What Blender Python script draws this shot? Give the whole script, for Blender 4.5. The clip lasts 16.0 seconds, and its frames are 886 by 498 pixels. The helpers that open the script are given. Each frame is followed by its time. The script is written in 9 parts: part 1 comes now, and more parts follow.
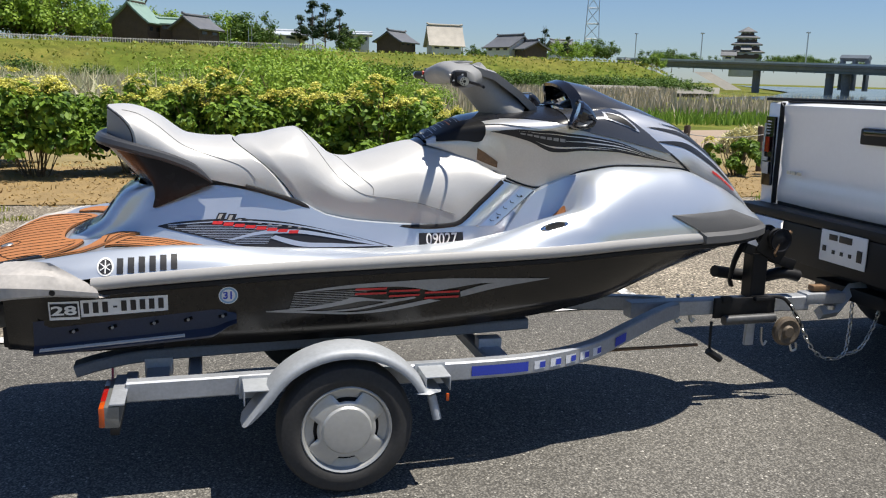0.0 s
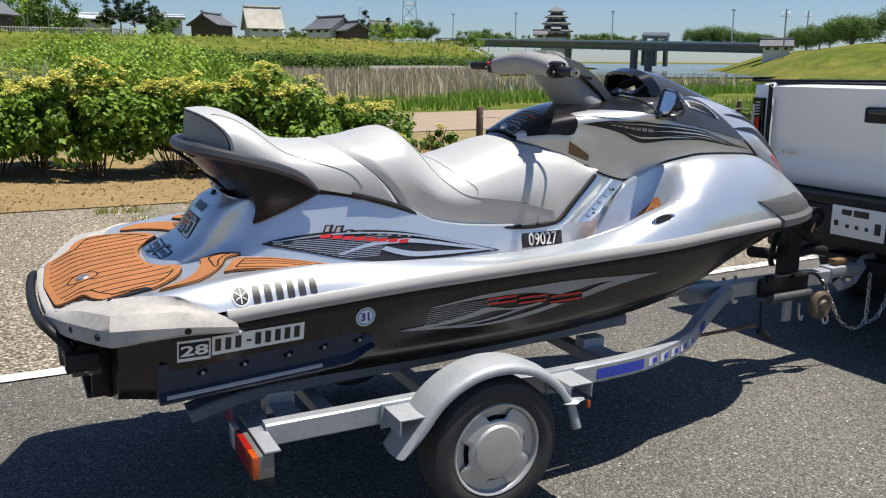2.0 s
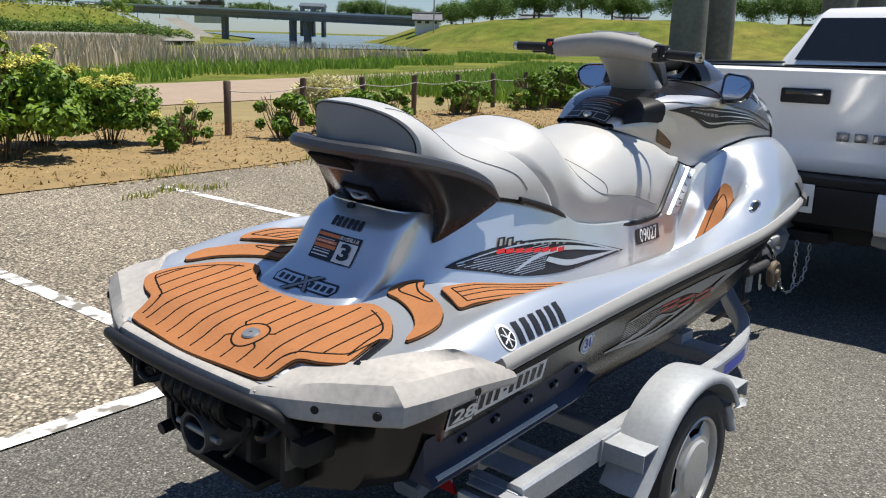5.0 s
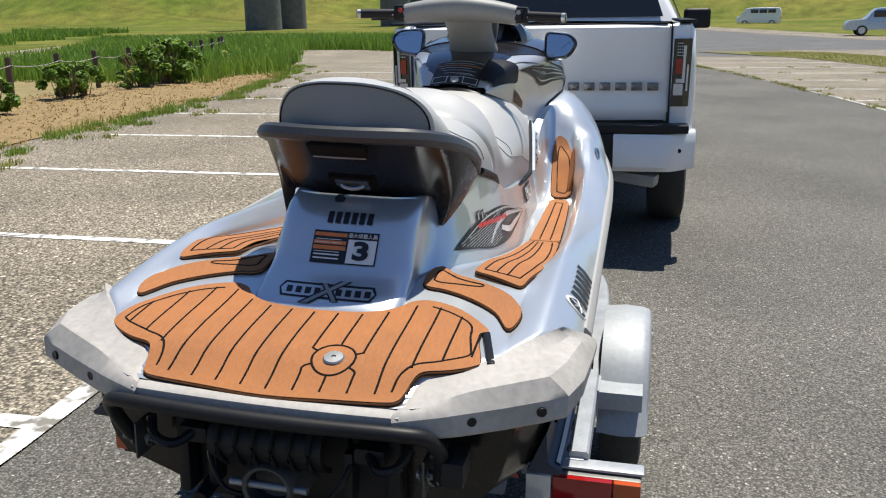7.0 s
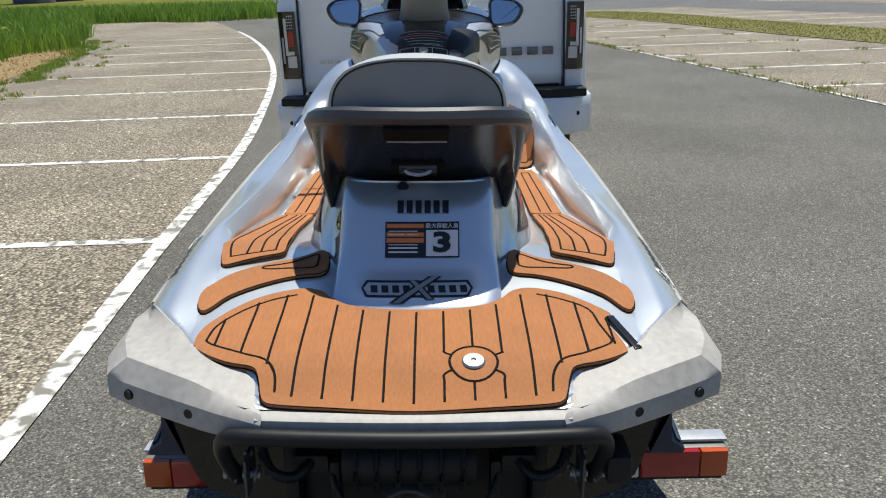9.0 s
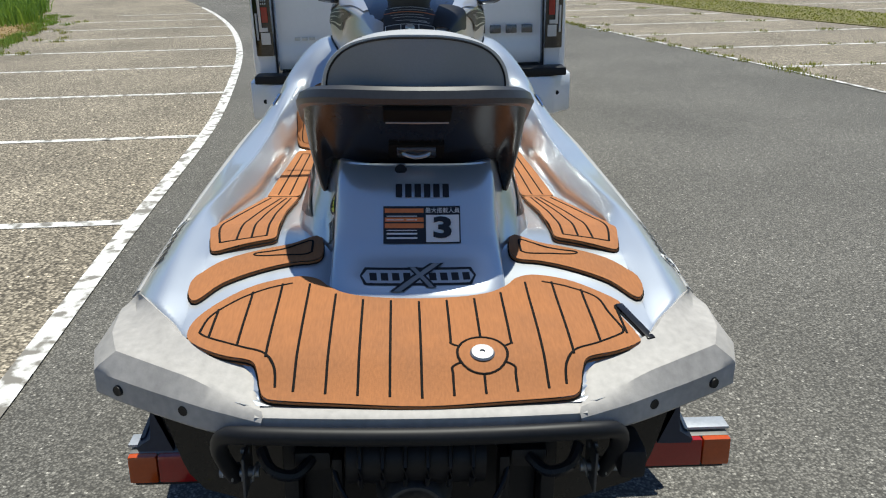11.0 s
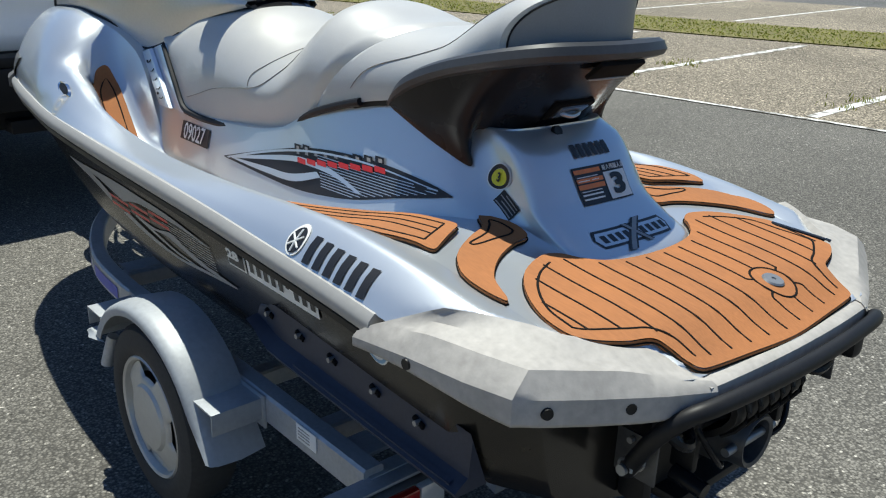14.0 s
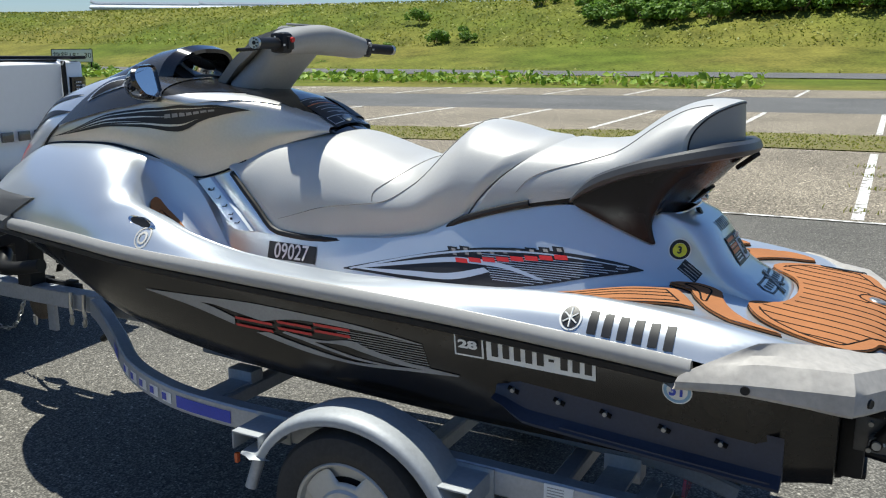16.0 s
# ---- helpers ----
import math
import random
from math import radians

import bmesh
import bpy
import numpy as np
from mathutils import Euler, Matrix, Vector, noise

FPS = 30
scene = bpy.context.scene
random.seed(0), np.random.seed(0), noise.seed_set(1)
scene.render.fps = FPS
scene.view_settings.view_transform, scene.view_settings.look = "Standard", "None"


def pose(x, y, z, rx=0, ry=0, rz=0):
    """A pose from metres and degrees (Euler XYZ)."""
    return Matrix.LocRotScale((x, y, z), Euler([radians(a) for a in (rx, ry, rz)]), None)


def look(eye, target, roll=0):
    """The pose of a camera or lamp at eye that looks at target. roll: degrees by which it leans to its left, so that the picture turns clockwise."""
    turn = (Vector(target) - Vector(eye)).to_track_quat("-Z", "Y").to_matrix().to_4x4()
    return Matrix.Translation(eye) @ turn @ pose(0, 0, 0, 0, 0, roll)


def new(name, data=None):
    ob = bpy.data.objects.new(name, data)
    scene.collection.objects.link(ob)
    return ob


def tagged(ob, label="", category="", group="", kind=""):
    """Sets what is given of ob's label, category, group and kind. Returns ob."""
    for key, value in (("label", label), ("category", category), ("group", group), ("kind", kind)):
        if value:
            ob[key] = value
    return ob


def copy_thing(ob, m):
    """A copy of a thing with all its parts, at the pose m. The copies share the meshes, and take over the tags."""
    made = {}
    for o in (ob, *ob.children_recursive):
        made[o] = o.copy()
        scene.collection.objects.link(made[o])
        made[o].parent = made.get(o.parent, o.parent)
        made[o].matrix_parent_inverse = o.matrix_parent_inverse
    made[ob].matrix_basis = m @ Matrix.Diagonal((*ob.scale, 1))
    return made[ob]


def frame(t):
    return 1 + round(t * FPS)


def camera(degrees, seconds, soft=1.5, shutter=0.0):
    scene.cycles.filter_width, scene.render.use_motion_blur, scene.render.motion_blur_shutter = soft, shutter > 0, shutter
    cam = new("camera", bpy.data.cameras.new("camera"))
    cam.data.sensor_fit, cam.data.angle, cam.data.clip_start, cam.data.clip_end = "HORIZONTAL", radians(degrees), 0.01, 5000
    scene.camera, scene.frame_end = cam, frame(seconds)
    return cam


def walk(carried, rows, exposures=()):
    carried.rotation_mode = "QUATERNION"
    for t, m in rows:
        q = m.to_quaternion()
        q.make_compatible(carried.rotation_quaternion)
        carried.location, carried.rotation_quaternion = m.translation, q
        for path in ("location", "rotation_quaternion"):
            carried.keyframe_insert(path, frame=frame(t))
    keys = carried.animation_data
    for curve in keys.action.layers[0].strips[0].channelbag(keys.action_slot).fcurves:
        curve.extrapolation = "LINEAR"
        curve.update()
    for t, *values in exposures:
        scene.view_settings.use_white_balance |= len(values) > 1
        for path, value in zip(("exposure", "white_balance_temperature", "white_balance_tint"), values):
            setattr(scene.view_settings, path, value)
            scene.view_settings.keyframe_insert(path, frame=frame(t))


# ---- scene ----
cam = camera(54.5, 16.0, 1.15)
METRES, EYE, TURN = 7.538, 1.5, -15.7
ROWS = [
    (0.0, 0.0, 0.0, 0.0, 0.33, -10.8, -1.76),
    (0.5, -0.0348, 0.0109, 0.0018, -0.52, -11.52, -1.78),
    (1.0, -0.0701, 0.0166, 0.0029, -1.91, -11.53, -0.79),
    (1.5, -0.1081, 0.0229, 0.0036, -7.34, -11.71, -0.21),
    (2.0, -0.1409, 0.0415, 0.0027, -11.52, -11.73, -0.57),
    (2.5, -0.1723, 0.0599, 0.0037, -13.09, -11.88, -0.83),
    (3.0, -0.2109, 0.0751, 0.0056, -18.37, -11.98, -0.73),
    (3.5, -0.2398, 0.0943, 0.0043, -22.29, -12.34, -0.96),
    (6.0, -0.3678, 0.2358, 0.0041, -46.52, -13.84, -0.26),
    (6.5, -0.389, 0.2634, 0.0057, -54.88, -14.43, 0.71),
    (7.0, -0.3985, 0.2933, 0.0035, -61.3, -15.11, 0.93),
    (7.5, -0.4034, 0.3235, 0.0041, -64.92, -15.66, 1.62),
    (8.0, -0.4105, 0.3522, 0.0045, -70.17, -16.25, 1.93),
    (8.5, -0.4138, 0.3723, 0.0062, -73.52, -16.82, 2.13),
    (11.0, -0.4059, 0.3916, 0.0053, -77.06, -19.01, 1.38),
    (11.5, -0.4105, 0.4211, 0.0043, -80.12, -19.37, 1.61),
    (12.0, -0.4113, 0.4505, 0.0027, -87.06, -19.85, 0.85),
    (12.5, -0.4006, 0.4809, 0.0014, -92.93, -20.18, 1.61),
    (13.0, -0.3928, 0.5147, -0.0001, -100.15, -20.51, 0.75),
    (13.5, -0.3858, 0.559, 0.001, -109.67, -20.66, -0.05),
    (14.0, -0.3702, 0.5954, -0.0007, -115.56, -20.61, -0.74),
    (14.5, -0.3514, 0.633, 0.0013, -120.44, -19.05, -1.14),
    (15.0, -0.3441, 0.6769, 0.0028, -124.51, -17.06, -0.34),
    (15.5, -0.3328, 0.7144, 0.0021, -132.35, -16.64, -0.75),
    (16.0, -0.31, 0.7509, 0.0044, -136.81, -13.33, 0.31),
]
walk(cam, [(t, pose(0.797, -3.658, EYE, 0, 0, TURN) @ pose(METRES * x, METRES * y, METRES * z, 90 + pitch, roll, yaw)) for t, x, y, z, yaw, pitch, roll in ROWS],
     exposures=((0.0, 0.40, 6780, 9), (3.5, 0.40, 6800, 8), (7.0, 0.35, 6750, 7), (8.5, 0.25, 6640, 5), (11.0, 0.18, 6550, 3), (12.5, 0.19, 6480, 2), (14.0, 0.29, 6500, 1), (15.0, 0.39, 6520, 2), (16.0, 0.38, 6530, 3)))

# ---- light ----
SUN = Vector((0.27, -0.13, 1.0)).normalized()
world = bpy.data.worlds.new("sky")
scene.world = world
world.use_nodes = True
wn = world.node_tree.nodes
sky = wn.new("ShaderNodeTexSky")
sky.sky_type, sky.sun_disc = "NISHITA", False
sky.sun_elevation, sky.sun_rotation = math.asin(SUN.z), math.atan2(SUN.x, SUN.y)
sky.air_density, sky.dust_density, sky.ozone_density = 1.0, 0.35, 5.5
tint = wn.new("ShaderNodeMix")
tint.data_type, tint.blend_type = "RGBA", "MULTIPLY"
tint.inputs["Factor"].default_value, tint.inputs["B"].default_value = 1.0, (0.90, 0.98, 1.16, 1)
world.node_tree.links.new(sky.outputs[0], tint.inputs["A"])
world.node_tree.links.new(tint.outputs["Result"], wn["Background"].inputs[0])
wn["Background"].inputs[1].default_value = 0.071
sun = new("sun", bpy.data.lights.new("sun", "SUN"))
sun.data.energy, sun.data.angle, sun.data.color = 5.0, radians(0.53), (1.0, 0.96, 0.9)
sun.matrix_world = look(SUN * 60, (0, 0, 0))

# ---- tools ----
def crv(*p):
    """A smooth curve through (x, value) pairs, without overshoot."""
    xs, vs = list(p[0::2]), list(p[1::2])
    d = [(vs[i + 1] - vs[i]) / (xs[i + 1] - xs[i]) for i in range(len(xs) - 1)]
    m = [d[0]] + [0 if a * b <= 0 else 2 * a * b / (a + b) for a, b in zip(d, d[1:])] + [d[-1]]

    def f(x):
        if x <= xs[0]:
            return vs[0]
        if x >= xs[-1]:
            return vs[-1]
        i = max(k for k in range(len(xs) - 1) if xs[k] <= x)
        h = xs[i + 1] - xs[i]
        s = (x - xs[i]) / h
        return (vs[i] * (1 + 2 * s) * (1 - s) ** 2 + vs[i + 1] * s * s * (3 - 2 * s)
                + h * (m[i] * s * (1 - s) ** 2 - m[i + 1] * s * s * (1 - s)))
    return f


def steps(a, b, n):
    return [a + (b - a) * i / n for i in range(n + 1)]


def spline(pts, n=8, closed=False):
    """Catmull-Rom through points of any dimension."""
    P = [Vector(p) for p in pts]
    k = len(P)
    out = []
    for i in range(k if closed else k - 1):
        if closed:
            a, b, c, d = P[i - 1], P[i], P[(i + 1) % k], P[(i + 2) % k]
        else:
            a, b, c, d = P[max(i - 1, 0)], P[i], P[i + 1], P[min(i + 2, k - 1)]
        for j in range(n):
            s = j / n
            out.append(0.5 * (2 * b + (c - a) * s + (2 * a - 5 * b + 4 * c - d) * s * s + (3 * b - a - 3 * c + d) * s ** 3))
    if not closed:
        out.append(P[-1])
    return out


def sheet(rings, closed=False, caps=False, bm=None):
    """Quads between successive rows of points."""
    bm = bm or bmesh.new()
    rows = [[bm.verts.new(p) for p in r] for r in rings]
    for a, b in zip(rows, rows[1:]):
        n = len(a)
        for i in range(n if closed else n - 1):
            j = (i + 1) % n
            try:
                bm.faces.new((a[i], a[j], b[j], b[i]))
            except ValueError:
                pass
    if caps:
        bm.faces.new(rows[0][::-1])
        bm.faces.new(rows[-1])
    return bm


def thicken(bm, t):
    bmesh.ops.recalc_face_normals(bm, faces=bm.faces)
    bmesh.ops.solidify(bm, geom=bm.faces[:], thickness=t)
    return bm


def box(bm, c, s, bevel=0.0, m=None, seg=2):
    """A box with centre c and sides s, its edges rounded."""
    r = bmesh.ops.create_cube(bm, size=1.0, matrix=(m or Matrix()) @ Matrix.LocRotScale(c, None, s))
    if bevel:
        es = list({e for v in r["verts"] for e in v.link_edges})
        bmesh.ops.bevel(bm, geom=es, offset=bevel, segments=seg, affect="EDGES", profile=0.6)
    return bm


def tube(bm, path, r, n=10, flat=1.0, closed=False, up=(0, 0, 1)):
    """A round bar along a path; r a number or a function of 0..1; flat squeezes it upwards."""
    P = [Vector(p) for p in path]
    k = len(P)
    rings = []
    for i, p in enumerate(P):
        if closed:
            t = P[(i + 1) % k] - P[i - 1]
        else:
            t = P[min(i + 1, k - 1)] - P[max(i - 1, 0)]
        t.normalize()
        side = t.cross(Vector(up))
        if side.length < 1e-3:
            side = t.cross(Vector((1, 0, 0)))
        side.normalize()
        upv = side.cross(t)
        rad = r(i / (k - 1)) if callable(r) else r
        rings.append([p + rad * (math.cos(a) * side + flat * math.sin(a) * upv) for a in [2 * math.pi * j / n for j in range(n)]])
    if closed:
        rings.append(rings[0])
        sheet(rings, True, False, bm)
        bmesh.ops.remove_doubles(bm, verts=bm.verts, dist=1e-6)
    else:
        sheet(rings, True, True, bm)
    return bm


def cyl(bm, a, b, r, n=20, r2=None):
    return tube(bm, [a, b], (lambda s: r + ((r if r2 is None else r2) - r) * s), n)


def lathe(bm, prof, m=None, n=40):
    """A turned body: prof holds (radius, height) pairs; the axis is local z."""
    m = m or Matrix()
    rings = [[m @ Vector((r * math.cos(a), r * math.sin(a), h)) for a in [2 * math.pi * j / n for j in range(n)]] for r, h in prof]
    return sheet(rings, True, False, bm)


def plate(bm, outline, t, put=None):
    """A flat slab from a closed outline of (u, v), t thick, put in place by a matrix or a function."""
    f = put if callable(put) else (lambda u, v, w: (put or Matrix()) @ Vector((u, v, w)))
    lo = [bm.verts.new(f(p[0], p[1], 0.0)) for p in outline]
    hi = [bm.verts.new(f(p[0], p[1], t)) for p in outline]
    n = len(lo)
    for i in range(n):
        bm.faces.new((lo[i], lo[(i + 1) % n], hi[(i + 1) % n], hi[i]))
    top = bm.faces.new(hi)
    bmesh.ops.triangulate(bm, faces=[top])
    return bm


def link(name, bm, material, smooth=True, angle=40):
    bmesh.ops.recalc_face_normals(bm, faces=bm.faces)
    me = bpy.data.meshes.new(name)
    if smooth:
        for f in bm.faces:
            f.smooth = True
        lim = radians(angle)
        for e in bm.edges:
            if len(e.link_faces) == 2 and e.calc_face_angle(0) > lim:
                e.smooth = False
    bm.to_mesh(me)
    bm.free()
    me.materials.append(material)
    return new(name, me)


def part(name, bm, material, parent, label="", smooth=True, angle=40):
    ob = link(name, bm, material, smooth, angle)
    ob.parent = parent
    return tagged(ob, label)


def thing(name, label, category, group="", at=None):
    ob = new(name)
    ob.empty_display_size = 0.1
    if at is not None:
        ob.matrix_basis = at
    return tagged(ob, label, category, group)


def setting(name, bm, material, label, category, kind="structure", smooth=False):
    return tagged(link(name, bm, material, smooth), label, category, "", kind)


# ---- materials ----
def mat(name, color, rough=0.5, metal=0.0, vary=0.15, scale=8.0, fine=120.0, bump=0.0, bump_scale=200.0, coat=0.0, color2=None,
        spec=0.5, coords="Object", rvary=0.1, per_object=0.0, per_island=0.0, stretch=None):
    """A surface with variation at two scales, fine relief and uneven gloss."""
    m = bpy.data.materials.new(name)
    m.use_nodes = True
    nt = m.node_tree
    n, l = nt.nodes, nt.links
    b = n["Principled BSDF"]
    tc = n.new("ShaderNodeTexCoord")
    n1, n2 = n.new("ShaderNodeTexNoise"), n.new("ShaderNodeTexNoise")
    n1.inputs["Scale"].default_value, n2.inputs["Scale"].default_value = scale, fine
    n1.inputs["Detail"].default_value, n2.inputs["Detail"].default_value = 4, 3
    for k in (n1, n2):
        if stretch and k is n2:
            mp_ = n.new("ShaderNodeMapping")
            mp_.inputs["Scale"].default_value = stretch
            l.new(tc.outputs[coords], mp_.inputs["Vector"])
            l.new(mp_.outputs[0], k.inputs["Vector"])
        else:
            l.new(tc.outputs[coords], k.inputs["Vector"])
    add = n.new("ShaderNodeMath")
    add.operation = "ADD"
    l.new(n1.outputs["Fac"], add.inputs[0])
    l.new(n2.outputs["Fac"], add.inputs[1])
    src = add
    if per_object or per_island:
        rnd = n.new("ShaderNodeObjectInfo" if per_object else "ShaderNodeNewGeometry")
        mul = n.new("ShaderNodeMath")
        mul.operation = "MULTIPLY_ADD"
        l.new(rnd.outputs["Random" if per_object else "Random Per Island"], mul.inputs[0])
        mul.inputs[1].default_value = (per_object or per_island) * 2
        l.new(add.outputs[0], mul.inputs[2])
        src = n.new("ShaderNodeMath")
        src.operation = "SUBTRACT"
        l.new(mul.outputs[0], src.inputs[0])
        src.inputs[1].default_value = per_object or per_island
    rng = n.new("ShaderNodeMapRange")
    rng.inputs["From Min"].default_value, rng.inputs["From Max"].default_value = 0.6, 1.4
    l.new(src.outputs[0], rng.inputs["Value"])
    mix = n.new("ShaderNodeMix")
    mix.data_type = "RGBA"
    c = Vector(color)
    lo = Vector(color2) if color2 else c * (1 - vary)
    hi = c if color2 else c * (1 + vary)
    mix.inputs["A"].default_value, mix.inputs["B"].default_value = (*lo, 1), (*[min(v, 1) for v in hi], 1)
    l.new(rng.outputs[0], mix.inputs["Factor"])
    l.new(mix.outputs["Result"], b.inputs["Base Color"])
    rr = n.new("ShaderNodeMapRange")
    rr.inputs["To Min"].default_value, rr.inputs["To Max"].default_value = max(rough - rvary, 0.02), min(rough + rvary, 1)
    l.new(n1.outputs["Fac"], rr.inputs["Value"])
    l.new(rr.outputs[0], b.inputs["Roughness"])
    b.inputs["Metallic"].default_value = metal
    b.inputs["Specular IOR Level"].default_value = spec
    b.inputs["Coat Weight"].default_value = coat
    b.inputs["Coat Roughness"].default_value = 0.06
    if bump:
        n3, bp = n.new("ShaderNodeTexNoise"), n.new("ShaderNodeBump")
        n3.inputs["Scale"].default_value, n3.inputs["Detail"].default_value = bump_scale, 3
        l.new(tc.outputs[coords], n3.inputs["Vector"])
        bp.inputs["Strength"].default_value, bp.inputs["Distance"].default_value = bump, 0.004
        l.new(n3.outputs["Fac"], bp.inputs["Height"])
        l.new(bp.outputs[0], b.inputs["Normal"])
    return m


SILVER = mat("silver_gelcoat", (0.66, 0.70, 0.735), 0.30, 0.66, 0.04, 3, 900, coat=0.6, rvary=0.05)
RAILGREY = mat("grey_rubber_rail", (0.36, 0.352, 0.34), 0.48, 0.0, 0.06, 5, 80)
BUMPER = mat("weathered_grey_plastic", (0.405, 0.382, 0.355), 0.60, 0.0, 0.20, 9, 60, bump=0.06)
HULL = mat("black_hull_gelcoat", (0.024, 0.020, 0.015), 0.24, 0.0, 0.3, 2.5, 30, coat=0.1, rvary=0.12, spec=0.4, color2=(0.006, 0.006, 0.007))
BLACK = mat("black_plastic", (0.012, 0.012, 0.013), 0.5, 0.0, 0.3, 6, 100, spec=0.3)
POCKET = mat("pocket_shade_black", (0.008, 0.008, 0.009), 0.42, 0.0, 0.15, 5, 90, spec=0.25)
# lighter than GRAB: skylight on the rim's top is put into the colour
RIMGREY = mat("skylit_charcoal", (0.038, 0.0405, 0.046), 0.42, 0.0, 0.2, 5, 120, spec=0.4)
GLOSSBLACK = mat("gloss_black", (0.01, 0.01, 0.012), 0.12, 0.0, 0.2, 4, 60, coat=0.7, rvary=0.05)
PLUG = mat("dull_zinc", (0.30, 0.31, 0.32), 0.45, 0.7, 0.1)
GRAB = mat("charcoal_plastic", (0.012, 0.0125, 0.015), 0.26, 0.0, 0.15, 5, 90, spec=0.2)
VINYL = mat("grey_vinyl", (0.517, 0.512, 0.495), 0.36, 0.12, 0.05, 6, 250, bump=0.12, bump_scale=420, spec=0.85)
VINYLDARK = mat("dark_grey_vinyl", (0.26, 0.262, 0.265), 0.42, 0.0, 0.06, 6, 250, bump=0.15, bump_scale=420)
PIPING = mat("dark_piping", (0.20, 0.198, 0.19), 0.6)
SHELL = mat("bright_silver", (0.74, 0.74, 0.735), 0.3, 0.7, 0.04, 4, 600, coat=0.5, rvary=0.05)
HOODGREY = mat("smoked_grey_gelcoat", (0.085, 0.087, 0.092), 0.16, 0.4, 0.08, 4, 300, coat=0.7, rvary=0.05)
BOWGREY = mat("bow_rubber", (0.10, 0.10, 0.10), 0.55, 0.0, 0.1)
GAUGE = mat("display_glass", (0.22, 0.26, 0.32), 0.08, 0.3, 0.05)
COWL = mat("warm_silver_cowling", (0.70, 0.67, 0.63), 0.33, 0.58, 0.06, 4, 120)
HANDLEGREY = mat("matt_grey_plastic", (0.27, 0.27, 0.262), 0.52, 0.0, 0.08, 6, 120)
PAD = mat("brown_foam_mat", (0.355, 0.138, 0.046), 0.85, 0.0, 0.20, 7, 260, bump=0.15, bump_scale=500, stretch=(0.02, 1, 1))
GROOVE = mat("black_groove", (0.010, 0.0095, 0.009), 0.85, spec=0.1)
VENTCHROME = mat("satin_vent_chrome", (0.72, 0.76, 0.80), 0.34, 1.0, 0.04, 5, 50, rvary=0.05)
CHROME = mat("chrome", (0.75, 0.76, 0.78), 0.10, 1.0, 0.03, 5, 50, rvary=0.04)
STEEL = mat("brushed_steel", (0.55, 0.55, 0.54), 0.32, 1.0, 0.1, 10, 120)
GALV = mat("galvanised_steel", (0.40, 0.42, 0.45), 0.48, 0.45, 0.16, 14, 90, bump=0.05, bump_scale=60)
FENDER = mat("worn_galvanised_fender", (0.36, 0.38, 0.40), 0.55, 0.2, 0.13, 11, 70, bump=0.06, bump_scale=90)
WHITEPAINT = mat("white_car_paint", (0.86, 0.865, 0.87), 0.22, 0.0, 0.02, 3, 40, coat=0.7, rvary=0.04)
WHITE = mat("white_vinyl_film", (0.80, 0.80, 0.78), 0.45, 0.0, 0.04, 8, 60)
INK = mat("black_ink", (0.015, 0.015, 0.017), 0.4)
GREYINK = mat("grey_graphic", (0.30, 0.295, 0.285), 0.4)
RED = mat("red_graphic", (0.55, 0.03, 0.03), 0.35)
ORANGE = mat("orange_film", (0.75, 0.22, 0.06), 0.45)
BLUE = mat("blue_film", (0.03, 0.06, 0.45), 0.4)
YELLOW = mat("yellow_film", (0.72, 0.72, 0.05), 0.45)
REDLENS = mat("red_lens", (0.34, 0.010, 0.008), 0.14, 0.0, 0.1, coat=0.6)
AMBERLENS = mat("amber_lens", (0.50, 0.075, 0.008), 0.14, 0.0, 0.1, coat=0.6)
CLEARLENS = mat("clear_lens", (0.6, 0.6, 0.6), 0.14, 0.2, 0.1, coat=0.6)
TYRE = mat("worn_tyre_rubber", (0.035, 0.034, 0.033), 0.78, 0.0, 0.3, 12, 80, bump=0.1)
HUBCAP = mat("silver_hubcap", (0.50, 0.50, 0.48), 0.42, 0.45, 0.08, 8, 60)
CARPET = mat("bunk_rubber", (0.13, 0.155, 0.19), 0.7, 0.0, 0.2, 14, 120, bump=0.1)
PALE = mat("pale_edge_plastic", (0.55, 0.53, 0.49), 0.5, 0.0, 0.12, 9, 70)
SPONSON = mat("slate_plastic", (0.022, 0.030, 0.055), 0.5, 0.0, 0.2, 8, 120)
RUST = mat("rusty_iron", (0.21, 0.125, 0.065), 0.7, 0.3, 0.35, 30, 160, bump=0.2)
DULLRUST = mat("dull_rusted_zinc", (0.20, 0.165, 0.125), 0.65, 0.4, 0.3, 25, 120, bump=0.15, color2=(0.09, 0.065, 0.045))
WOODPOST = mat("dark_timber_post", (0.11, 0.075, 0.055), 0.85, 0.0, 0.25, 12, 80, bump=0.3, bump_scale=60)
ROPE = mat("grey_rope", (0.35, 0.33, 0.30), 0.9)
CONCRETE = mat("weathered_concrete", (0.40, 0.385, 0.36), 0.85, 0.0, 0.2, 0.25, 3, coords="Object")

# ---- ground ----
def seg_dist(x, y, pts):
    best = 1e9
    for (ax, ay), (bx, by) in zip(pts, pts[1:]):
        dx, dy = bx - ax, by - ay
        s = max(0.0, min(1.0, ((x - ax) * dx + (y - ay) * dy) / (dx * dx + dy * dy)))
        best = min(best, math.hypot(x - ax - s * dx, y - ay - s * dy))
    return best


FAR_LEVEE = [(-400, 60), (-24, 132), (72, 150)]
NEAR_LEVEE = [(-300, -76), (20, -76), (90, -74), (160, -40), (170, 15), (140, 62), (128, 92), (185, 160)]
RIVER = [(84, 100), (122, 122), (190, 190), (340, 365), (610, 670), (900, 1000)]


def smooth(a, b, x):
    s = max(0.0, min(1.0, (x - a) / (b - a)))
    return s * s * (3 - 2 * s)


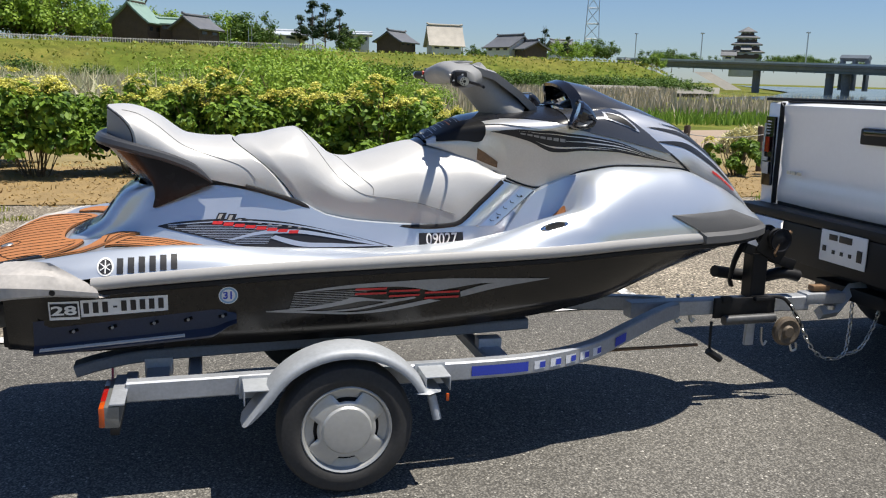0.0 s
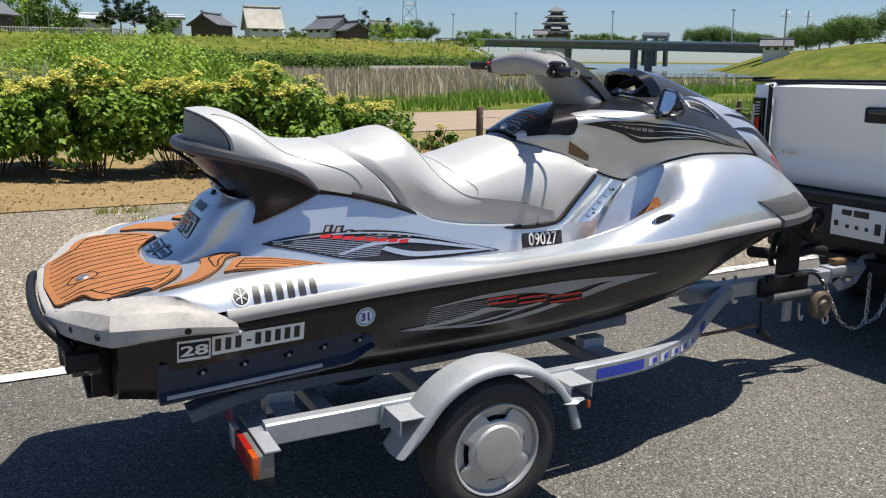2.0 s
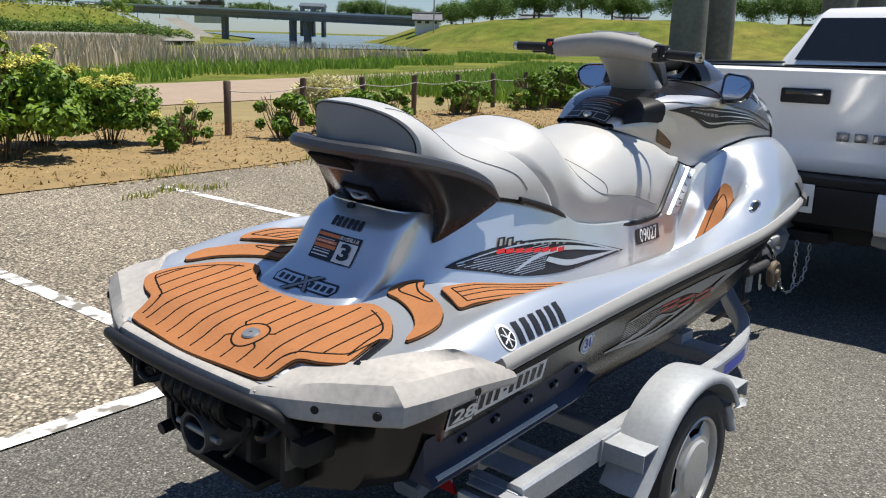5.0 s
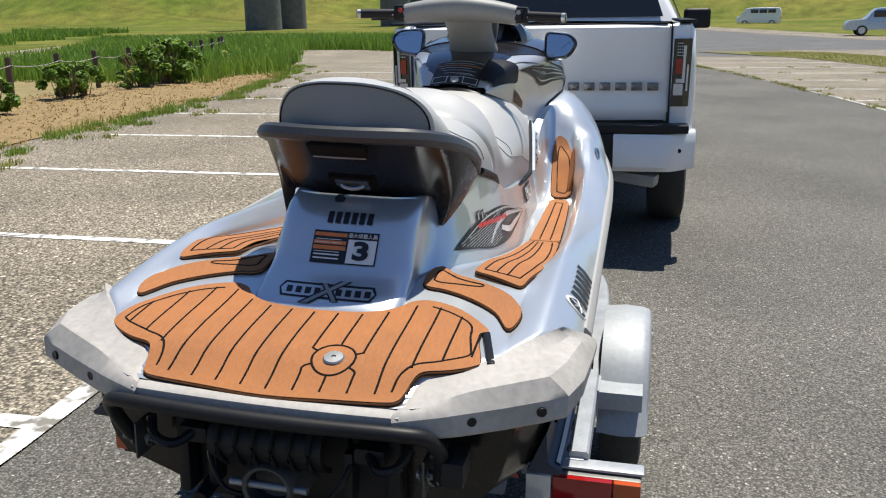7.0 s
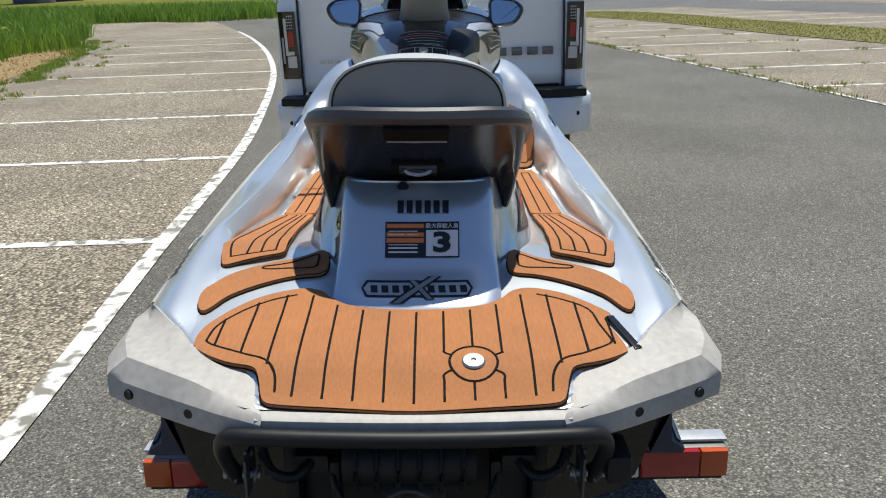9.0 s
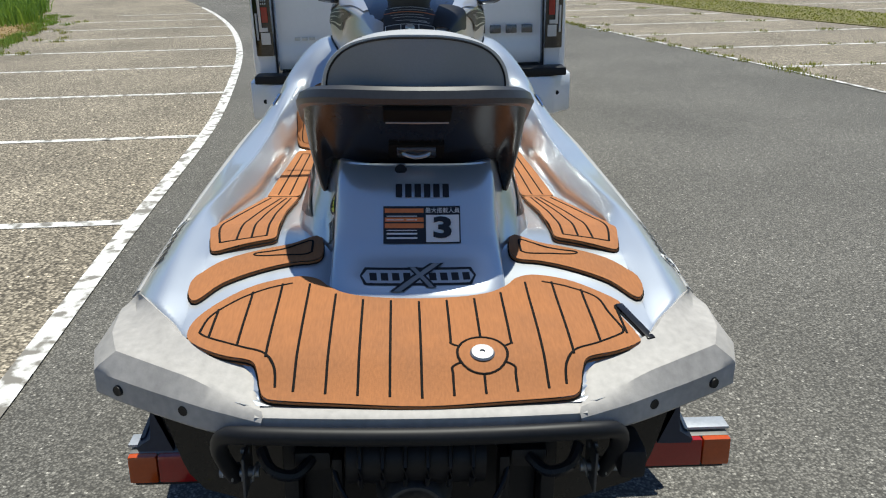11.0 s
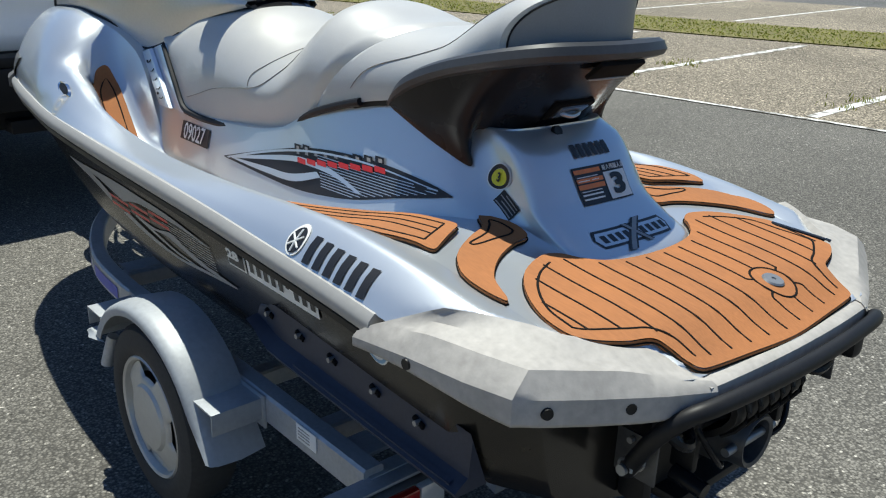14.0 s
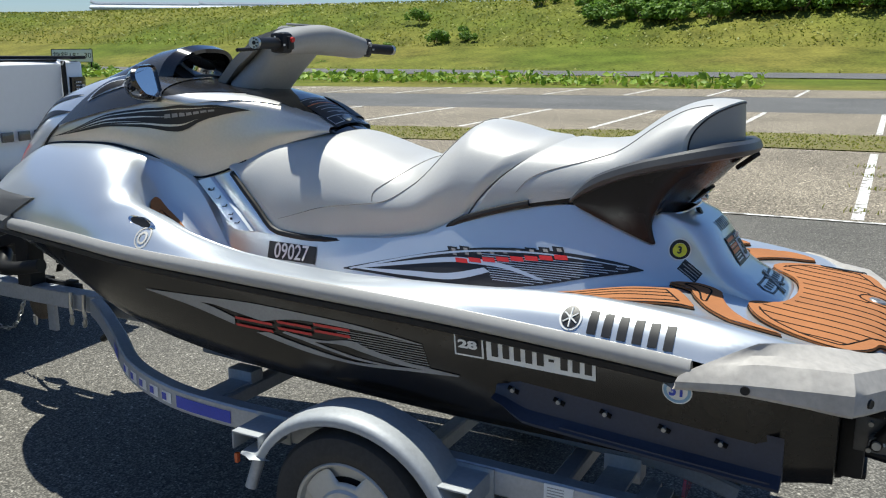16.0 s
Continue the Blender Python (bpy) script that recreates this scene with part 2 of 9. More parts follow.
def base_height(x, y):
    return 0.0115 * max(0.0, 0.6 * x + 0.8 * y - 22)


def height(x, y):
    h = base_height(x, y)
    h += 5.2 * (1 - smooth(7, 24, seg_dist(x, y, FAR_LEVEE)))
    h += 5.6 * (1 - smooth(3, 24, seg_dist(x, y, NEAR_LEVEE)))
    h -= 1.0 * (1 - smooth(0.06, 0.20, seg_dist(x, y, RIVER) / (40 + math.hypot(x, y))))
    return h


def ground_material():
    m = bpy.data.materials.new("grassland")
    m.use_nodes = True
    n, l = m.node_tree.nodes, m.node_tree.links
    b = n["Principled BSDF"]
    b.inputs["Roughness"].default_value = 0.95
    b.inputs["Specular IOR Level"].default_value = 0.1
    geo = n.new("ShaderNodeNewGeometry")
    n1, n2, n3 = (n.new("ShaderNodeTexNoise") for _ in range(3))
    for k, s in ((n1, 0.07), (n2, 0.45), (n3, 5.0)):
        k.inputs["Scale"].default_value, k.inputs["Detail"].default_value = s, 5
        l.new(geo.outputs["Position"], k.inputs["Vector"])
    r1, r2 = n.new("ShaderNodeValToRGB"), n.new("ShaderNodeValToRGB")
    r1.color_ramp.elements[0].position, r1.color_ramp.elements[1].position = 0.38, 0.62
    r1.color_ramp.elements[0].color, r1.color_ramp.elements[1].color = (0.095, 0.125, 0.020, 1), (0.165, 0.155, 0.038, 1)
    l.new(n1.outputs["Fac"], r1.inputs["Fac"])
    r2.color_ramp.elements[0].position, r2.color_ramp.elements[1].position = 0.32, 0.68
    r2.color_ramp.elements[0].color, r2.color_ramp.elements[1].color = (0.42, 0.46, 0.42, 1), (1.5, 1.48, 1.35, 1)
    add = n.new("ShaderNodeMath")
    add.operation = "MULTIPLY_ADD"
    l.new(n2.outputs["Fac"], add.inputs[0])
    add.inputs[1].default_value = 0.5
    half = n.new("ShaderNodeMath")
    half.operation = "MULTIPLY"
    half.inputs[1].default_value = 0.5
    l.new(n3.outputs["Fac"], half.inputs[0])
    l.new(half.outputs[0], add.inputs[2])
    l.new(add.outputs[0], r2.inputs["Fac"])
    mx = n.new("ShaderNodeMix")
    mx.data_type, mx.blend_type = "RGBA", "MULTIPLY"
    mx.inputs["Factor"].default_value = 1
    l.new(r1.outputs[0], mx.inputs["A"])
    l.new(r2.outputs[0], mx.inputs["B"])
    l.new(mx.outputs["Result"], b.inputs["Base Color"])
    return m


def stony(name, dark, light, joint, scale, blotch=0.16):
    """Asphalt or exposed aggregate: small stones in a binder, with worn blotches."""
    m = bpy.data.materials.new(name)
    m.use_nodes = True
    n, l = m.node_tree.nodes, m.node_tree.links
    b = n["Principled BSDF"]
    geo = n.new("ShaderNodeNewGeometry")
    vor, n1, n2 = n.new("ShaderNodeTexVoronoi"), n.new("ShaderNodeTexNoise"), n.new("ShaderNodeTexNoise")
    vor.inputs["Scale"].default_value = scale
    n1.inputs["Scale"].default_value, n1.inputs["Detail"].default_value = 0.5, 6
    n2.inputs["Scale"].default_value, n2.inputs["Detail"].default_value = scale * 0.35, 4
    for k in (vor, n1, n2):
        l.new(geo.outputs["Position"], k.inputs["Vector"])
    bw = n.new("ShaderNodeRGBToBW")
    l.new(vor.outputs["Color"], bw.inputs[0])
    ramp = n.new("ShaderNodeValToRGB")
    e = ramp.color_ramp.elements
    e[0].position, e[0].color, e[1].position, e[1].color = 0.15, (*dark, 1), 0.9, (*light, 1)
    l.new(bw.outputs[0], ramp.inputs["Fac"])
    jr = n.new("ShaderNodeMapRange")
    jr.inputs["From Min"].default_value, jr.inputs["From Max"].default_value = 0.35, 0.75
    l.new(vor.outputs["Distance"], jr.inputs["Value"])
    mx = n.new("ShaderNodeMix")
    mx.data_type = "RGBA"
    l.new(jr.outputs[0], mx.inputs["Factor"])
    l.new(ramp.outputs[0], mx.inputs["A"])
    mx.inputs["B"].default_value = (*joint, 1)
    rg = n.new("ShaderNodeMapRange")
    rg.inputs["From Min"].default_value, rg.inputs["From Max"].default_value = 0.3, 0.7
    rg.inputs["To Min"].default_value, rg.inputs["To Max"].default_value = 1 - blotch, 1 + blotch
    l.new(n1.outputs["Fac"], rg.inputs["Value"])
    rg2 = n.new("ShaderNodeMapRange")
    rg2.inputs["To Min"].default_value, rg2.inputs["To Max"].default_value = 0.72, 1.28
    l.new(n2.outputs["Fac"], rg2.inputs["Value"])
    mul = n.new("ShaderNodeMath")
    mul.operation = "MULTIPLY"
    l.new(rg.outputs[0], mul.inputs[0])
    l.new(rg2.outputs[0], mul.inputs[1])
    sc = n.new("ShaderNodeVectorMath")
    sc.operation = "SCALE"
    # sparse pale chippings and dark pits among the stones
    vs = n.new("ShaderNodeTexVoronoi")
    vs.inputs["Scale"].default_value = scale * 0.62
    l.new(geo.outputs["Position"], vs.inputs["Vector"])
    sep = n.new("ShaderNodeSeparateColor")
    l.new(vs.outputs["Color"], sep.inputs[0])
    pick, near = n.new("ShaderNodeMath"), n.new("ShaderNodeMath")
    pick.operation, near.operation = "GREATER_THAN", "LESS_THAN"
    pick.inputs[1].default_value, near.inputs[1].default_value = 0.80, 0.45
    l.new(sep.outputs[0], pick.inputs[0])
    l.new(vs.outputs["Distance"], near.inputs[0])
    both = n.new("ShaderNodeMath")
    both.operation = "MULTIPLY"
    l.new(pick.outputs[0], both.inputs[0])
    l.new(near.outputs[0], both.inputs[1])
    tone = n.new("ShaderNodeMapRange")
    tone.inputs["To Min"].default_value, tone.inputs["To Max"].default_value = 0.32, 2.7
    l.new(sep.outputs[1], tone.inputs["Value"])
    chip = n.new("ShaderNodeVectorMath")
    chip.operation = "SCALE"
    l.new(mx.outputs["Result"], chip.inputs[0])
    l.new(tone.outputs[0], chip.inputs["Scale"])
    cm = n.new("ShaderNodeMix")
    cm.data_type = "RGBA"
    l.new(both.outputs[0], cm.inputs["Factor"])
    l.new(mx.outputs["Result"], cm.inputs["A"])
    l.new(chip.outputs[0], cm.inputs["B"])
    l.new(cm.outputs["Result"], sc.inputs[0])
    l.new(mul.outputs[0], sc.inputs["Scale"])
    l.new(sc.outputs[0], b.inputs["Base Color"])
    b.inputs["Roughness"].default_value = 0.85
    b.inputs["Specular IOR Level"].default_value = 0.3
    bp = n.new("ShaderNodeBump")
    bp.inputs["Strength"].default_value, bp.inputs["Distance"].default_value = 0.5, 0.003
    bp.invert = True
    l.new(vor.outputs["Distance"], bp.inputs["Height"])
    l.new(bp.outputs[0], b.inputs["Normal"])
    return m


def worn_paint():
    m = bpy.data.materials.new("worn_road_paint")
    m.use_nodes = True
    n, l = m.node_tree.nodes, m.node_tree.links
    b = n["Principled BSDF"]
    geo, n1 = n.new("ShaderNodeNewGeometry"), n.new("ShaderNodeTexNoise")
    n1.inputs["Scale"].default_value, n1.inputs["Detail"].default_value = 9, 12
    l.new(geo.outputs["Position"], n1.inputs["Vector"])
    r = n.new("ShaderNodeValToRGB")
    e = r.color_ramp.elements
    e[0].position, e[0].color, e[1].position, e[1].color = 0.40, (0.20, 0.185, 0.16, 1), 0.50, (0.70, 0.69, 0.66, 1)
    l.new(n1.outputs["Fac"], r.inputs["Fac"])
    l.new(r.outputs[0], b.inputs["Base Color"])
    b.inputs["Roughness"].default_value = 0.7
    return m


GRASSLAND = ground_material()
ASPHALT = stony("lane_asphalt", (0.086, 0.081, 0.0715), (0.238, 0.226, 0.200), (0.063, 0.060, 0.0535), 120, 0.20)
STALL = stony("exposed_aggregate", (0.14, 0.12, 0.09), (0.52, 0.45, 0.345), (0.075, 0.064, 0.048), 58, 0.20)
ROADFAR = stony("far_asphalt", (0.10, 0.10, 0.098), (0.17, 0.168, 0.16), (0.09, 0.09, 0.09), 60)
PAINT = worn_paint()
DIRT = mat("pink_earth", (0.31, 0.235, 0.17), 0.95, 0, 0.15, 0.8, 12)
HAY = mat("dry_straw_earth", (0.25, 0.172, 0.074), 0.95, 0, 0.3, 2.5, 60, bump=0.8, bump_scale=70)
DRYVERGE = mat("dry_verge_earth", (0.23, 0.18, 0.075), 0.95, 0, 0.35, 1.5, 40, bump=0.8, bump_scale=50)
LAWN = mat("dry_lawn", (0.150, 0.135, 0.042), 0.95, 0, 0.3, 1.2, 30, bump=0.8, bump_scale=50)

# one sheet of land, finer near the car park
def spread(n, near, far):
    return [math.copysign(near * abs(u) + (far - near) * abs(u) ** 4, u) for u in steps(-1, 1, n)]


gx, gy = spread(110, 260, 3500), spread(110, 260, 3500)
bm = sheet([[(x + 30, y + 40, height(x + 30, y + 40) - 0.03) for x in gx] for y in gy])
setting("ground", bm, GRASSLAND, "open grassy river plain with levees, green and dry patches", "ground", smooth=True)

left_edge = crv(-40, 1.4, 0, 1.5, 3.9, 1.72, 6.56, 1.86, 9.9, 2.23, 14.2, 2.87, 21.4, 4.47, 33.5, 8.3, 60, 20)
right_edge = crv(-40, -6.3, 0, -5.80, 5, -5.45, 7.1, -5.22, 10, -4.87, 13, -4.42, 15, -4.15, 18, -3.65, 21.8, -2.95, 25, -2.2, 30, -0.8, 36, 1.5, 60, 12)
strip_near = crv(-60, -13.4, 1.4, -11.3, 7.4, -10.1, 13.5, -9.3, 19.4, -7.9, 24.8, -7.0, 29.7, -5.6, 32, -4.4, 36, -2)
strip_far = crv(-60, -16.2, 1.6, -13.6, 7.5, -12.2, 20.1, -10.5, 24.4, -9.6, 30.7, -8.4, 33.2, -7.5, 36, -5.6)
lane_near = crv(-60, -26.5, 2.2, -18.6, 10.1, -17.2, 26.4, -13.5, 32.1, -11.5, 43.6, -8.4, 90, 6)
lane_far = crv(-60, -33, 3.1, -24.6, 13.4, -22.6, 34, -17.0, 41.1, -14.5, 53.9, -10.4, 90, 1)

hay_edge = crv(-40, 7.0, 4, 6.95, 8, 7.3, 16, 8.1, 36, 14.6, 60, 25)


def band(name, lo, hi, x0, x1, n, z, material, label, category, parent=None):
    b = sheet([[(x, lo(x) + (hi(x) - lo(x)) * s, z + height(x, lo(x) + (hi(x) - lo(x)) * s)) for s in steps(0, 1, 4)] for x in steps(x0, x1, n)])
    return setting(name, b, material, label, category)


band("road", right_edge, left_edge, -40, 60, 80, 0.0, ASPHALT, "dark asphalt driving lane of the car park", "road")
band("parking_stalls", left_edge, hay_edge, -40, 37, 70, 0.004, STALL, "pale exposed-aggregate parking stalls with grassy edge", "pavement")
band("parking_stalls_opposite", strip_near, right_edge, -40, 31, 70, 0.004, STALL, "pale exposed-aggregate stalls across the lane", "pavement")
band("grass_strip", strip_far, strip_near, -60, 35, 60, 0.02, LAWN, "strip of short dry grass between stall rows", "lawn")
band("far_stalls", lane_near, strip_far, -60, 36, 60, 0.006, STALL, "far row of parking stalls", "pavement")
band("junction", lane_near, right_edge, 30, 80, 30, -0.004, ROADFAR, "asphalt where the lanes meet", "road")
band("far_lane", lane_far, lane_near, -60, 90, 50, 0.0, ROADFAR, "far asphalt lane", "road")
band("outer_stalls", lambda x: lane_far(x) - 4.5, lane_far, -60, 90, 50, 0.004, STALL, "outermost row of parking stalls", "pavement")
band("levee_road", lambda x: -47.5, lambda x: -40.0, -90, 140, 30, 0.01, ROADFAR, "road along the foot of the levee", "road")
band("hay_strip", hay_edge, crv(-40, 10.8, 0, 11.4, 10, 12.0, 16, 11.9, 22, 11.6, 40, 20), -40, 25, 60, 0.015, HAY, "strip of cut dry straw beside the car park", "ground")
band("dry_verge", crv(-40, 10.8, 0, 11.4, 10, 12.0, 16, 11.9, 22, 11.6), crv(-40, 13, 0, 15.0, 12, 16.8, 21, 18.5), -40, 20, 50, 0.012, DRYVERGE, "dry grassy verge behind the straw strip", "lawn")
band("dirt_path", crv(-40, 13, 0, 15.0, 12, 16.8, 21, 18.5, 40, 24), crv(-40, 22, 12, 24, 21, 25.5, 40, 30), -40, 40, 60, 0.03, DIRT, "pinkish bare earth path", "path")


def stripe(bm, a, b, w, z):
    a, b = Vector((*a, z)), Vector((*b, z))
    d = (b - a).normalized()
    s = Vector((-d.y, d.x, 0)) * (w / 2)
    bm.faces.new([bm.verts.new(p) for p in (a - s, b - s, b + s, a + s)])


bm = sheet([[(x, left_edge(x) - 0.055, 0.009), (x, left_edge(x) + 0.055, 0.009)] for x in steps(-40, 38, 120)])
setting("lane_line", bm, PAINT, "worn white curved edge line of the lane", "road marking")
bm = sheet([[(x, right_edge(x) - 0.03, 0.009), (x, right_edge(x) + 0.03, 0.009)] for x in steps(-40, 17, 60)])
setting("lane_line_opposite", bm, PAINT, "worn white edge line across the lane", "road marking")
for i in range(-6, 12):
    x = 1.15 + 2.69 * i
    bm = bmesh.new()
    stripe(bm, (x, left_edge(x)), (x, hay_edge(x) - 0.5 if i % 3 else hay_edge(x) - 0.8), 0.105, 0.0085)
    setting("stall_line", bm, PAINT, "worn white line between parking stalls", "road marking")
for i in range(-7, 14):
    x = 0.28 + 2.42 * i
    for y0, y1 in ((strip_near(x) + 0.25, right_edge(x) - 0.1), (lane_near(x) + 0.1, strip_far(x) - 0.4), (lane_far(x) - 4.3, lane_far(x) - 0.1)):
        if x > 30:
            continue
        bm = bmesh.new()
        stripe(bm, (x, y0), (x, y1), 0.105, 0.0085)
        setting("stall_line", bm, PAINT, "worn white line between parking stalls", "road marking")

# river
WATER = mat("river_water", (0.05, 0.075, 0.10), 0.12, 0, 0.2, 0.05, 0.6, bump=0.25, bump_scale=1.2)
far_shore = [(62, 96), (98, 130), (160, 208), (290, 410), (500, 740)]
near_shore = [(96, 88), (140, 108), (218, 168), (400, 330), (740, 640)]
rows = []
for s in steps(0, 1, 20):
    i = min(int(s * 4), 3)
    f = s * 4 - i
    a = Vector(far_shore[i]).lerp(Vector(far_shore[i + 1]), f)
    b = Vector(near_shore[i]).lerp(Vector(near_shore[i + 1]), f)
    rows.append([(p.x, p.y, base_height(p.x, p.y) - 0.25) for p in (a, a.lerp(b, 0.5), b)])
setting("river", sheet(rows), WATER, "calm blue river under the bridge", "water")

def soft(pts, rad=0.02, n=4):
    """A closed outline with straight sides and rounded corners."""
    P, out = [Vector(p) for p in pts], []
    for i, b in enumerate(P):
        a, c = P[i - 1], P[(i + 1) % len(P)]
        p = b + (a - b).normalized() * min(rad, (a - b).length * 0.45)
        q = b + (c - b).normalized() * min(rad, (c - b).length * 0.45)
        out += [(1 - s) ** 2 * p + 2 * s * (1 - s) * b + s * s * q for s in steps(0, 1, n)]
        m = q.lerp(c, 0.5)
        out += [q.lerp(m, 0.33), q.lerp(m, 0.66)]
    return out


# ---- jet ski: stern at x = 0, bow at x = 3.42, midline y = 0 ----
TILT_M = Matrix.Translation((0, 0, 0.85)) @ pose(0, 0, 0, 2.0, 0, 0) @ Matrix.Translation((0, 0, -0.85))
ski = thing("jet_ski", "silver and black jet ski with grey seat on a trailer", "jet ski", "", TILT_M)

rail_y = crv(0.0, 0.60, 0.4, 0.615, 1.5, 0.612, 2.0, 0.60, 2.5, 0.55, 2.94, 0.455, 3.2, 0.32, 3.35, 0.17, 3.42, 0.02)
rail_z = crv(0, 0.785, 0.25, 0.800, 0.43, 0.818, 0.57, 0.829, 0.77, 0.841, 1.07, 0.857, 1.34, 0.866, 1.70, 0.877, 2.19, 0.890, 2.45, 0.902, 2.75, 0.908, 3.2, 0.897, 3.42, 0.88)
chine_y = crv(0.1, 0.50, 1.5, 0.51, 2.3, 0.43, 2.7, 0.30, 3.0, 0.18, 3.25, 0.07, 3.42, 0.012)
chine_z = crv(0.1, 0.555, 0.9, 0.56, 2.0, 0.60, 2.4, 0.645, 2.7, 0.71, 3.0, 0.775, 3.25, 0.83, 3.42, 0.865)
keel_z = crv(0.1, 0.40, 1.5, 0.41, 2.1, 0.45, 2.43, 0.505, 2.78, 0.615, 3.15, 0.755, 3.42, 0.862)


def hull_side(x, z):
    """Half width of the hull's side at height z."""
    top, bot = rail_z(x) - 0.02, chine_z(x)
    s = max(0.0, min(1.0, (z - bot) / max(top - bot, 1e-3)))
    return chine_y(x) + (rail_y(x) - 0.018 - 0.014 * (1 - smooth(2.2, 2.8, x)) - chine_y(x)) * s ** 0.6


def mirrored(half):
    """Half a section from the outside (y > 0) to the midline, completed."""
    return [(x, y, z) for x, y, z in half] + [(x, -y, z) for x, y, z in half[::-1][1:]]


def hull_section(x):
    side = [(x, hull_side(x, chine_z(x) + (rail_z(x) - 0.02 - chine_z(x)) * s), chine_z(x) + (rail_z(x) - 0.02 - chine_z(x)) * s) for s in (1, 0.8, 0.6, 0.4, 0.2, 0.08, 0)]
    low = [(x, chine_y(x) * s, keel_z(x) + (chine_z(x) - 0.012 - keel_z(x)) * s ** 1.1) for s in (0.97, 0.66, 0.33, 0)]
    k = 0.87 + 0.13 * smooth(0.11, 0.28, x)
    return mirrored([(a, b * k, c) for a, b, c in side + low])


HX = steps(0.12, 0.30, 8) + steps(0.34, 2.4, 20) + steps(2.45, 3.42, 20)
rings = [hull_section(x) for x in HX]
bm = sheet(rings)
bm.faces.new([bm.verts.new(p) for p in rings[0]])
part("hull", bm, HULL, ski, "glossy black lower hull", angle=25)

# gunwale rail, a rounded band all round
for k, sgn in (("rail", -1), ("rail", 1)):
    rings = []
    for x in steps(0.418, 3.0, 50) + steps(3.03, 3.38, 12):
        y, z = rail_y(x), rail_z(x)
        prof = [(-0.03, 0.024), (-0.008, 0.024), (0.004, 0.012), (0.006, 0.0), (0.004, -0.012), (-0.006, -0.021), (-0.03, -0.024)]
        rings.append([(x, sgn * (y + a), z + b) for a, b in prof])
    part("rub_rail", sheet(rings, True, True), RAILGREY, ski, "grey rounded rub rail")
    rings = [[(x, sgn * (rail_y(x) - 0.012 + a), rail_z(x) + b) for a, b in ((0, -0.024), (0.004, -0.027), (0.004, -0.040), (-0.01, -0.047))] for x in steps(0.40, 3.3, 50)]
    part("rail_lip", sheet(rings), BLACK, ski, "black lip under the rub rail")

# deck: from the rail over the gunwale down into the foot tray and inwards
gun_y = crv(0.0, 0.50, 0.3, 0.515, 1.0, 0.525, 1.5, 0.515, 2.1, 0.49, 2.5, 0.44, 2.9, 0.34, 3.2, 0.2, 3.4, 0.02)
gun_z = crv(-0.06, 0.793, 0.0, 0.814, 0.06, 0.842, 0.15, 0.864, 0.3, 0.893, 0.5, 0.920, 0.7, 0.932, 1.07, 0.915, 1.4, 0.904, 1.72, 0.919, 1.95, 0.955, 2.1, 0.998, 2.25, 1.035, 2.43, 1.065, 2.7, 1.075, 2.9, 1.06, 3.15, 0.99, 3.3, 0.945, 3.42, 0.90)
in_y = crv(0.0, 0.455, 0.5, 0.478, 1.0, 0.484, 1.5, 0.470, 2.0, 0.448, 2.3, 0.41, 2.5, 0.39, 2.9, 0.29, 3.2, 0.17, 3.4, 0.015)
tray_z = crv(-0.06, 0.79, 0.0, 0.81, 0.06, 0.838, 0.15, 0.855, 0.26, 0.868, 0.34, 0.880, 0.42, 0.897, 0.5, 0.912, 0.6, 0.908, 0.8, 0.874, 1.0, 0.840, 1.2, 0.808, 1.29, 0.795, 1.36, 0.790, 1.9, 0.788, 1.98, 0.800, 2.05, 0.848, 2.16, 0.945, 2.24, 0.992, 2.3, 1.06, 2.45, 1.15, 2.7, 1.15, 2.9, 1.12, 3.15, 1.02, 3.42, 0.92)
hood_y = crv(1.75, 0.26, 2.0, 0.28, 2.15, 0.285, 2.5, 0.345, 2.77, 0.315, 3.0, 0.24, 3.2, 0.15, 3.36, 0.03, 3.42, 0.01)
hood_z = crv(1.75, 0.845, 1.95, 0.93, 2.15, 1.085, 2.35, 1.17, 2.5, 1.195, 2.77, 1.185, 3.0, 1.115, 3.2, 1.025, 3.36, 0.945, 3.42, 0.925)


def deck_half(x):
    ry, rz = rail_y(x) - 0.012, rail_z(x) + 0.022
    gy_, gz, iy, tz = gun_y(x), gun_z(x), in_y(x), tray_z(x)
    fl = smooth(1.85, 2.15, x)
    ey, ez = 0.30 * (1 - fl) + hood_y(x) * fl, tz * (1 - fl) + hood_z(x) * fl
    tz2 = min(tz, ez) if x > 2.1 else tz
    wall = gy_ - 0.045 + 0.022 * smooth(0.5, 0.8, x) * (1 - smooth(1.9, 2.1, x))
    pts = [(ry, rz), (ry - (ry - gy_) * 0.30, rz + (gz - rz) * 0.48), (ry - (ry - gy_) * 0.75, rz + (gz - rz) * 0.88), (gy_, gz),
           (wall + 0.012, gz - 0.004 + 0.2 * max(0, tz2 - gz)), (wall - 0.012, gz + (tz2 - gz) * 0.5), (min(iy, wall - 0.025), tz2 + 0.006 * (1 - fl)),
           (ey + 0.3 * (min(iy, wall - 0.025) - ey), tz2 + 0.12 * (ez - tz2)), (ey, ez)]
    bulge = smooth(2.19, 2.36, x)
    if bulge:
        arc = []
        for i in range(len(pts)):
            a = math.pi / 2 * i / (len(pts) - 1)
            arc.append((ey + (ry - ey) * math.cos(a) ** 1.22, rz + (ez - rz) * math.sin(a) ** 1.22))
        pts = [(p[0] + (q[0] - p[0]) * bulge, p[1] + (q[1] - p[1]) * bulge) for p, q in zip(pts, arc)]
    f = min(1.0, (stern_y(x) - 0.012) / ry)
    return [(x, y * f, z) for y, z in pts]


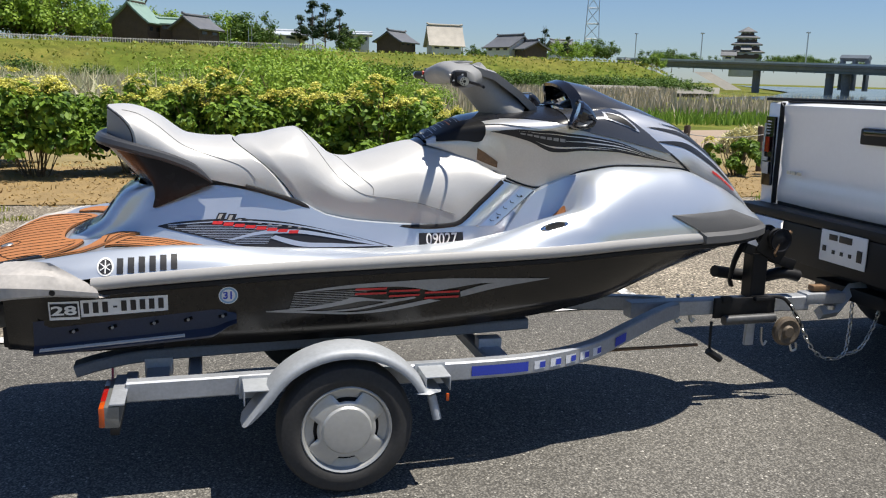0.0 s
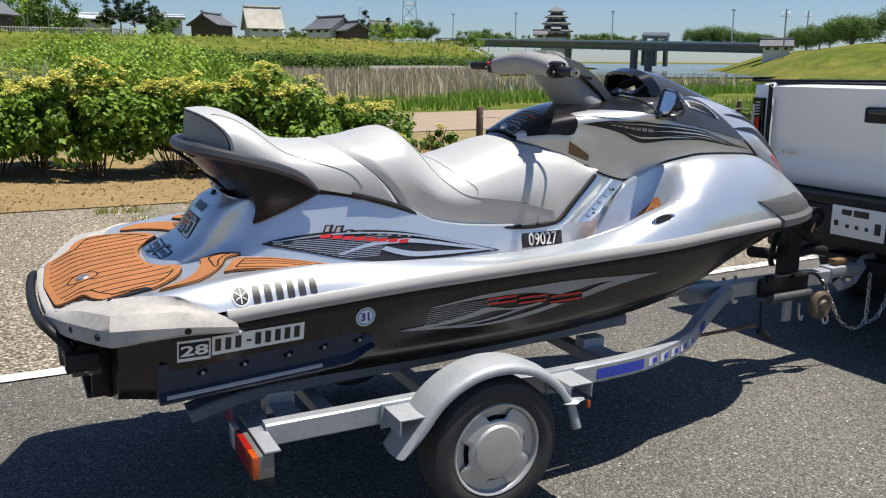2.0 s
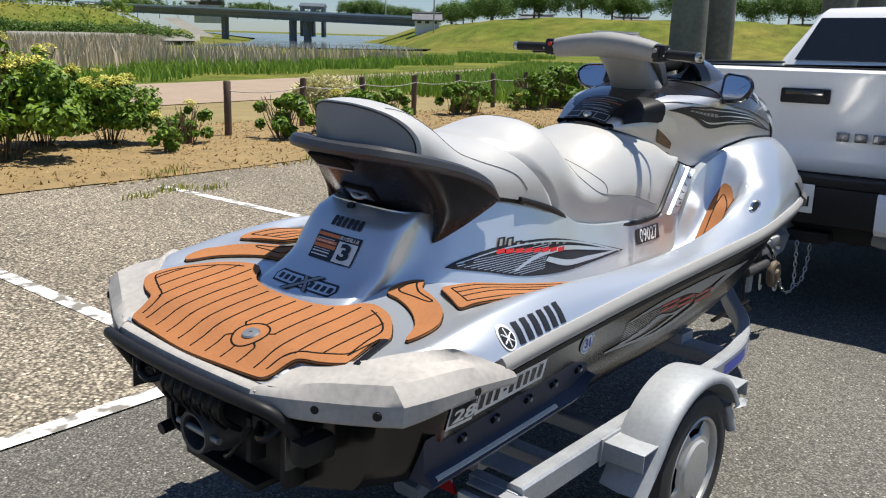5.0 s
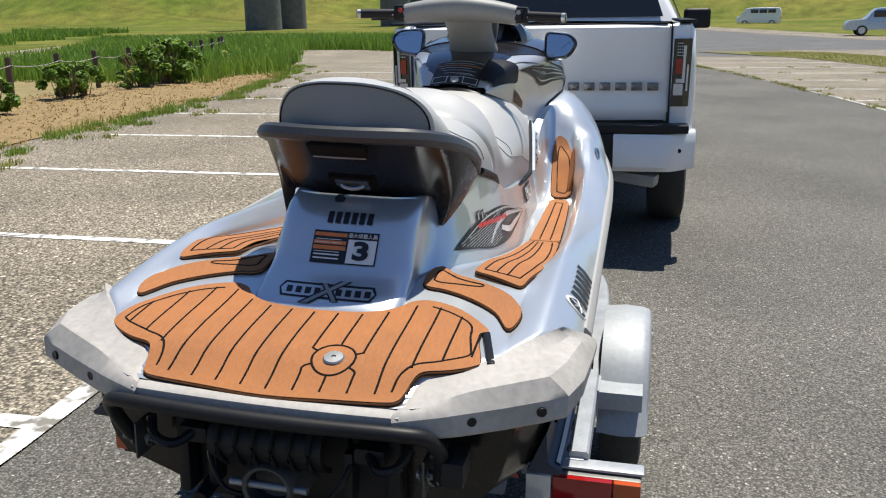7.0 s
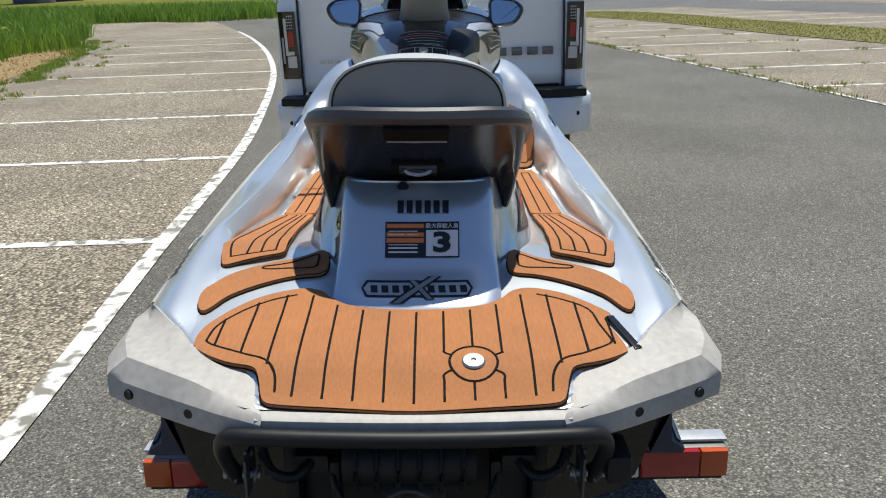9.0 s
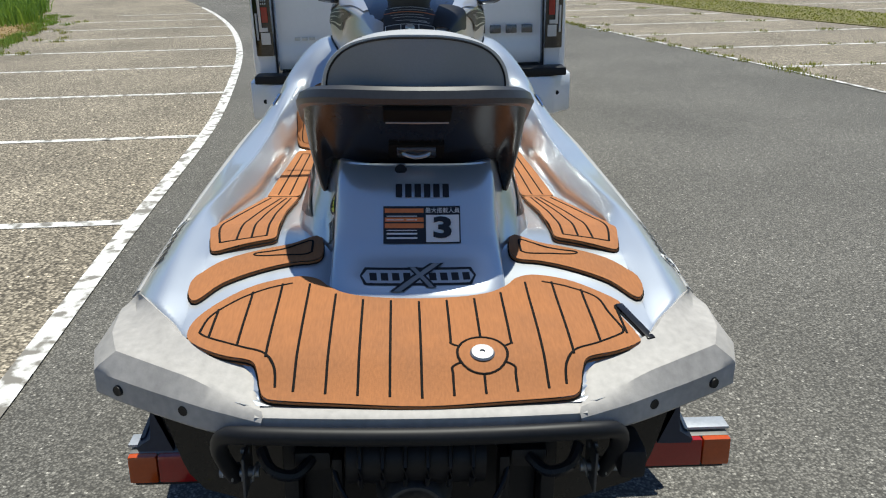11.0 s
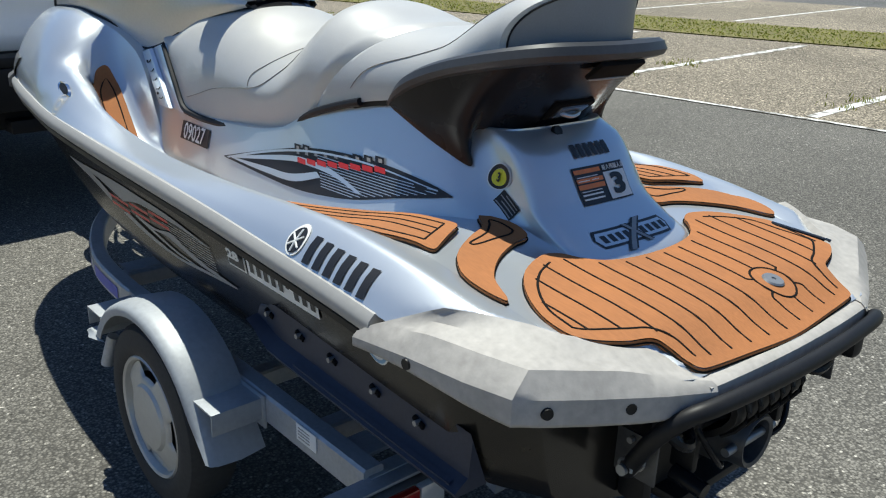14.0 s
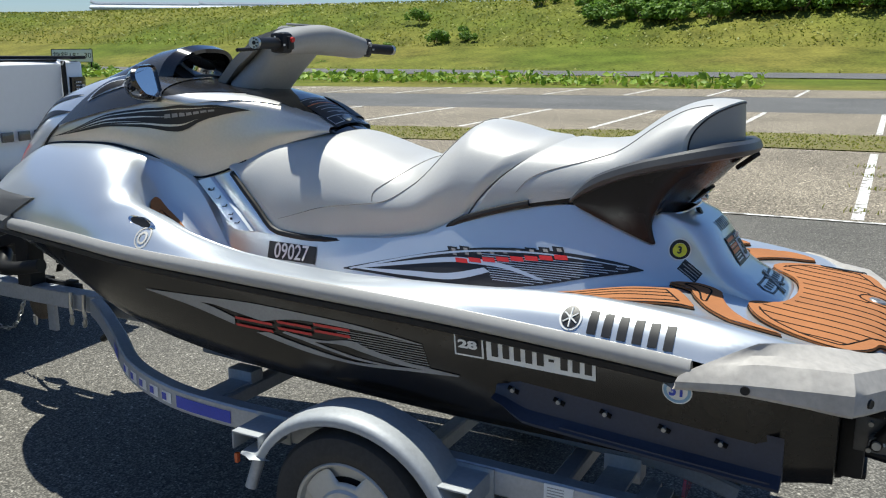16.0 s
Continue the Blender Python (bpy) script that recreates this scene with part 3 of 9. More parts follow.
stern_y = crv(-0.06, 0.22, -0.02, 0.345, 0.035, 0.465, 0.092, 0.585, 0.17, 0.64)


cap_y = crv(-0.012, 0.285, 0.045, 0.306, 0.085, 0.37, 0.125, 0.44, 0.178, 0.478, 0.235, 0.525, 0.288, 0.562, 0.437, 0.622)


def deck_section(x):
    h = deck_half(x)
    fine = [tuple(p) for p in spline(h, 4)]
    # under the stern bumpers the deck lies deeper
    if x < 0.437:
        low_ = rail_z(x) + 0.022
        fine = [(a, b - 0.022 * smooth(0.03, 0.08, b - cap_y(x)), c - 0.05 * smooth(-0.010, 0.014, b - cap_y(x)) * smooth(0.0, 0.05, c - low_)) for a, b, c in fine]
    return mirrored(fine + [(x, fine[-1][1] * 0.5, fine[-1][2]), (x, 0, fine[-1][2])])


def flank(x, z):
    """Half width of the deck's outer flank at height z."""
    P = spline(deck_half(x), 4)[:14]
    for p, q in zip(P, P[1:]):
        if p.z <= z <= q.z:
            return p.y + (q.y - p.y) * (z - p.z) / max(q.z - p.z, 1e-6)
    return P[0].y if z < P[0].z else P[-1].y


DX = steps(-0.03, 0.44, 40) + steps(0.46, 1.7, 28) + steps(1.74, 2.5, 26) + steps(2.53, 3.41, 26)
part("deck", sheet([deck_section(x) for x in DX]), SILVER, ski, "silver metallic upper deck with footwells", angle=50)
edge = lambda y: -0.035 - 0.025 * (1 - (y / 0.42) ** 2)
bm = sheet([[(edge(y) + dx, y, z) for y in steps(-0.285, 0.285, 24)] for dx, z in ((0.14, 0.803), (0.03, 0.8015), (0.006, 0.800), (-0.004, 0.794), (-0.004, 0.764), (0.02, 0.752))])
part("stern_edge", bm, BUMPER, ski, "pale grey moulded stern edge")

# engine cover under the seat: rear face, sides, widening forward
cover_top = crv(0.34, 1.088, 0.60, 1.088, 0.68, 1.094, 0.75, 1.098, 0.96, 1.10, 1.15, 1.045, 1.27, 0.985, 1.43, 0.958, 1.67, 0.945, 1.79, 0.955, 1.98, 1.10, 2.15, 1.10)
cover_lo = crv(0.36, 0.19, 0.5, 0.245, 0.6, 0.305, 0.7, 0.335, 0.95, 0.34, 1.3, 0.335, 1.7, 0.315, 2.0, 0.31, 2.2, 0.30)
cover_hi = crv(0.50, 0.176, 0.6, 0.19, 0.75, 0.21, 0.95, 0.232, 1.15, 0.262, 1.4, 0.275, 1.65, 0.278, 1.8, 0.268, 2.0, 0.235, 2.2, 0.22)


cover_rear = crv(0.0, 0.262, 0.244, 0.286, 0.356, 0.345, 0.50, 0.413, 0.722, 0.458, 0.87, 0.490, 0.95, 0.520, 1.0, 0.560)


def cover_point(q, t):
    """q: 0 rear midline .. 1 at the corner .. 2 far forward; t: 0 base .. 1 top."""
    xr = cover_rear(t)
    if q <= 1:
        a = q * math.pi / 2
        w = 0.19 - 0.014 * t
        y = w * (math.sin(a) if q < 1 else 1) ** 0.55
        x = xr + 0.075 * (1 - math.cos(a) ** 0.45) - 0.012 * math.cos(a)
    else:
        x = xr + 0.075 + (2.17 - xr - 0.075) * (q - 1)
        s = smooth(0, 1, min(1, (x - xr - 0.075) / 0.12))
        y = (0.19 - 0.014 * t) * (1 - s) + s * (cover_lo(x) + (cover_hi(x) - cover_lo(x)) * max(t, 0.0) ** 0.8)
    z0 = 0.80
    return (x, y, z0 + (cover_top(x) - z0) * t)


QS = steps(0, 1, 16) + steps(1.0, 1.35, 16)[1:] + steps(1.35, 2, 22)[1:]
rings = []
for t in [-0.2] + steps(0, 1, 14):
    half = [cover_point(q, t) for q in QS]
    rings.append([(x, -y, z) for x, y, z in half[::-1]] + half[1:])
top_ring = [Vector(p) for p in rings[-1]]
part("cover_ledge", sheet([top_ring, [Vector((p.x, p.y * 0.97, p.z + 0.004)) for p in top_ring], [Vector((p.x, p.y * 0.6, p.z - 0.004)) for p in top_ring]]), SILVER, ski, "narrow silver ledge below the seat", angle=60)
part("engine_cover", sheet(rings), SILVER, ski, "silver-blue engine cover below the seat", angle=50)

# seat
seat_c = crv(0.43, 1.380, 0.445, 1.386, 0.50, 1.390, 0.545, 1.384, 0.614, 1.357, 0.742, 1.277, 0.84, 1.268, 0.93, 1.272, 1.0, 1.278, 1.10, 1.302, 1.165, 1.312, 1.225, 1.275, 1.328, 1.195, 1.38, 1.19, 1.45, 1.206, 1.685, 1.262, 1.85, 1.25, 2.02, 1.15)
seat_b = crv(0.45, 1.262, 0.55, 1.258, 0.63, 1.205, 0.8, 1.13, 0.963, 1.095, 1.10, 1.055, 1.152, 1.035, 1.271, 0.975, 1.432, 0.945, 1.669, 0.935, 1.79, 0.945, 1.9, 1.03, 2.02, 1.135)
seat_w = crv(0.455, 0.196, 0.55, 0.204, 0.66, 0.226, 0.80, 0.238, 0.96, 0.248, 1.15, 0.266, 1.35, 0.278, 1.60, 0.287, 1.78, 0.286, 1.88, 0.272, 2.02, 0.245)
seat_e = crv(0.455, 0.92, 0.6, 0.84, 0.8, 0.76, 1.2, 0.80, 1.7, 0.85, 2.02, 0.7)


def seat_tuck(x, s):
    """The sides draw in below the lower seam."""
    k = max(0.0, min(1.0, (x - 1.1) / 0.15)) * max(0.0, min(1.0, (1.80 - x) / 0.3))
    return 1 - 0.09 * k * max(0.0, 1 - max(s, 0.0) / 0.32)


def seat_pt(x, a, out=0.0):
    """a: 0 at the left lower edge .. pi at the right one."""
    e = seat_e(x)
    c, s = math.cos(a), math.sin(a)
    w, b, top = seat_w(x) + out, seat_b(x), seat_c(x) + out
    # the sides lean in towards the top
    y = math.copysign(abs(c) ** e, c) * w * seat_tuck(x, s)
    return Vector((x, y, b + (top - b) * max(s, 0) ** (0.75 * e + 0.12)))


def back_x(c):
    """The backrest's rear edge wraps forward towards the sides."""
    return 0.440 + 0.112 * abs(c) ** 2.2


AN = steps(0, math.pi, 40)
split = lambda a: 0.235 * (1 - max(math.sin(a), 0.0) ** 0.72)
for nm, x0, x1, lab in (("rear_seat", 0.47, 0.985, "grey vinyl rear seat rising into a backrest"), ("front_seat", 0.99, 2.02, "grey vinyl front seat with raised bolster")):
    rings = []
    n = 40
    for i in range(n + 1):
        row = []
        for a in AN:
            # the split between the two seats slants forward down the sides
            lean = split(min(a, math.pi - a))
            s = i / n
            if nm == "rear_seat":
                xr = back_x(math.cos(a))
                x = xr + (x1 - 0.075 + lean - xr) * s
            else:
                xa = x0 - 0.075 + lean
                x = xa + (x1 - xa) * s
            row.append(seat_pt(x, a, -0.012 if (nm == "rear_seat" and i == n) or (nm != "rear_seat" and i == 0) else 0))
        rings.append(row)
    part(nm, sheet(rings), VINYL, ski, lab, angle=60)
# back panel of the backrest
def back_row(r):
    """Rings of the padded rear face, bulging rearwards from its border."""
    mid = Vector((0.432, 0, 1.258))
    out = []
    for a in AN:
        p = seat_pt(back_x(math.cos(a)), a)
        out.append(Vector((mid.x + (p.x - mid.x) * r ** 2.0, p.y * r, mid.z + (p.z - mid.z) * r)))
    return out


part("backrest_panel", sheet([back_row(r) for r in (0.02, 0.3, 0.6, 0.85, 0.955)]), VINYLDARK, ski, "dark grey padded rear face of the backrest")
part("backrest_border", sheet([back_row(r) for r in (0.955, 0.965, 0.98, 0.99, 1.0)]), VINYL, ski, "grey vinyl border of the backrest")
part("seat_seam", tube(bmesh.new(), [p + Vector((-0.001, 0, 0)) for p in back_row(0.955)], 0.0024, 6), BLACK, ski, "stitched seam")
# piping and seams
def seam(pts, r=0.0028, m=PIPING, out=0.001):
    b_ = tube(bmesh.new(), [seat_pt(x, a, out) for x, a in pts], r, 6)
    part("seat_seam", b_, m, ski, "stitched seam")


for sgn in (0, 1):
    f = (lambda a: a) if not sgn else (lambda a: math.pi - a)
    seam([(p.x, f(p.y)) for p in spline([(1.168, 1.57), (1.20, 1.2), (1.30, 0.75), (1.40, 0.42), (1.5, 0.31), (1.65, 0.20), (1.79, 0.07)], 10)], 0.0012)
    seam([(p.x, f(p.y)) for p in spline([(1.33, 1.57), (1.36, 1.1), (1.41, 0.72), (1.45, 0.50), (1.45, 0.37)], 10)], 0.0010)
    seam([(p.x, f(p.y)) for p in spline([(0.50, 1.0), (0.62, 0.85), (0.78, 0.6), (0.93, 0.33), (0.99, 0.1)], 10)], 0.0010)
bm = bmesh.new()
for sgn in (-1, 1):
    tube(bm, [(x, sgn * (seat_w(x) * seat_tuck(x, 0) + 0.004), seat_b(x) + 0.001) for x in steps(0.95, 2.0, 40)], 0.010, 8)
part("seat_base", bm, BLACK, ski, "black seat base edge")
pan = [[(x, y * seat_w(x) * seat_tuck(x, 0) * 0.97, max(seat_b(x) - 0.012, 0.90)) for y in steps(-1, 1, 8)] for x in steps(0.56, 2.0, 40)]
part("seat_pan", thicken(sheet(pan), 0.012), BLACK, ski, "black underside of the seat")

# grab handle behind the seat
rim = [(0.826, 0.266, 1.118), (0.79, 0.269, 1.152), (0.74, 0.268, 1.182), (0.66, 0.262, 1.212), (0.57, 0.250, 1.236), (0.49, 0.222, 1.254), (0.435, 0.172, 1.264), (0.408, 0.085, 1.266), (0.402, 0.0, 1.266)]
mid = [(0.815, 0.266, 1.108), (0.77, 0.268, 1.115), (0.72, 0.266, 1.125), (0.655, 0.258, 1.13), (0.60, 0.240, 1.135), (0.565, 0.208, 1.165), (0.51, 0.165, 1.195), (0.468, 0.085, 1.200), (0.462, 0.0, 1.200)]
low = [(0.805, 0.260, 1.100), (0.735, 0.250, 1.068), (0.675, 0.236, 1.040), (0.607, 0.214, 1.012), (0.622, 0.200, 1.045), (0.622, 0.192, 1.082), (0.606, 0.165, 1.086), (0.580, 0.085, 1.084), (0.575, 0.0, 1.084)]


def both(half):
    h = spline(half, 6)
    return list(h) + [Vector((p.x, -p.y, p.z)) for p in h[::-1][1:]]


R, M, L = both(rim), both(mid), both(low)
shell = []
for s in steps(0.0, 1, 8):
    shell.append([(1 - s) ** 2 * r + 2 * s * (1 - s) * m_ + s * s * l for r, m_, l in zip(R, M, L)])
part("grab_handle", thicken(sheet(shell), 0.012), GRAB, ski, "charcoal moulded grab handle and seat surround", angle=60)
# the hand rim: a bevelled bar with a flat top, its charcoal lightened for skylight
prof = [(-0.045, 0.006), (-0.036, 0.015), (-0.006, 0.018), (0.006, 0.012), (0.014, -0.004), (0.009, -0.016), (-0.004, -0.022), (-0.030, -0.018)]
rings = []
for i, p in enumerate(R):
    t = (R[min(i + 1, len(R) - 1)] - R[max(i - 1, 0)]).normalized()
    o = t.cross(Vector((0, 0, 1))).normalized()
    if o.dot(Vector((p.x - 0.75, p.y, 0))) < 0:
        o = -o
    k = 0.35 + 0.65 * smooth(0.0, 0.10, min(i, len(R) - 1 - i) / (len(R) - 1))
    rings.append([p + o * a * k + Vector((0, 0, c * k)) for a, c in prof])
part("grab_rim", sheet(rings, True, True), RIMGREY, ski, "bevelled charcoal hand rim", angle=28)
tilt = lambda x, z: Matrix.Translation((x, 0, z)) @ pose(0, 0, 0, 0, 219.7, 0)
# solid near-black block in place of the open slot's shade
slot = part("grab_slot", box(bmesh.new(), (0, 0, 0), (0.052, 0.142, 0.012), 0.005, tilt(0.4185, 1.226)), GROOVE, ski, "near-black block for the shaded slot in the grab handle")
part("slot_lip", tube(bmesh.new(), [(0.434, -0.066, 1.207), (0.433, 0.0, 1.206), (0.434, 0.066, 1.207)], 0.0028, 8), PLUG, slot, "thin zinc-grey lower edge of the slot")
# the recess is a near-black block too, its shade in the colour
plate = part("latch_plate", box(bmesh.new(), (0, 0, 0), (0.062, 0.124, 0.010), 0.004, tilt(0.535, 1.126)), GROOVE, ski, "near-black block for the shaded seat latch recess")
part("latch_cup", box(bmesh.new(), (0, 0, 0), (0.046, 0.088, 0.010), 0.004, tilt(0.532, 1.123)), HOODGREY, plate, "grey latch cup")
bm = tube(bmesh.new(), spline([(0.543, 0.030, 1.129), (0.525, 0.026, 1.119), (0.522, 0.0, 1.113), (0.525, -0.026, 1.119), (0.543, -0.030, 1.129)], 5), 0.005, 8)
part("latch", bm, STEEL, ski, "silver latch loop")

# upper cowling in front of the seat
cw_y = crv(1.70, 0.120, 1.85, 0.180, 1.97, 0.212, 2.08, 0.232, 2.16, 0.245, 2.5, 0.325, 2.77, 0.308, 3.0, 0.235, 3.2, 0.145, 3.37, 0.02)
cw_b = crv(1.70, 1.255, 1.85, 1.212, 1.97, 1.15, 2.08, 1.10, 2.16, 1.082, 2.35, 1.165, 2.5, 1.19, 2.77, 1.18, 3.0, 1.11, 3.2, 1.02, 3.37, 0.94)
cw_t = crv(1.70, 1.275, 1.85, 1.35, 2.0, 1.385, 2.15, 1.40, 2.3, 1.42, 2.5, 1.44, 2.78, 1.385, 2.97, 1.285, 3.12, 1.17, 3.23, 1.065, 3.37, 0.95)
cw_w = crv(1.70, 0.115, 1.85, 0.165, 2.0, 0.215, 2.2, 0.265, 2.5, 0.262, 2.78, 0.225, 3.0, 0.165, 3.2, 0.10, 3.37, 0.012)


def cowl_half(x):
    yb, zb_, w, zt = cw_y(x), cw_b(x), cw_w(x), cw_t(x)
    pts = [(yb, zb_), (yb + 0.006, zb_ + (zt - zb_) * 0.30), (yb * 0.6 + w * 0.42, zb_ + (zt - zb_) * 0.66), (w, zb_ + (zt - zb_) * 0.86), (w * 0.6, zt - (zt - zb_) * 0.035), (0, zt)]
    return [Vector((x, y, z)) for y, z in pts]


def cowl_pt(x, s, sgn=1, out=0.0):
    """s: 0 lower edge .. 1 midline."""
    P = spline(cowl_half(x), 6)
    k = s * (len(P) - 1)
    i = min(int(k), len(P) - 2)
    p = P[i].lerp(P[i + 1], k - i)
    d = P[i + 1] - P[i]
    nrm = Vector((0, d.z, -d.y)).normalized()
    p = p + nrm * out
    return Vector((p.x, sgn * p.y, p.z))


CX = steps(1.70, 3.36, 66)
rings = []
for x in CX:
    h = [tuple(cowl_pt(x, s)) for s in steps(0, 1, 18)]
    rings.append(mirrored(h))
part("cowling", sheet(rings), COWL, ski, "warm grey cowling with silver upper panels", angle=50)


def cowl_patch(name, x0, x1, lo, hi, material, out=0.004, label="", n=44, k=10, sides=(-1, 1)):
    for sgn in sides:
        b_ = sheet([[cowl_pt(x, lo(x) + (hi(x) - lo(x)) * s, sgn, out) for s in steps(0, 1, k)] for x in steps(x0, x1, n)])
        part(name, b_, material, ski, label)


cowl_patch("side_trim", 1.87, 2.27, crv(1.87, 0.63, 1.96, 0.62, 2.10, 0.57, 2.27, 0.465), crv(1.87, 0.76, 2.03, 0.73, 2.13, 0.69, 2.27, 0.535), SHELL, 0.004, "bright silver shoulder band")
cowl_patch("column_surround", 1.88, 2.40, crv(1.88, 0.775, 2.03, 0.745, 2.13, 0.705, 2.27, 0.55, 2.40, 0.50), lambda x: 1.0, GRAB, 0.005, "dark surround of the steering column")
# no hollow here: a flat black patch paints the opening's shade
cowl_patch("console_pocket", 1.735, 1.93, crv(1.735, 0.30, 1.88, 0.30, 1.915, 0.33, 1.93, 0.42), crv(1.735, 0.80, 1.89, 0.80, 1.918, 0.72, 1.93, 0.60), POCKET, 0.009, "flat black patch for the shaded pocket beside the console", sides=(-1,))
cowl_patch("side_vent_slot", 1.90, 1.985, crv(1.90, 0.08, 1.985, 0.10), crv(1.90, 0.24, 1.985, 0.16), RUST, 0.004, "small bronze side vent", sides=(-1,))
cowl_patch("hood_panel", 2.40, 3.34, crv(2.40, 0.34, 2.53, 0.27, 2.72, 0.20, 2.9, 0.06, 3.34, 0.03), lambda x: 1.0, SHELL, 0.004, "silver hood panel")
cowl_patch("hood_side", 2.27, 2.735, crv(2.27, 0.475, 2.40, 0.345, 2.53, 0.27, 2.735, 0.20), crv(2.27, 0.97, 2.40, 0.86, 2.49, 0.70, 2.56, 0.48, 2.65, 0.33, 2.735, 0.215), HOODGREY, 0.009, "smoked dark grey hood side")
cowl_patch("scoop_rim", 2.43, 2.58, crv(2.43, 0.52, 2.50, 0.43, 2.58, 0.36), crv(2.43, 0.64, 2.50, 0.56, 2.58, 0.375), SHELL, 0.012, "bright rim of the hood intake")
cowl_patch("scoop", 2.44, 2.565, crv(2.44, 0.53, 2.50, 0.445, 2.565, 0.375), crv(2.44, 0.61, 2.50, 0.535, 2.565, 0.385), BLACK, 0.014, "dark hood intake")
up = crv(1.95, 0.478, 2.07, 0.535, 2.18, 0.51, 2.29, 0.40, 2.40, 0.32, 2.53, 0.24, 2.66, 0.155, 2.78, 0.11)
dn = crv(1.95, 0.474, 2.12, 0.385, 2.21, 0.30, 2.37, 0.222, 2.49, 0.175, 2.62, 0.135, 2.78, 0.108)
cowl_patch("side_graphic", 1.95, 2.78, dn, up, INK, 0.005, "black stripe graphic on the cowling")
for a_, b_, c_, d_ in ((2.02, 2.70, 0.80, 0.86), (2.24, 2.72, 0.52, 0.62), (2.13, 2.46, 0.16, 0.24), (2.34, 2.74, 0.30, 0.36)):
    lo_ = lambda x, c=c_: dn(x) + (up(x) - dn(x)) * c
    hi_ = lambda x, c=c_, d=d_, a0=a_, b0=b_: dn(x) + (up(x) - dn(x)) * (c + (d - c) * math.sin(math.pi * (x - a0) / (b0 - a0)))
    cowl_patch("stripe", a_, b_, lo_, hi_, COWL, 0.0065, "pale stripe in the graphic")
for j in range(7):
    x0 = 2.07 + 0.028 * j
    cowl_patch("name_bar", x0, x0 + 0.022, lambda x: dn(x) + (up(x) - dn(x)) * 0.46, lambda x: dn(x) + (up(x) - dn(x)) * 0.62, GREYINK, 0.007, "grey outlined name bar", 3, 3)
for a_, b_, c_ in ((2.66, 3.20, 0.30), (2.62, 3.12, 0.44), (2.70, 3.24, 0.56), (2.60, 3.05, 0.72)):
    cowl_patch("hood_stripe", a_, b_, lambda x, c=c_: c, lambda x, c=c_, a0=a_, b0=b_: c + 0.075 * math.sin(math.pi * (x - a0) / (b0 - a0)), INK, 0.0065, "black hood stripe")
cowl_patch("hood_script", 3.0, 3.17, lambda x: 0.20, lambda x: 0.235, RED, 0.0065, "slim red script bar")
for sgn in (-1, 1):
    part("panel_gap", tube(bmesh.new(), [cowl_pt(x, 0.035, sgn, 0.003) for x in steps(1.97, 2.84, 40)], 0.004, 6), BLACK, ski, "dark gap under the cowling")
    part("panel_gap", tube(bmesh.new(), [cowl_pt(2.735 + 0.12 * q, 0.21 - 0.18 * q, sgn, 0.004) for q in steps(0, 1, 10)], 0.004, 6), BLACK, ski, "dark gap under the cowling")

# console behind the bars, with instrument hood, bars and mirrors
con = [[(x, y * w, z - 0.02 * abs(y) ** 2) for y in steps(-1, 1, 10)] for x, w, z in ((1.665, 0.10, 1.262), (1.72, 0.118, 1.290), (1.80, 0.135, 1.338), (1.88, 0.15, 1.372), (2.0, 0.17, 1.395))]
part("console", thicken(sheet(con), 0.05), GLOSSBLACK, ski, "glossy black console with label panel")
clab = lambda u, v: Vector((u, v, 0)) + Vector((0, 0, (1.262 + (u - 1.665) * 0.53 if u < 1.8 else 1.333 + (u - 1.8) * 0.425) + 0.008 - 0.02 * (v / 0.12) ** 2))
cl = part("console_label", sheet([[clab(u, v) for v in steps(-0.092, 0.092, 8)] for u in steps(1.69, 1.85, 10)]), INK, ski, "black warning label with white and orange lines")
for u0, u1, v0, v1, mm in ((1.806, 1.811, -0.09, 0.09, ORANGE), (1.84, 1.8425, -0.085, 0.085, WHITE), (1.822, 1.824, -0.06, 0.06, WHITE), (1.775, 1.777, -0.07, 0.06, WHITE), (1.79, 1.792, -0.05, 0.07, WHITE), (1.735, 1.7375, -0.085, 0.085, WHITE), (1.70, 1.7025, -0.085, -0.03, WHITE), (1.70, 1.7025, 0.03, 0.085, WHITE), (1.70, 1.735, -0.086, -0.0835, WHITE), (1.70, 1.735, 0.0835, 0.086, WHITE), (1.70, 1.735, 0.03, 0.0325, WHITE), (1.70, 1.735, -0.0325, -0.03, WHITE), (1.75, 1.752, -0.07, 0.0, WHITE), (1.757, 1.759, -0.06, 0.05, WHITE)):
    part("label_line", sheet([[clab(u, v) + Vector((0, 0, 0.0015)) for v in steps(v0, v1, 6)] for u in steps(u0, u1, 2)]), mm, cl)
part("ignition_lock", lathe(bmesh.new(), [(0.0, 0.01), (0.012, 0.01), (0.016, 0.006), (0.017, -0.004)], Matrix.Translation(clab(1.715, 0.0)) @ pose(0, 0, 0, 0, -28, 0), 20), STEEL, ski, "round lanyard lock")
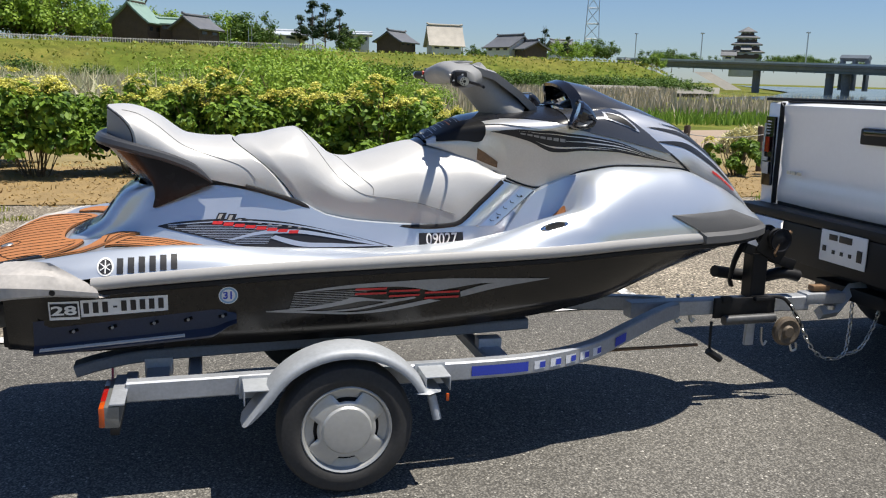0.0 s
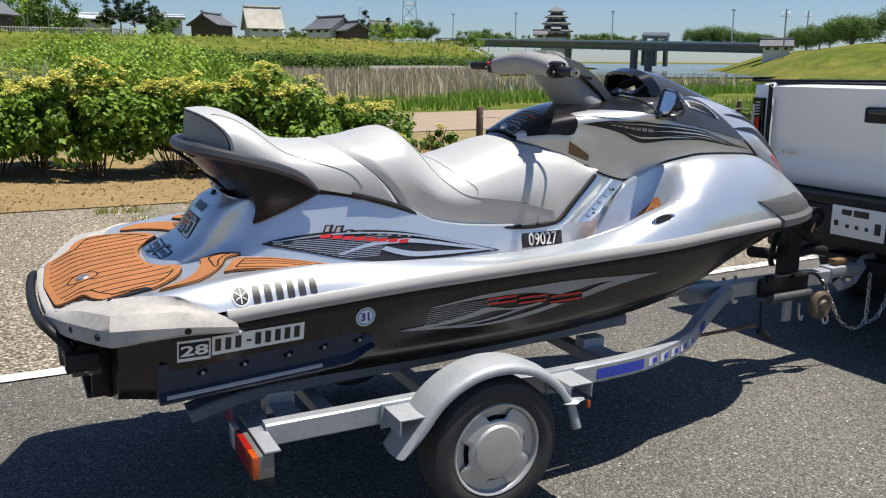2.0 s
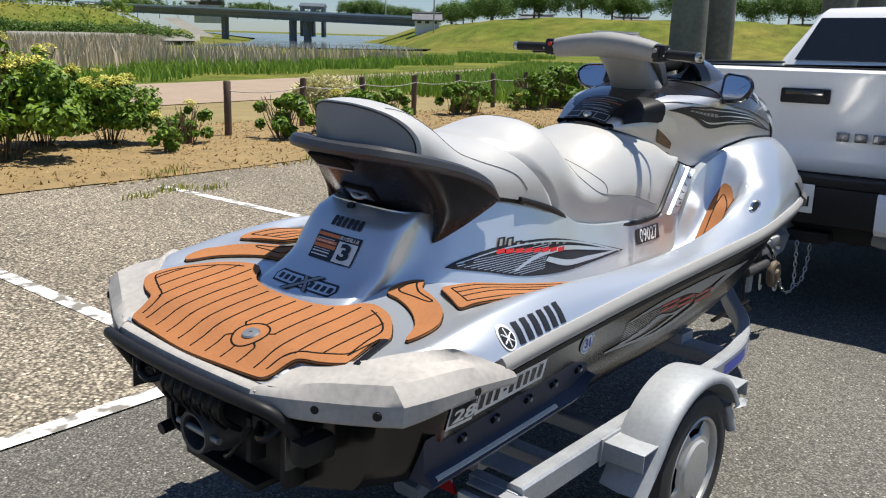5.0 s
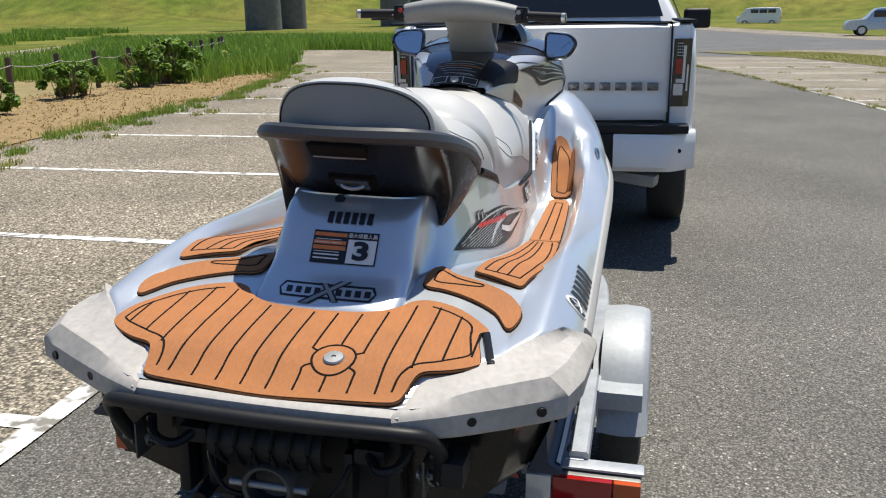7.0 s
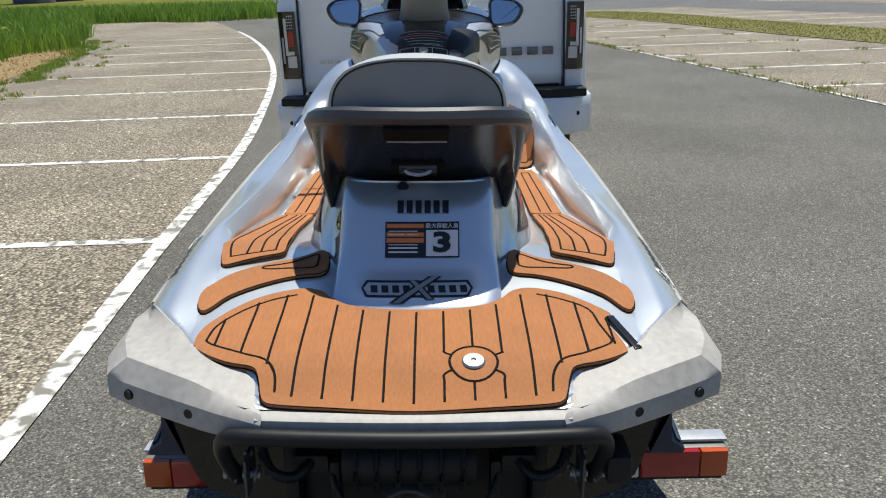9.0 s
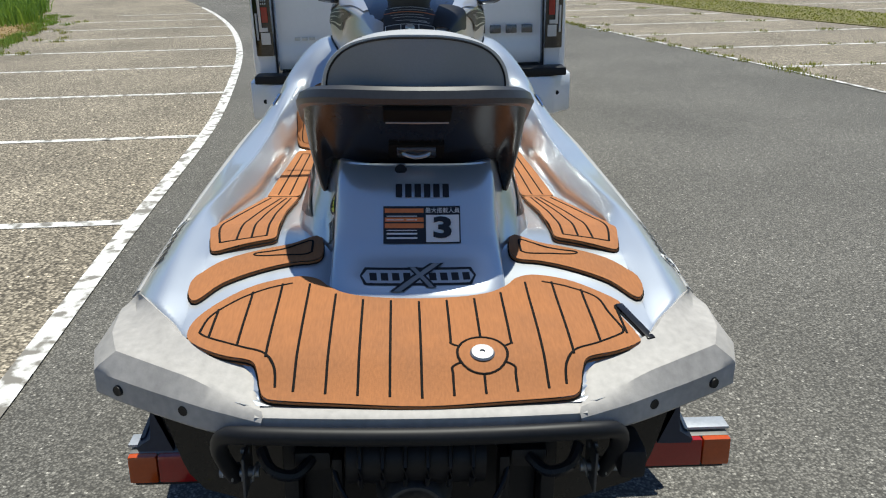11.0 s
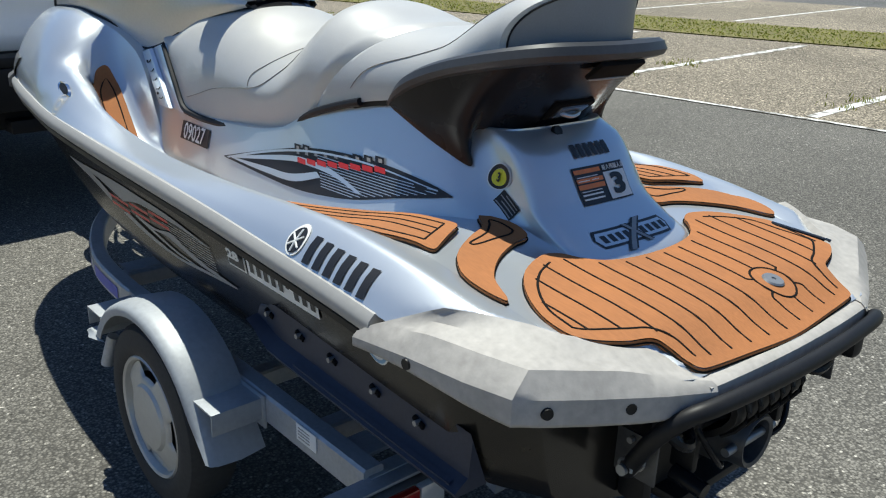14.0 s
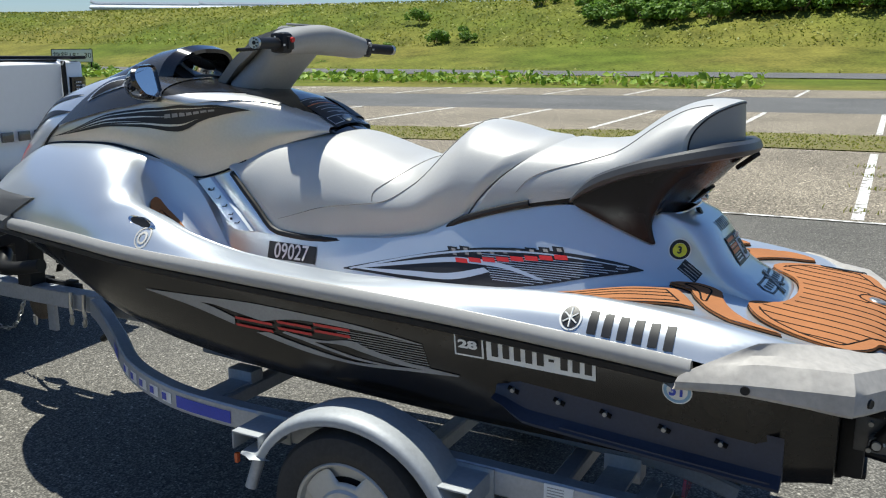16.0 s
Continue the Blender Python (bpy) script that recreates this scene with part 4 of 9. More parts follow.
# steering column and padded bar cover
col = []
for s in steps(0, 1, 12):
    c = Vector((2.10, 0, 1.37)).lerp(Vector((1.90, 0, 1.56)), s)
    w = 0.095 + 0.02 * math.cos(s * 6.28) * 0.3
    h = 0.085 - 0.015 * s
    col.append([c + Vector((0.8 * h * math.sin(a), w * math.cos(a), 0.6 * h * math.sin(a))) for a in [2 * math.pi * j / 20 for j in range(20)]])
part("steering_column", sheet(col, True, True), HANDLEGREY, ski, "matt grey steering column shroud")
bar = []
for y in steps(-0.215, 0.215, 24):
    k = abs(y) / 0.215
    cx, cz = 1.865 - 0.05 * k ** 2, 1.553 - 0.02 * k ** 2
    rx, rz = 0.105 - 0.055 * k ** 1.5, 0.048 - 0.012 * k
    bar.append([(cx + rx * math.copysign(abs(math.cos(a)) ** 0.7, math.cos(a)), y, cz + rz * math.copysign(abs(math.sin(a)) ** 0.8, math.sin(a)) + 0.25 * -rx * math.cos(a) * 0.35) for a in [2 * math.pi * j / 24 for j in range(24)]])
part("bar_cover", sheet(bar, True, True), HANDLEGREY, ski, "matt grey padded handlebar cover", angle=60)
nose = [[(x, y * w, z + 0.012 * (1 - y * y)) for y in steps(-1, 1, 8)] for x, w, z in ((1.90, 0.12, 1.585), (2.0, 0.115, 1.56), (2.12, 0.095, 1.485), (2.21, 0.07, 1.415))]
part("bar_cowl", thicken(sheet(nose), 0.03), HANDLEGREY, ski, "sloping grey cover ahead of the bars")
bm = tube(bmesh.new(), spline([(1.835, -0.075, 1.598), (1.835, 0.075, 1.598), (1.90, 0.07, 1.602), (1.90, -0.07, 1.602)], 6, True), 0.004, 6, closed=True)
part("bar_pad_seam", bm, VINYLDARK, ski)
for sgn in (-1, 1):
    bm = bmesh.new()
    box(bm, (1.80, sgn * 0.232, 1.535), (0.055, 0.05, 0.062), 0.012)
    box(bm, (1.775, sgn * 0.225, 1.535), (0.02, 0.03, 0.04), 0.006)
    sw = part("switch_box", bm, BLACK, ski, "black handlebar switch box")
    bm = bmesh.new()
    cyl(bm, (1.768, sgn * 0.225, 1.545), (1.758, sgn * 0.225, 1.545), 0.008, 12)
    part("button", bm, RED if sgn > 0 else GREYINK, sw, "small push button")
    grip = cyl(bmesh.new(), (1.80, sgn * 0.25, 1.533), (1.775, sgn * 0.385, 1.53), 0.0175, 16)
    g = part("grip", grip, BLACK, ski, "black rubber hand grip")
    part("bar_end", cyl(bmesh.new(), (1.775, sgn * 0.383, 1.53), (1.772, sgn * 0.398, 1.53), 0.017, 16), STEEL, g, "ribbed metal bar end")
    bm = bmesh.new()
    cyl(bm, (1.772, sgn * 0.3975, 1.53), (1.7718, sgn * 0.3992, 1.53), 0.006, 12)
    for q in range(8):
        dx, dz = 0.0125 * math.cos(q * math.pi / 4), 0.0125 * math.sin(q * math.pi / 4)
        cyl(bm, (1.772 + dx, sgn * 0.3975, 1.53 + dz), (1.7718 + dx, sgn * 0.3992, 1.53 + dz), 0.0026, 8)
    part("end_hole", bm, BLACK, g, "dark holes in the bar end")
    bm = bmesh.new()
    for q in range(3):
        box(bm, (1.805 - 0.018 * q, sgn * 0.2575, 1.552 - 0.012 * q), (0.007, 0.002, 0.006), 0.0008)
    part("switch_mark", bm, WHITE, sw, "small white switch marks")
    lever = tube(bmesh.new(), spline([(1.83, sgn * 0.25, 1.525), (1.865, sgn * 0.30, 1.515), (1.86, sgn * 0.37, 1.51)], 6), 0.006, 8)
    part("lever", lever, BLACK, ski, "black control lever")
    # mirrors on the flanks of the instrument hood
    mm = Matrix.Translation((2.285, sgn * 0.330, 1.412)) @ pose(0, 0, 0, 0, 17, sgn * 12)
    prof = [(sgn * p.x, p.y) for p in soft([(-0.070, 0.058), (0.045, 0.050), (0.084, 0.012), (0.052, -0.050), (-0.056, -0.066)], 0.03, 4)]
    rings = [[mm @ Vector((d, u * k - sgn * 0.30 * max(d, 0), v * k - 0.10 * max(d, 0))) for u, v in prof] for d, k in ((-0.002, 0.82), (-0.012, 0.93), (0.0, 1.04), (0.025, 0.98), (0.055, 0.78), (0.085, 0.40))]
    mh = part("mirror_shell", sheet(rings, True, False), GLOSSBLACK, ski, "gloss black mirror housing")
    bm = bmesh.new()
    bm.faces.new([bm.verts.new(mm @ Vector((-0.004, u * 0.84, v * 0.84))) for u, v in prof])
    part("mirror_glass", bm, CHROME, mh, "mirror glass")
# instrument hood: an arched dark shell, open to the rear
arch = []
for x, w, zt, zb_ in ((2.285, 0.165, 1.525, 1.40), (2.33, 0.185, 1.538, 1.40), (2.43, 0.20, 1.522, 1.40), (2.55, 0.205, 1.475, 1.39), (2.68, 0.195, 1.43, 1.37), (2.82, 0.16, 1.375, 1.34)):
    arch.append([(x + 0.05 * abs(math.cos(a)) ** 2 * (1 if x < 2.4 else 0.3), w * math.copysign(abs(math.cos(a)) ** 0.75, math.cos(a)), zb_ - 0.03 + (zt - zb_ + 0.03) * math.sin(a) ** 0.7) for a in steps(0, math.pi, 30)])
hood = part("instrument_hood", thicken(sheet(arch[1:]), 0.012), HOODGREY, ski, "charcoal metallic instrument hood")
part("hood_rim", thicken(sheet(arch[:2]), 0.014), GLOSSBLACK, hood, "gloss black visor rim")
bm = thicken(sheet([[(2.27 + 0.17 * s, y, 1.405 + 0.09 * s) for y in steps(-0.14, 0.14, 6)] for s in steps(0, 1, 4)]), 0.01)
part("dashboard", bm, BLACK, ski, "black dashboard")
bm = lathe(bmesh.new(), [(0.0, 0.012), (0.05, 0.012), (0.056, 0.016), (0.06, 0.0)], Matrix.Translation((2.36, 0, 1.462)) @ pose(0, 0, 0, 0, -28, 0), 28)
part("gauge", bm, CHROME, ski, "round instrument gauge")
bm = sheet([[(2.31 + 0.10 * q, y, 1.435 + 0.055 * q) for y in steps(-0.075, 0.075, 4)] for q in (0, 0.5, 1)])
part("display", thicken(bm, 0.006), GAUGE, ski, "blue-grey instrument display")
for y in (-0.052, -0.018, 0.018, 0.052):
    bm = box(bmesh.new(), (0, 0, 0), (0.04, 0.028, 0.008), 0.003, Matrix.Translation((2.245, y, 1.413 - 8 * y * y)) @ pose(0, 0, 0, 0, -12, 0))
    part("key_pad", bm, COWL, ski, "pale control key")

# chrome vents beside the seat front
for sgn in (-1, 1):
    a, b_, c, d = Vector((1.774, sgn * 0.279, 0.936)), Vector((1.974, sgn * 0.290, 0.942)), Vector((2.148, sgn * 0.258, 1.082)), Vector((1.99, sgn * 0.252, 1.126))
    side = lambda s, w, o=0.0: a.lerp(d, s).lerp(b_.lerp(c, s), w) + Vector((0, sgn * (o + 0.007 * math.sin(math.pi * min(1.0, w / 0.55))), 0))
    v = part("side_vent", thicken(sheet([[side(s, w) for w in steps(0, 0.58, 6)] for s in steps(0, 1, 8)]), 0.008), VENTCHROME, ski, "chrome side vent plate")
    part("vent_block", thicken(sheet([[side(s, 0.56, 0.002), side(s, 0.60, 0.012), side(s, 0.66, 0.013), side(s, 0.93, 0.011), side(s, 1.0, -0.002)] for s in steps(0, 1, 8)]), 0.005), VENTCHROME, v, "bevelled outer louvre block")
    for j in range(5):
        s0 = 0.14 + 0.16 * j
        part("vent_slot", tube(bmesh.new(), [side(s0 + 0.04, 0.66, 0.014), side(s0, 0.72, 0.0145), side(s0 - 0.005, 0.80, 0.014)], 0.0015, 6), GRAB, v)
    for s0 in (0.22, 0.80):
        p = side(s0, 0.80, 0.014)
        part("vent_bolt", cyl(bmesh.new(), p, p + Vector((0, sgn * 0.002, 0)), 0.0045, 12), BLACK, v)
    # drain port on the flank
    pm = Matrix.Translation((2.135, sgn * (flank(2.135, 0.980) - 0.002), 0.980)) @ pose(0, 0, 0, -sgn * 62, 0, 0) @ pose(0, 0, 0, 0, 0, sgn * -12) @ Matrix.Diagonal((1.5, 0.44, 1, 1))
    port = part("flank_port", lathe(bmesh.new(), [(0.0, 0.003), (0.030, 0.004), (0.036, 0.007), (0.044, 0.0)], pm, 28), CHROME, ski, "oval chrome fitting")
    part("port_well", lathe(bmesh.new(), [(0.0, 0.0045), (0.029, 0.0055)], pm, 28), BLACK, port, "dark recessed centre")
# dark bow bumper wrapped round the nose
for sgn in (-1, 1):
    rows = []
    for x in steps(2.675, 3.405, 36):
        hi = min(1.014 - 0.03 * smooth(3.1, 3.4, x), gun_z(x) - 0.012)
        lo = max(1.014 - (x - 2.675) * 0.50, rail_z(x) + 0.026)
        row = [(x, sgn * (flank(x, hi + (lo - hi) * s) + 0.007 * (s > 0)), hi + (lo - hi) * s) for s in steps(0, 1, 6)]
        if lo <= rail_z(x) + 0.0261:
            row += [(x + 0.008, sgn * (rail_y(x) + 0.014), rail_z(x) + 0.012), (x + 0.008, sgn * (rail_y(x) + 0.014), rail_z(x) - 0.018), (x, sgn * max(rail_y(x) - 0.02, 0), rail_z(x) - 0.032)]
        else:
            row += [row[-1]] * 3
        rows.append(row)
    bb = part("bow_bumper", sheet(rows), BOWGREY, ski, "dark grey bow bumper")

# stern corner bumpers
for sgn in (-1, 1):
    straight = lambda pts, n: [Vector(a).lerp(Vector(b), j / n) for a, b in zip(pts, pts[1:]) for j in range(n)] + [Vector(pts[-1])]
    crease = straight([(-0.055, 0.27, 0.797), (-0.02, 0.36, 0.803), (0.035, 0.475, 0.812), (0.092, 0.592, 0.824), (0.17, 0.617, 0.828), (0.30, 0.626, 0.822), (0.445, 0.630, 0.806)], 6)
    inner = spline([(-0.012, 0.285, 0.801), (0.045, 0.306, 0.826), (0.085, 0.37, 0.846), (0.125, 0.44, 0.862), (0.178, 0.478, 0.873), (0.235, 0.525, 0.882), (0.288, 0.562, 0.884)], 6)
    rows = []
    for k, (o, i) in enumerate(zip(crease, inner)):
        q = k / (len(crease) - 1)
        d = 0.060 - 0.030 * smooth(0.45, 1, q) - 0.012 * (1 - smooth(0, 0.25, q))
        out = Vector((-0.004, 0.003, 0)) if q < 0.45 else Vector((0, 0.004, 0))
        ln = i - o
        ridge = smooth(0.12, 0.30, q) * (1 - smooth(0.80, 1.0, q))
        rows.append([o + Vector((0.035, -0.035, -d)), o + out + Vector((0.004, -0.004, -d)), o + out + Vector((0, 0, -d + 0.007)), o + out + Vector((0, 0, -0.010)), o + Vector((0, 0, -0.001)) + ln * 0.03, o + ln * 0.24 + Vector((0, 0, 0.004 + 0.012 * ridge)), o + ln * 0.34 + Vector((0, 0, 0.004 + 0.010 * ridge)), o + ln * 0.62 + Vector((0, 0, 0.004 + 0.001 * ridge)), o + ln * 0.86 + Vector((0, 0, 0.004 + 0.002 * ridge)), i + Vector((0, 0, 0.003)), i + Vector((0.012, -0.012, -0.014))])
    rows = [[(p.x, sgn * p.y, p.z) for p in r] for r in rows]
    bm = sheet(rows)
    bm.faces.new([bm.verts.new(p) for p in rows[-1]])
    cb = part("stern_bumper", bm, BUMPER, ski, "scuffed pale grey stern bumper cap", angle=26)
    for px, py, pz, ang in ((0.003, 0.418, 0.778, 24), (0.062, 0.548, 0.787, 28), (0.30, 0.631, 0.800, 90)):
        m_ = Matrix.Translation((px, sgn * py, pz)) @ pose(0, 0, 0, 0, 0, -sgn * ang) @ pose(0, 0, 0, 0, -90, 0)
        # flat black disc; the hole's shade is only its colour
        part("bolt_hole", lathe(bmesh.new(), [(0.0, 0.0015), (0.007, 0.0015), (0.0095, 0.002), (0.011, -0.004)], m_, 14), BLACK, cb, "black disc for a shaded bolt hole")

# brown deck mats with routed grooves
def deck_at(x, y):
    P = [Vector(p) for p in spline(deck_half(x), 4)]
    ay = abs(y)
    for p, q in zip(P, P[1:]):
        if q.y <= ay <= p.y:
            return q.z + (p.z - q.z) * (ay - q.y) / max(p.y - q.y, 1e-6)
    return P[-1].z


def mat_piece(outline, grooves, sgn=1, label="brown foam deck mat with dark grooves", sub=6, level=None, name="deck_mat"):
    O = [(p.x, p.y) for p in (spline(outline, sub, True) if sub else soft(outline))]
    if sgn < 0:
        O = [(x, -y) for x, y in O]
    lev = level or (lambda x, y: deck_at(x, y))
    bm = bmesh.new()
    sheet([[(x, y, lev(x, y) + dz) for x, y in O + O[:1]] for dz in (-0.004, 0.007)], bm=bm)
    cap = bmesh.new()
    f = cap.faces.new([cap.verts.new((x, y, 0)) for x, y in O])
    bmesh.ops.triangulate(cap, faces=[f])
    xs, ys = [p[0] for p in O], [p[1] for p in O]
    for ax, lo, hi in ((0, min(xs), max(xs)), (1, min(ys), max(ys))):
        v, no = lo + 0.025, Vector((1, 0, 0)) if ax == 0 else Vector((0, 1, 0))
        while v < hi:
            bmesh.ops.bisect_plane(cap, geom=cap.verts[:] + cap.edges[:] + cap.faces[:], plane_co=no * v, plane_no=no)
            v += 0.03
    for vv in cap.verts:
        vv.co.z = lev(vv.co.x, vv.co.y) + 0.0095
    tmp = bpy.data.meshes.new("cap")
    cap.to_mesh(tmp)
    cap.free()
    bm.from_mesh(tmp)
    bpy.data.meshes.remove(tmp)
    mp = part(name, bm, PAD, ski, label, angle=30)
    rim = bmesh.new()
    tube(rim, [(x, y, lev(x, y) + 0.001) for x, y in O], 0.0026, 6, 0.7, True)
    part("mat_edge", rim, GROOVE, mp, "dark mat edge")
    for g in grooves:
        G = spline(g, 8) if len(g) > 2 else [Vector(g[0]).lerp(Vector(g[1]), s) for s in steps(0, 1, 16)]
        b2 = tube(bmesh.new(), [(p[0], sgn * p[1], lev(p[0], p[1]) + 0.0098) for p in G], 0.0025, 6, 0.5)
        part("groove", b2, GROOVE, mp)
    return mp


deck_lev = lambda x, y: tray_z(x) + 0.003
foot_lev = lambda x, y: tray_z(x) + 0.005
half = [(-0.045, 0.0), (-0.036, 0.145), (-0.028, 0.245), (-0.020, 0.272), (0.0, 0.282), (0.03, 0.290), (0.055, 0.306), (0.07, 0.36), (0.10, 0.412), (0.133, 0.434), (0.195, 0.427), (0.27, 0.386), (0.325, 0.33), (0.355, 0.255), (0.345, 0.21), (0.315, 0.185), (0.285, 0.145), (0.268, 0.08), (0.263, 0.0)]
# the starboard edge is cut back beside a metal strip
cut_ = {(0.10, 0.412): (0.092, 0.404), (0.133, 0.434): (0.115, 0.412), (0.195, 0.427): (0.218, 0.388), (0.27, 0.386): (0.246, 0.405)}
full = half + [(cut_[p][0], -cut_[p][1]) if p in cut_ else (p[0], -p[1]) for p in half[::-1][1:-1]]
gr = []
line_lo = crv(0.0, -0.028, 0.245, -0.006, 0.262, 0.012, 0.285, 0.072, 0.33, 0.094, 0.392, 0.122)
line_hi = crv(0.0, 0.250, 0.10, 0.258, 0.16, 0.278, 0.21, 0.318, 0.25, 0.332, 0.30, 0.318, 0.345, 0.285, 0.392, 0.225)
for i in range(-7, 8):
    y = 0.056 * i
    x0, x1 = line_lo(abs(y)), line_hi(abs(y))
    if i == -2:
        gr += [[(x0, y), (0.022, y)], [(0.114, y), (x1, y)]]
    elif i in (-1, -3):
        s_ = y - 0.016 * math.copysign(1, y + 0.112)
        gr += [[(x0, y), (0.02, y), (0.036, y), (0.046, s_)], [(0.086, s_), (0.096, y), (0.112, y), (x1, y)]]
    else:
        gr.append([(x0, y), (x1, y)])
for sg in (1, -1):
    gr.append([(0.0, sg * 0.256), (0.04, sg * 0.262), (0.075, sg * 0.285), (0.094, sg * 0.33), (0.122, sg * (0.392 if sg > 0 else 0.380)), (0.138, sg * (0.412 if sg > 0 else 0.388))])
    gr.append([(0.138, sg * (0.412 if sg > 0 else 0.388)), (0.20, sg * (0.402 if sg > 0 else 0.374)), (0.262, sg * 0.362), (0.305, sg * 0.312), (0.328, sg * 0.26)])
mp = mat_piece(full, gr, 1, "large brown foam stern mat with dark parallel grooves", 4, deck_lev)
ring = [(0.068 + 0.046 * math.cos(a), -0.112 + 0.046 * math.sin(a)) for a in [2 * math.pi * j / 28 for j in range(28)]]
part("groove", tube(bmesh.new(), [(x, y, deck_lev(x, 0) + 0.0100) for x, y in ring], 0.0025, 6, 0.5, True), GROOVE, mp)
part("drain_plug", lathe(bmesh.new(), [(0.0, 0.001), (0.004, 0.001), (0.005, 0.004), (0.020, 0.0035), (0.023, 0.0)], Matrix.Translation((0.068, -0.112, deck_lev(0.068, 0) + 0.0095)) @ pose(0, 0, 0, 0, -14, 0), 24), PLUG, ski, "round grey metal drain plug")
bm = box(bmesh.new(), (0, 0, 0), (0.135, 0.017, 0.012), 0.003, Matrix.Translation((0.172, -0.4185, tray_z(0.172) + 0.006)) @ pose(0, 0, 0, 0, -7, 14.4))
part("drain_slot", bm, GRAB, ski, "thin dark metal strip beside the mat")
for sgn in (1, -1):
    mat_piece([(0.560, 0.222), (0.530, 0.214), (0.455, 0.207), (0.425, 0.222), (0.415, 0.27), (0.385, 0.34), (0.33, 0.405), (0.256, 0.444), (0.285, 0.464), (0.35, 0.460), (0.42, 0.415), (0.468, 0.34), (0.495, 0.28), (0.545, 0.242)],
              [[(0.455, 0.232), (0.515, 0.236), (0.492, 0.262), (0.468, 0.295), (0.452, 0.35), (0.442, 0.35), (0.444, 0.30), (0.446, 0.25), (0.455, 0.232)]], sgn, "curved brown foam mat strip", 4)
    mat_piece([(0.445, 0.450), (0.60, 0.482), (0.80, 0.480), (1.05, 0.472), (1.295, 0.459), (1.295, 0.357), (0.95, 0.352), (0.52, 0.318)],
              [[(0.488, 0.438), (0.62, 0.462), (0.80, 0.466), (1.05, 0.456), (1.27, 0.440)], [(0.488, 0.438), (0.540, 0.342)], [(0.540, 0.342), (0.76, 0.362), (0.95, 0.374), (1.27, 0.378)], [(0.505, 0.405), (0.75, 0.420), (1.0, 0.420), (1.27, 0.408)], [(0.522, 0.374), (0.75, 0.392), (1.0, 0.398), (1.27, 0.392)]], sgn, "brown foam footwell mat", 0, foot_lev)
    mat_piece([(1.305, 0.357), (1.305, 0.459), (1.60, 0.452), (1.94, 0.437), (1.965, 0.424), (1.970, 0.368), (1.945, 0.355)],
              [[(1.33, 0.390), (1.6, 0.388), (1.93, 0.383)], [(1.33, 0.426), (1.6, 0.421), (1.93, 0.413)], [(1.93, 0.383), (1.93, 0.413)]], sgn, "long brown foam footwell mat", 0, foot_lev)
    mat_piece([(1.995, 0.366), (2.003, 0.438), (2.05, 0.442), (2.165, 0.432), (2.238, 0.392), (2.245, 0.346), (2.20, 0.338), (2.01, 0.354)],
              [[(2.022, 0.378), (2.028, 0.420), (2.14, 0.414), (2.200, 0.386), (2.208, 0.362), (2.12, 0.366), (2.022, 0.378)]], sgn, "brown foam toe mat", 0)

# sponsons with bolts
for sgn in (-1, 1):
    rows = []
    for x in steps(0.22, 0.90, 24):
        k = (x - 0.22) / 0.68
        zc_ = 0.620 + 0.050 * k
        w = 0.058 * (1 - 0.75 * smooth(0.86, 1, k))
        y = hull_side(x, zc_)
        rows.append([(x, sgn * (hull_side(x, zc_ + w) - 0.004), zc_ + w), (x, sgn * (y + 0.008), zc_ + w * 0.7), (x, sgn * (y + 0.014), zc_ - w * 0.5), (x, sgn * (y + 0.044), zc_ - w * 0.85), (x, sgn * (y + 0.040), zc_ - w), (x, sgn * (hull_side(x, zc_ - w) - 0.004), zc_ - w)])
    sp = part("sponson", sheet(rows, False, True), SPONSON, ski, "slate-dark bolted side sponson", angle=30)
    rows = []
    for x in steps(0.24, 0.72, 24):
        k = (x - 0.22) / 0.68
        zc_ = 0.620 + 0.050 * k
        y = hull_side(x, zc_)
        rows.append([(x, sgn * (y + 0.030), zc_ - 0.036), (x, sgn * (y + 0.039), zc_ - 0.041), (x, sgn * (y + 0.037), zc_ - 0.054), (x, sgn * (y + 0.024), zc_ - 0.055)])
    # starboard strip is coloured pale for the sun on its edge; port stays dark
    part("sponson_edge", sheet(rows), PALE if sgn < 0 else SPONSON, sp, "lower edge strip coloured pale as sunlit" if sgn < 0 else "dark lower edge strip")
    for x in (0.35, 0.477, 0.616, 0.732, 0.852):
        z = 0.620 + 0.050 * (x - 0.22) / 0.68 + 0.012
        y = hull_side(x, z) + 0.010
        part("bolt_slot", tube(bmesh.new(), [(x - 0.014, sgn * (y - 0.002), z - 0.006), (x + 0.014, sgn * (y - 0.002), z + 0.004)], 0.006, 8), GROOVE, sp, "dark oblong bolt recess")
        part("bolt", cyl(bmesh.new(), (x, sgn * (y - 0.004), z), (x, sgn * (y + 0.010), z), 0.0055, 10), PLUG, sp, "bolt head")

# boarding bar and jet drive at the stern
bm = tube(bmesh.new(), spline([(0.045, 0.345, 0.615), (0.02, 0.355, 0.66), (-0.012, 0.358, 0.712), (-0.048, 0.338, 0.756), (-0.070, 0.285, 0.770), (-0.082, 0.15, 0.772), (-0.086, 0.0, 0.772), (-0.082, -0.15, 0.772), (-0.070, -0.285, 0.770), (-0.048, -0.338, 0.756), (-0.012, -0.358, 0.712), (0.02, -0.355, 0.66), (0.045, -0.345, 0.615)], 8), 0.0155, 14)
part("boarding_bar", bm, BLACK, ski, "black rubber-covered boarding bar")
STEELDARK = mat("dull_dark_alloy", (0.09, 0.092, 0.095), 0.45, 0.5, 0.3, 9, 60)
bm = box(bmesh.new(), (0.13, 0, 0.60), (0.06, 0.46, 0.27), 0.02)
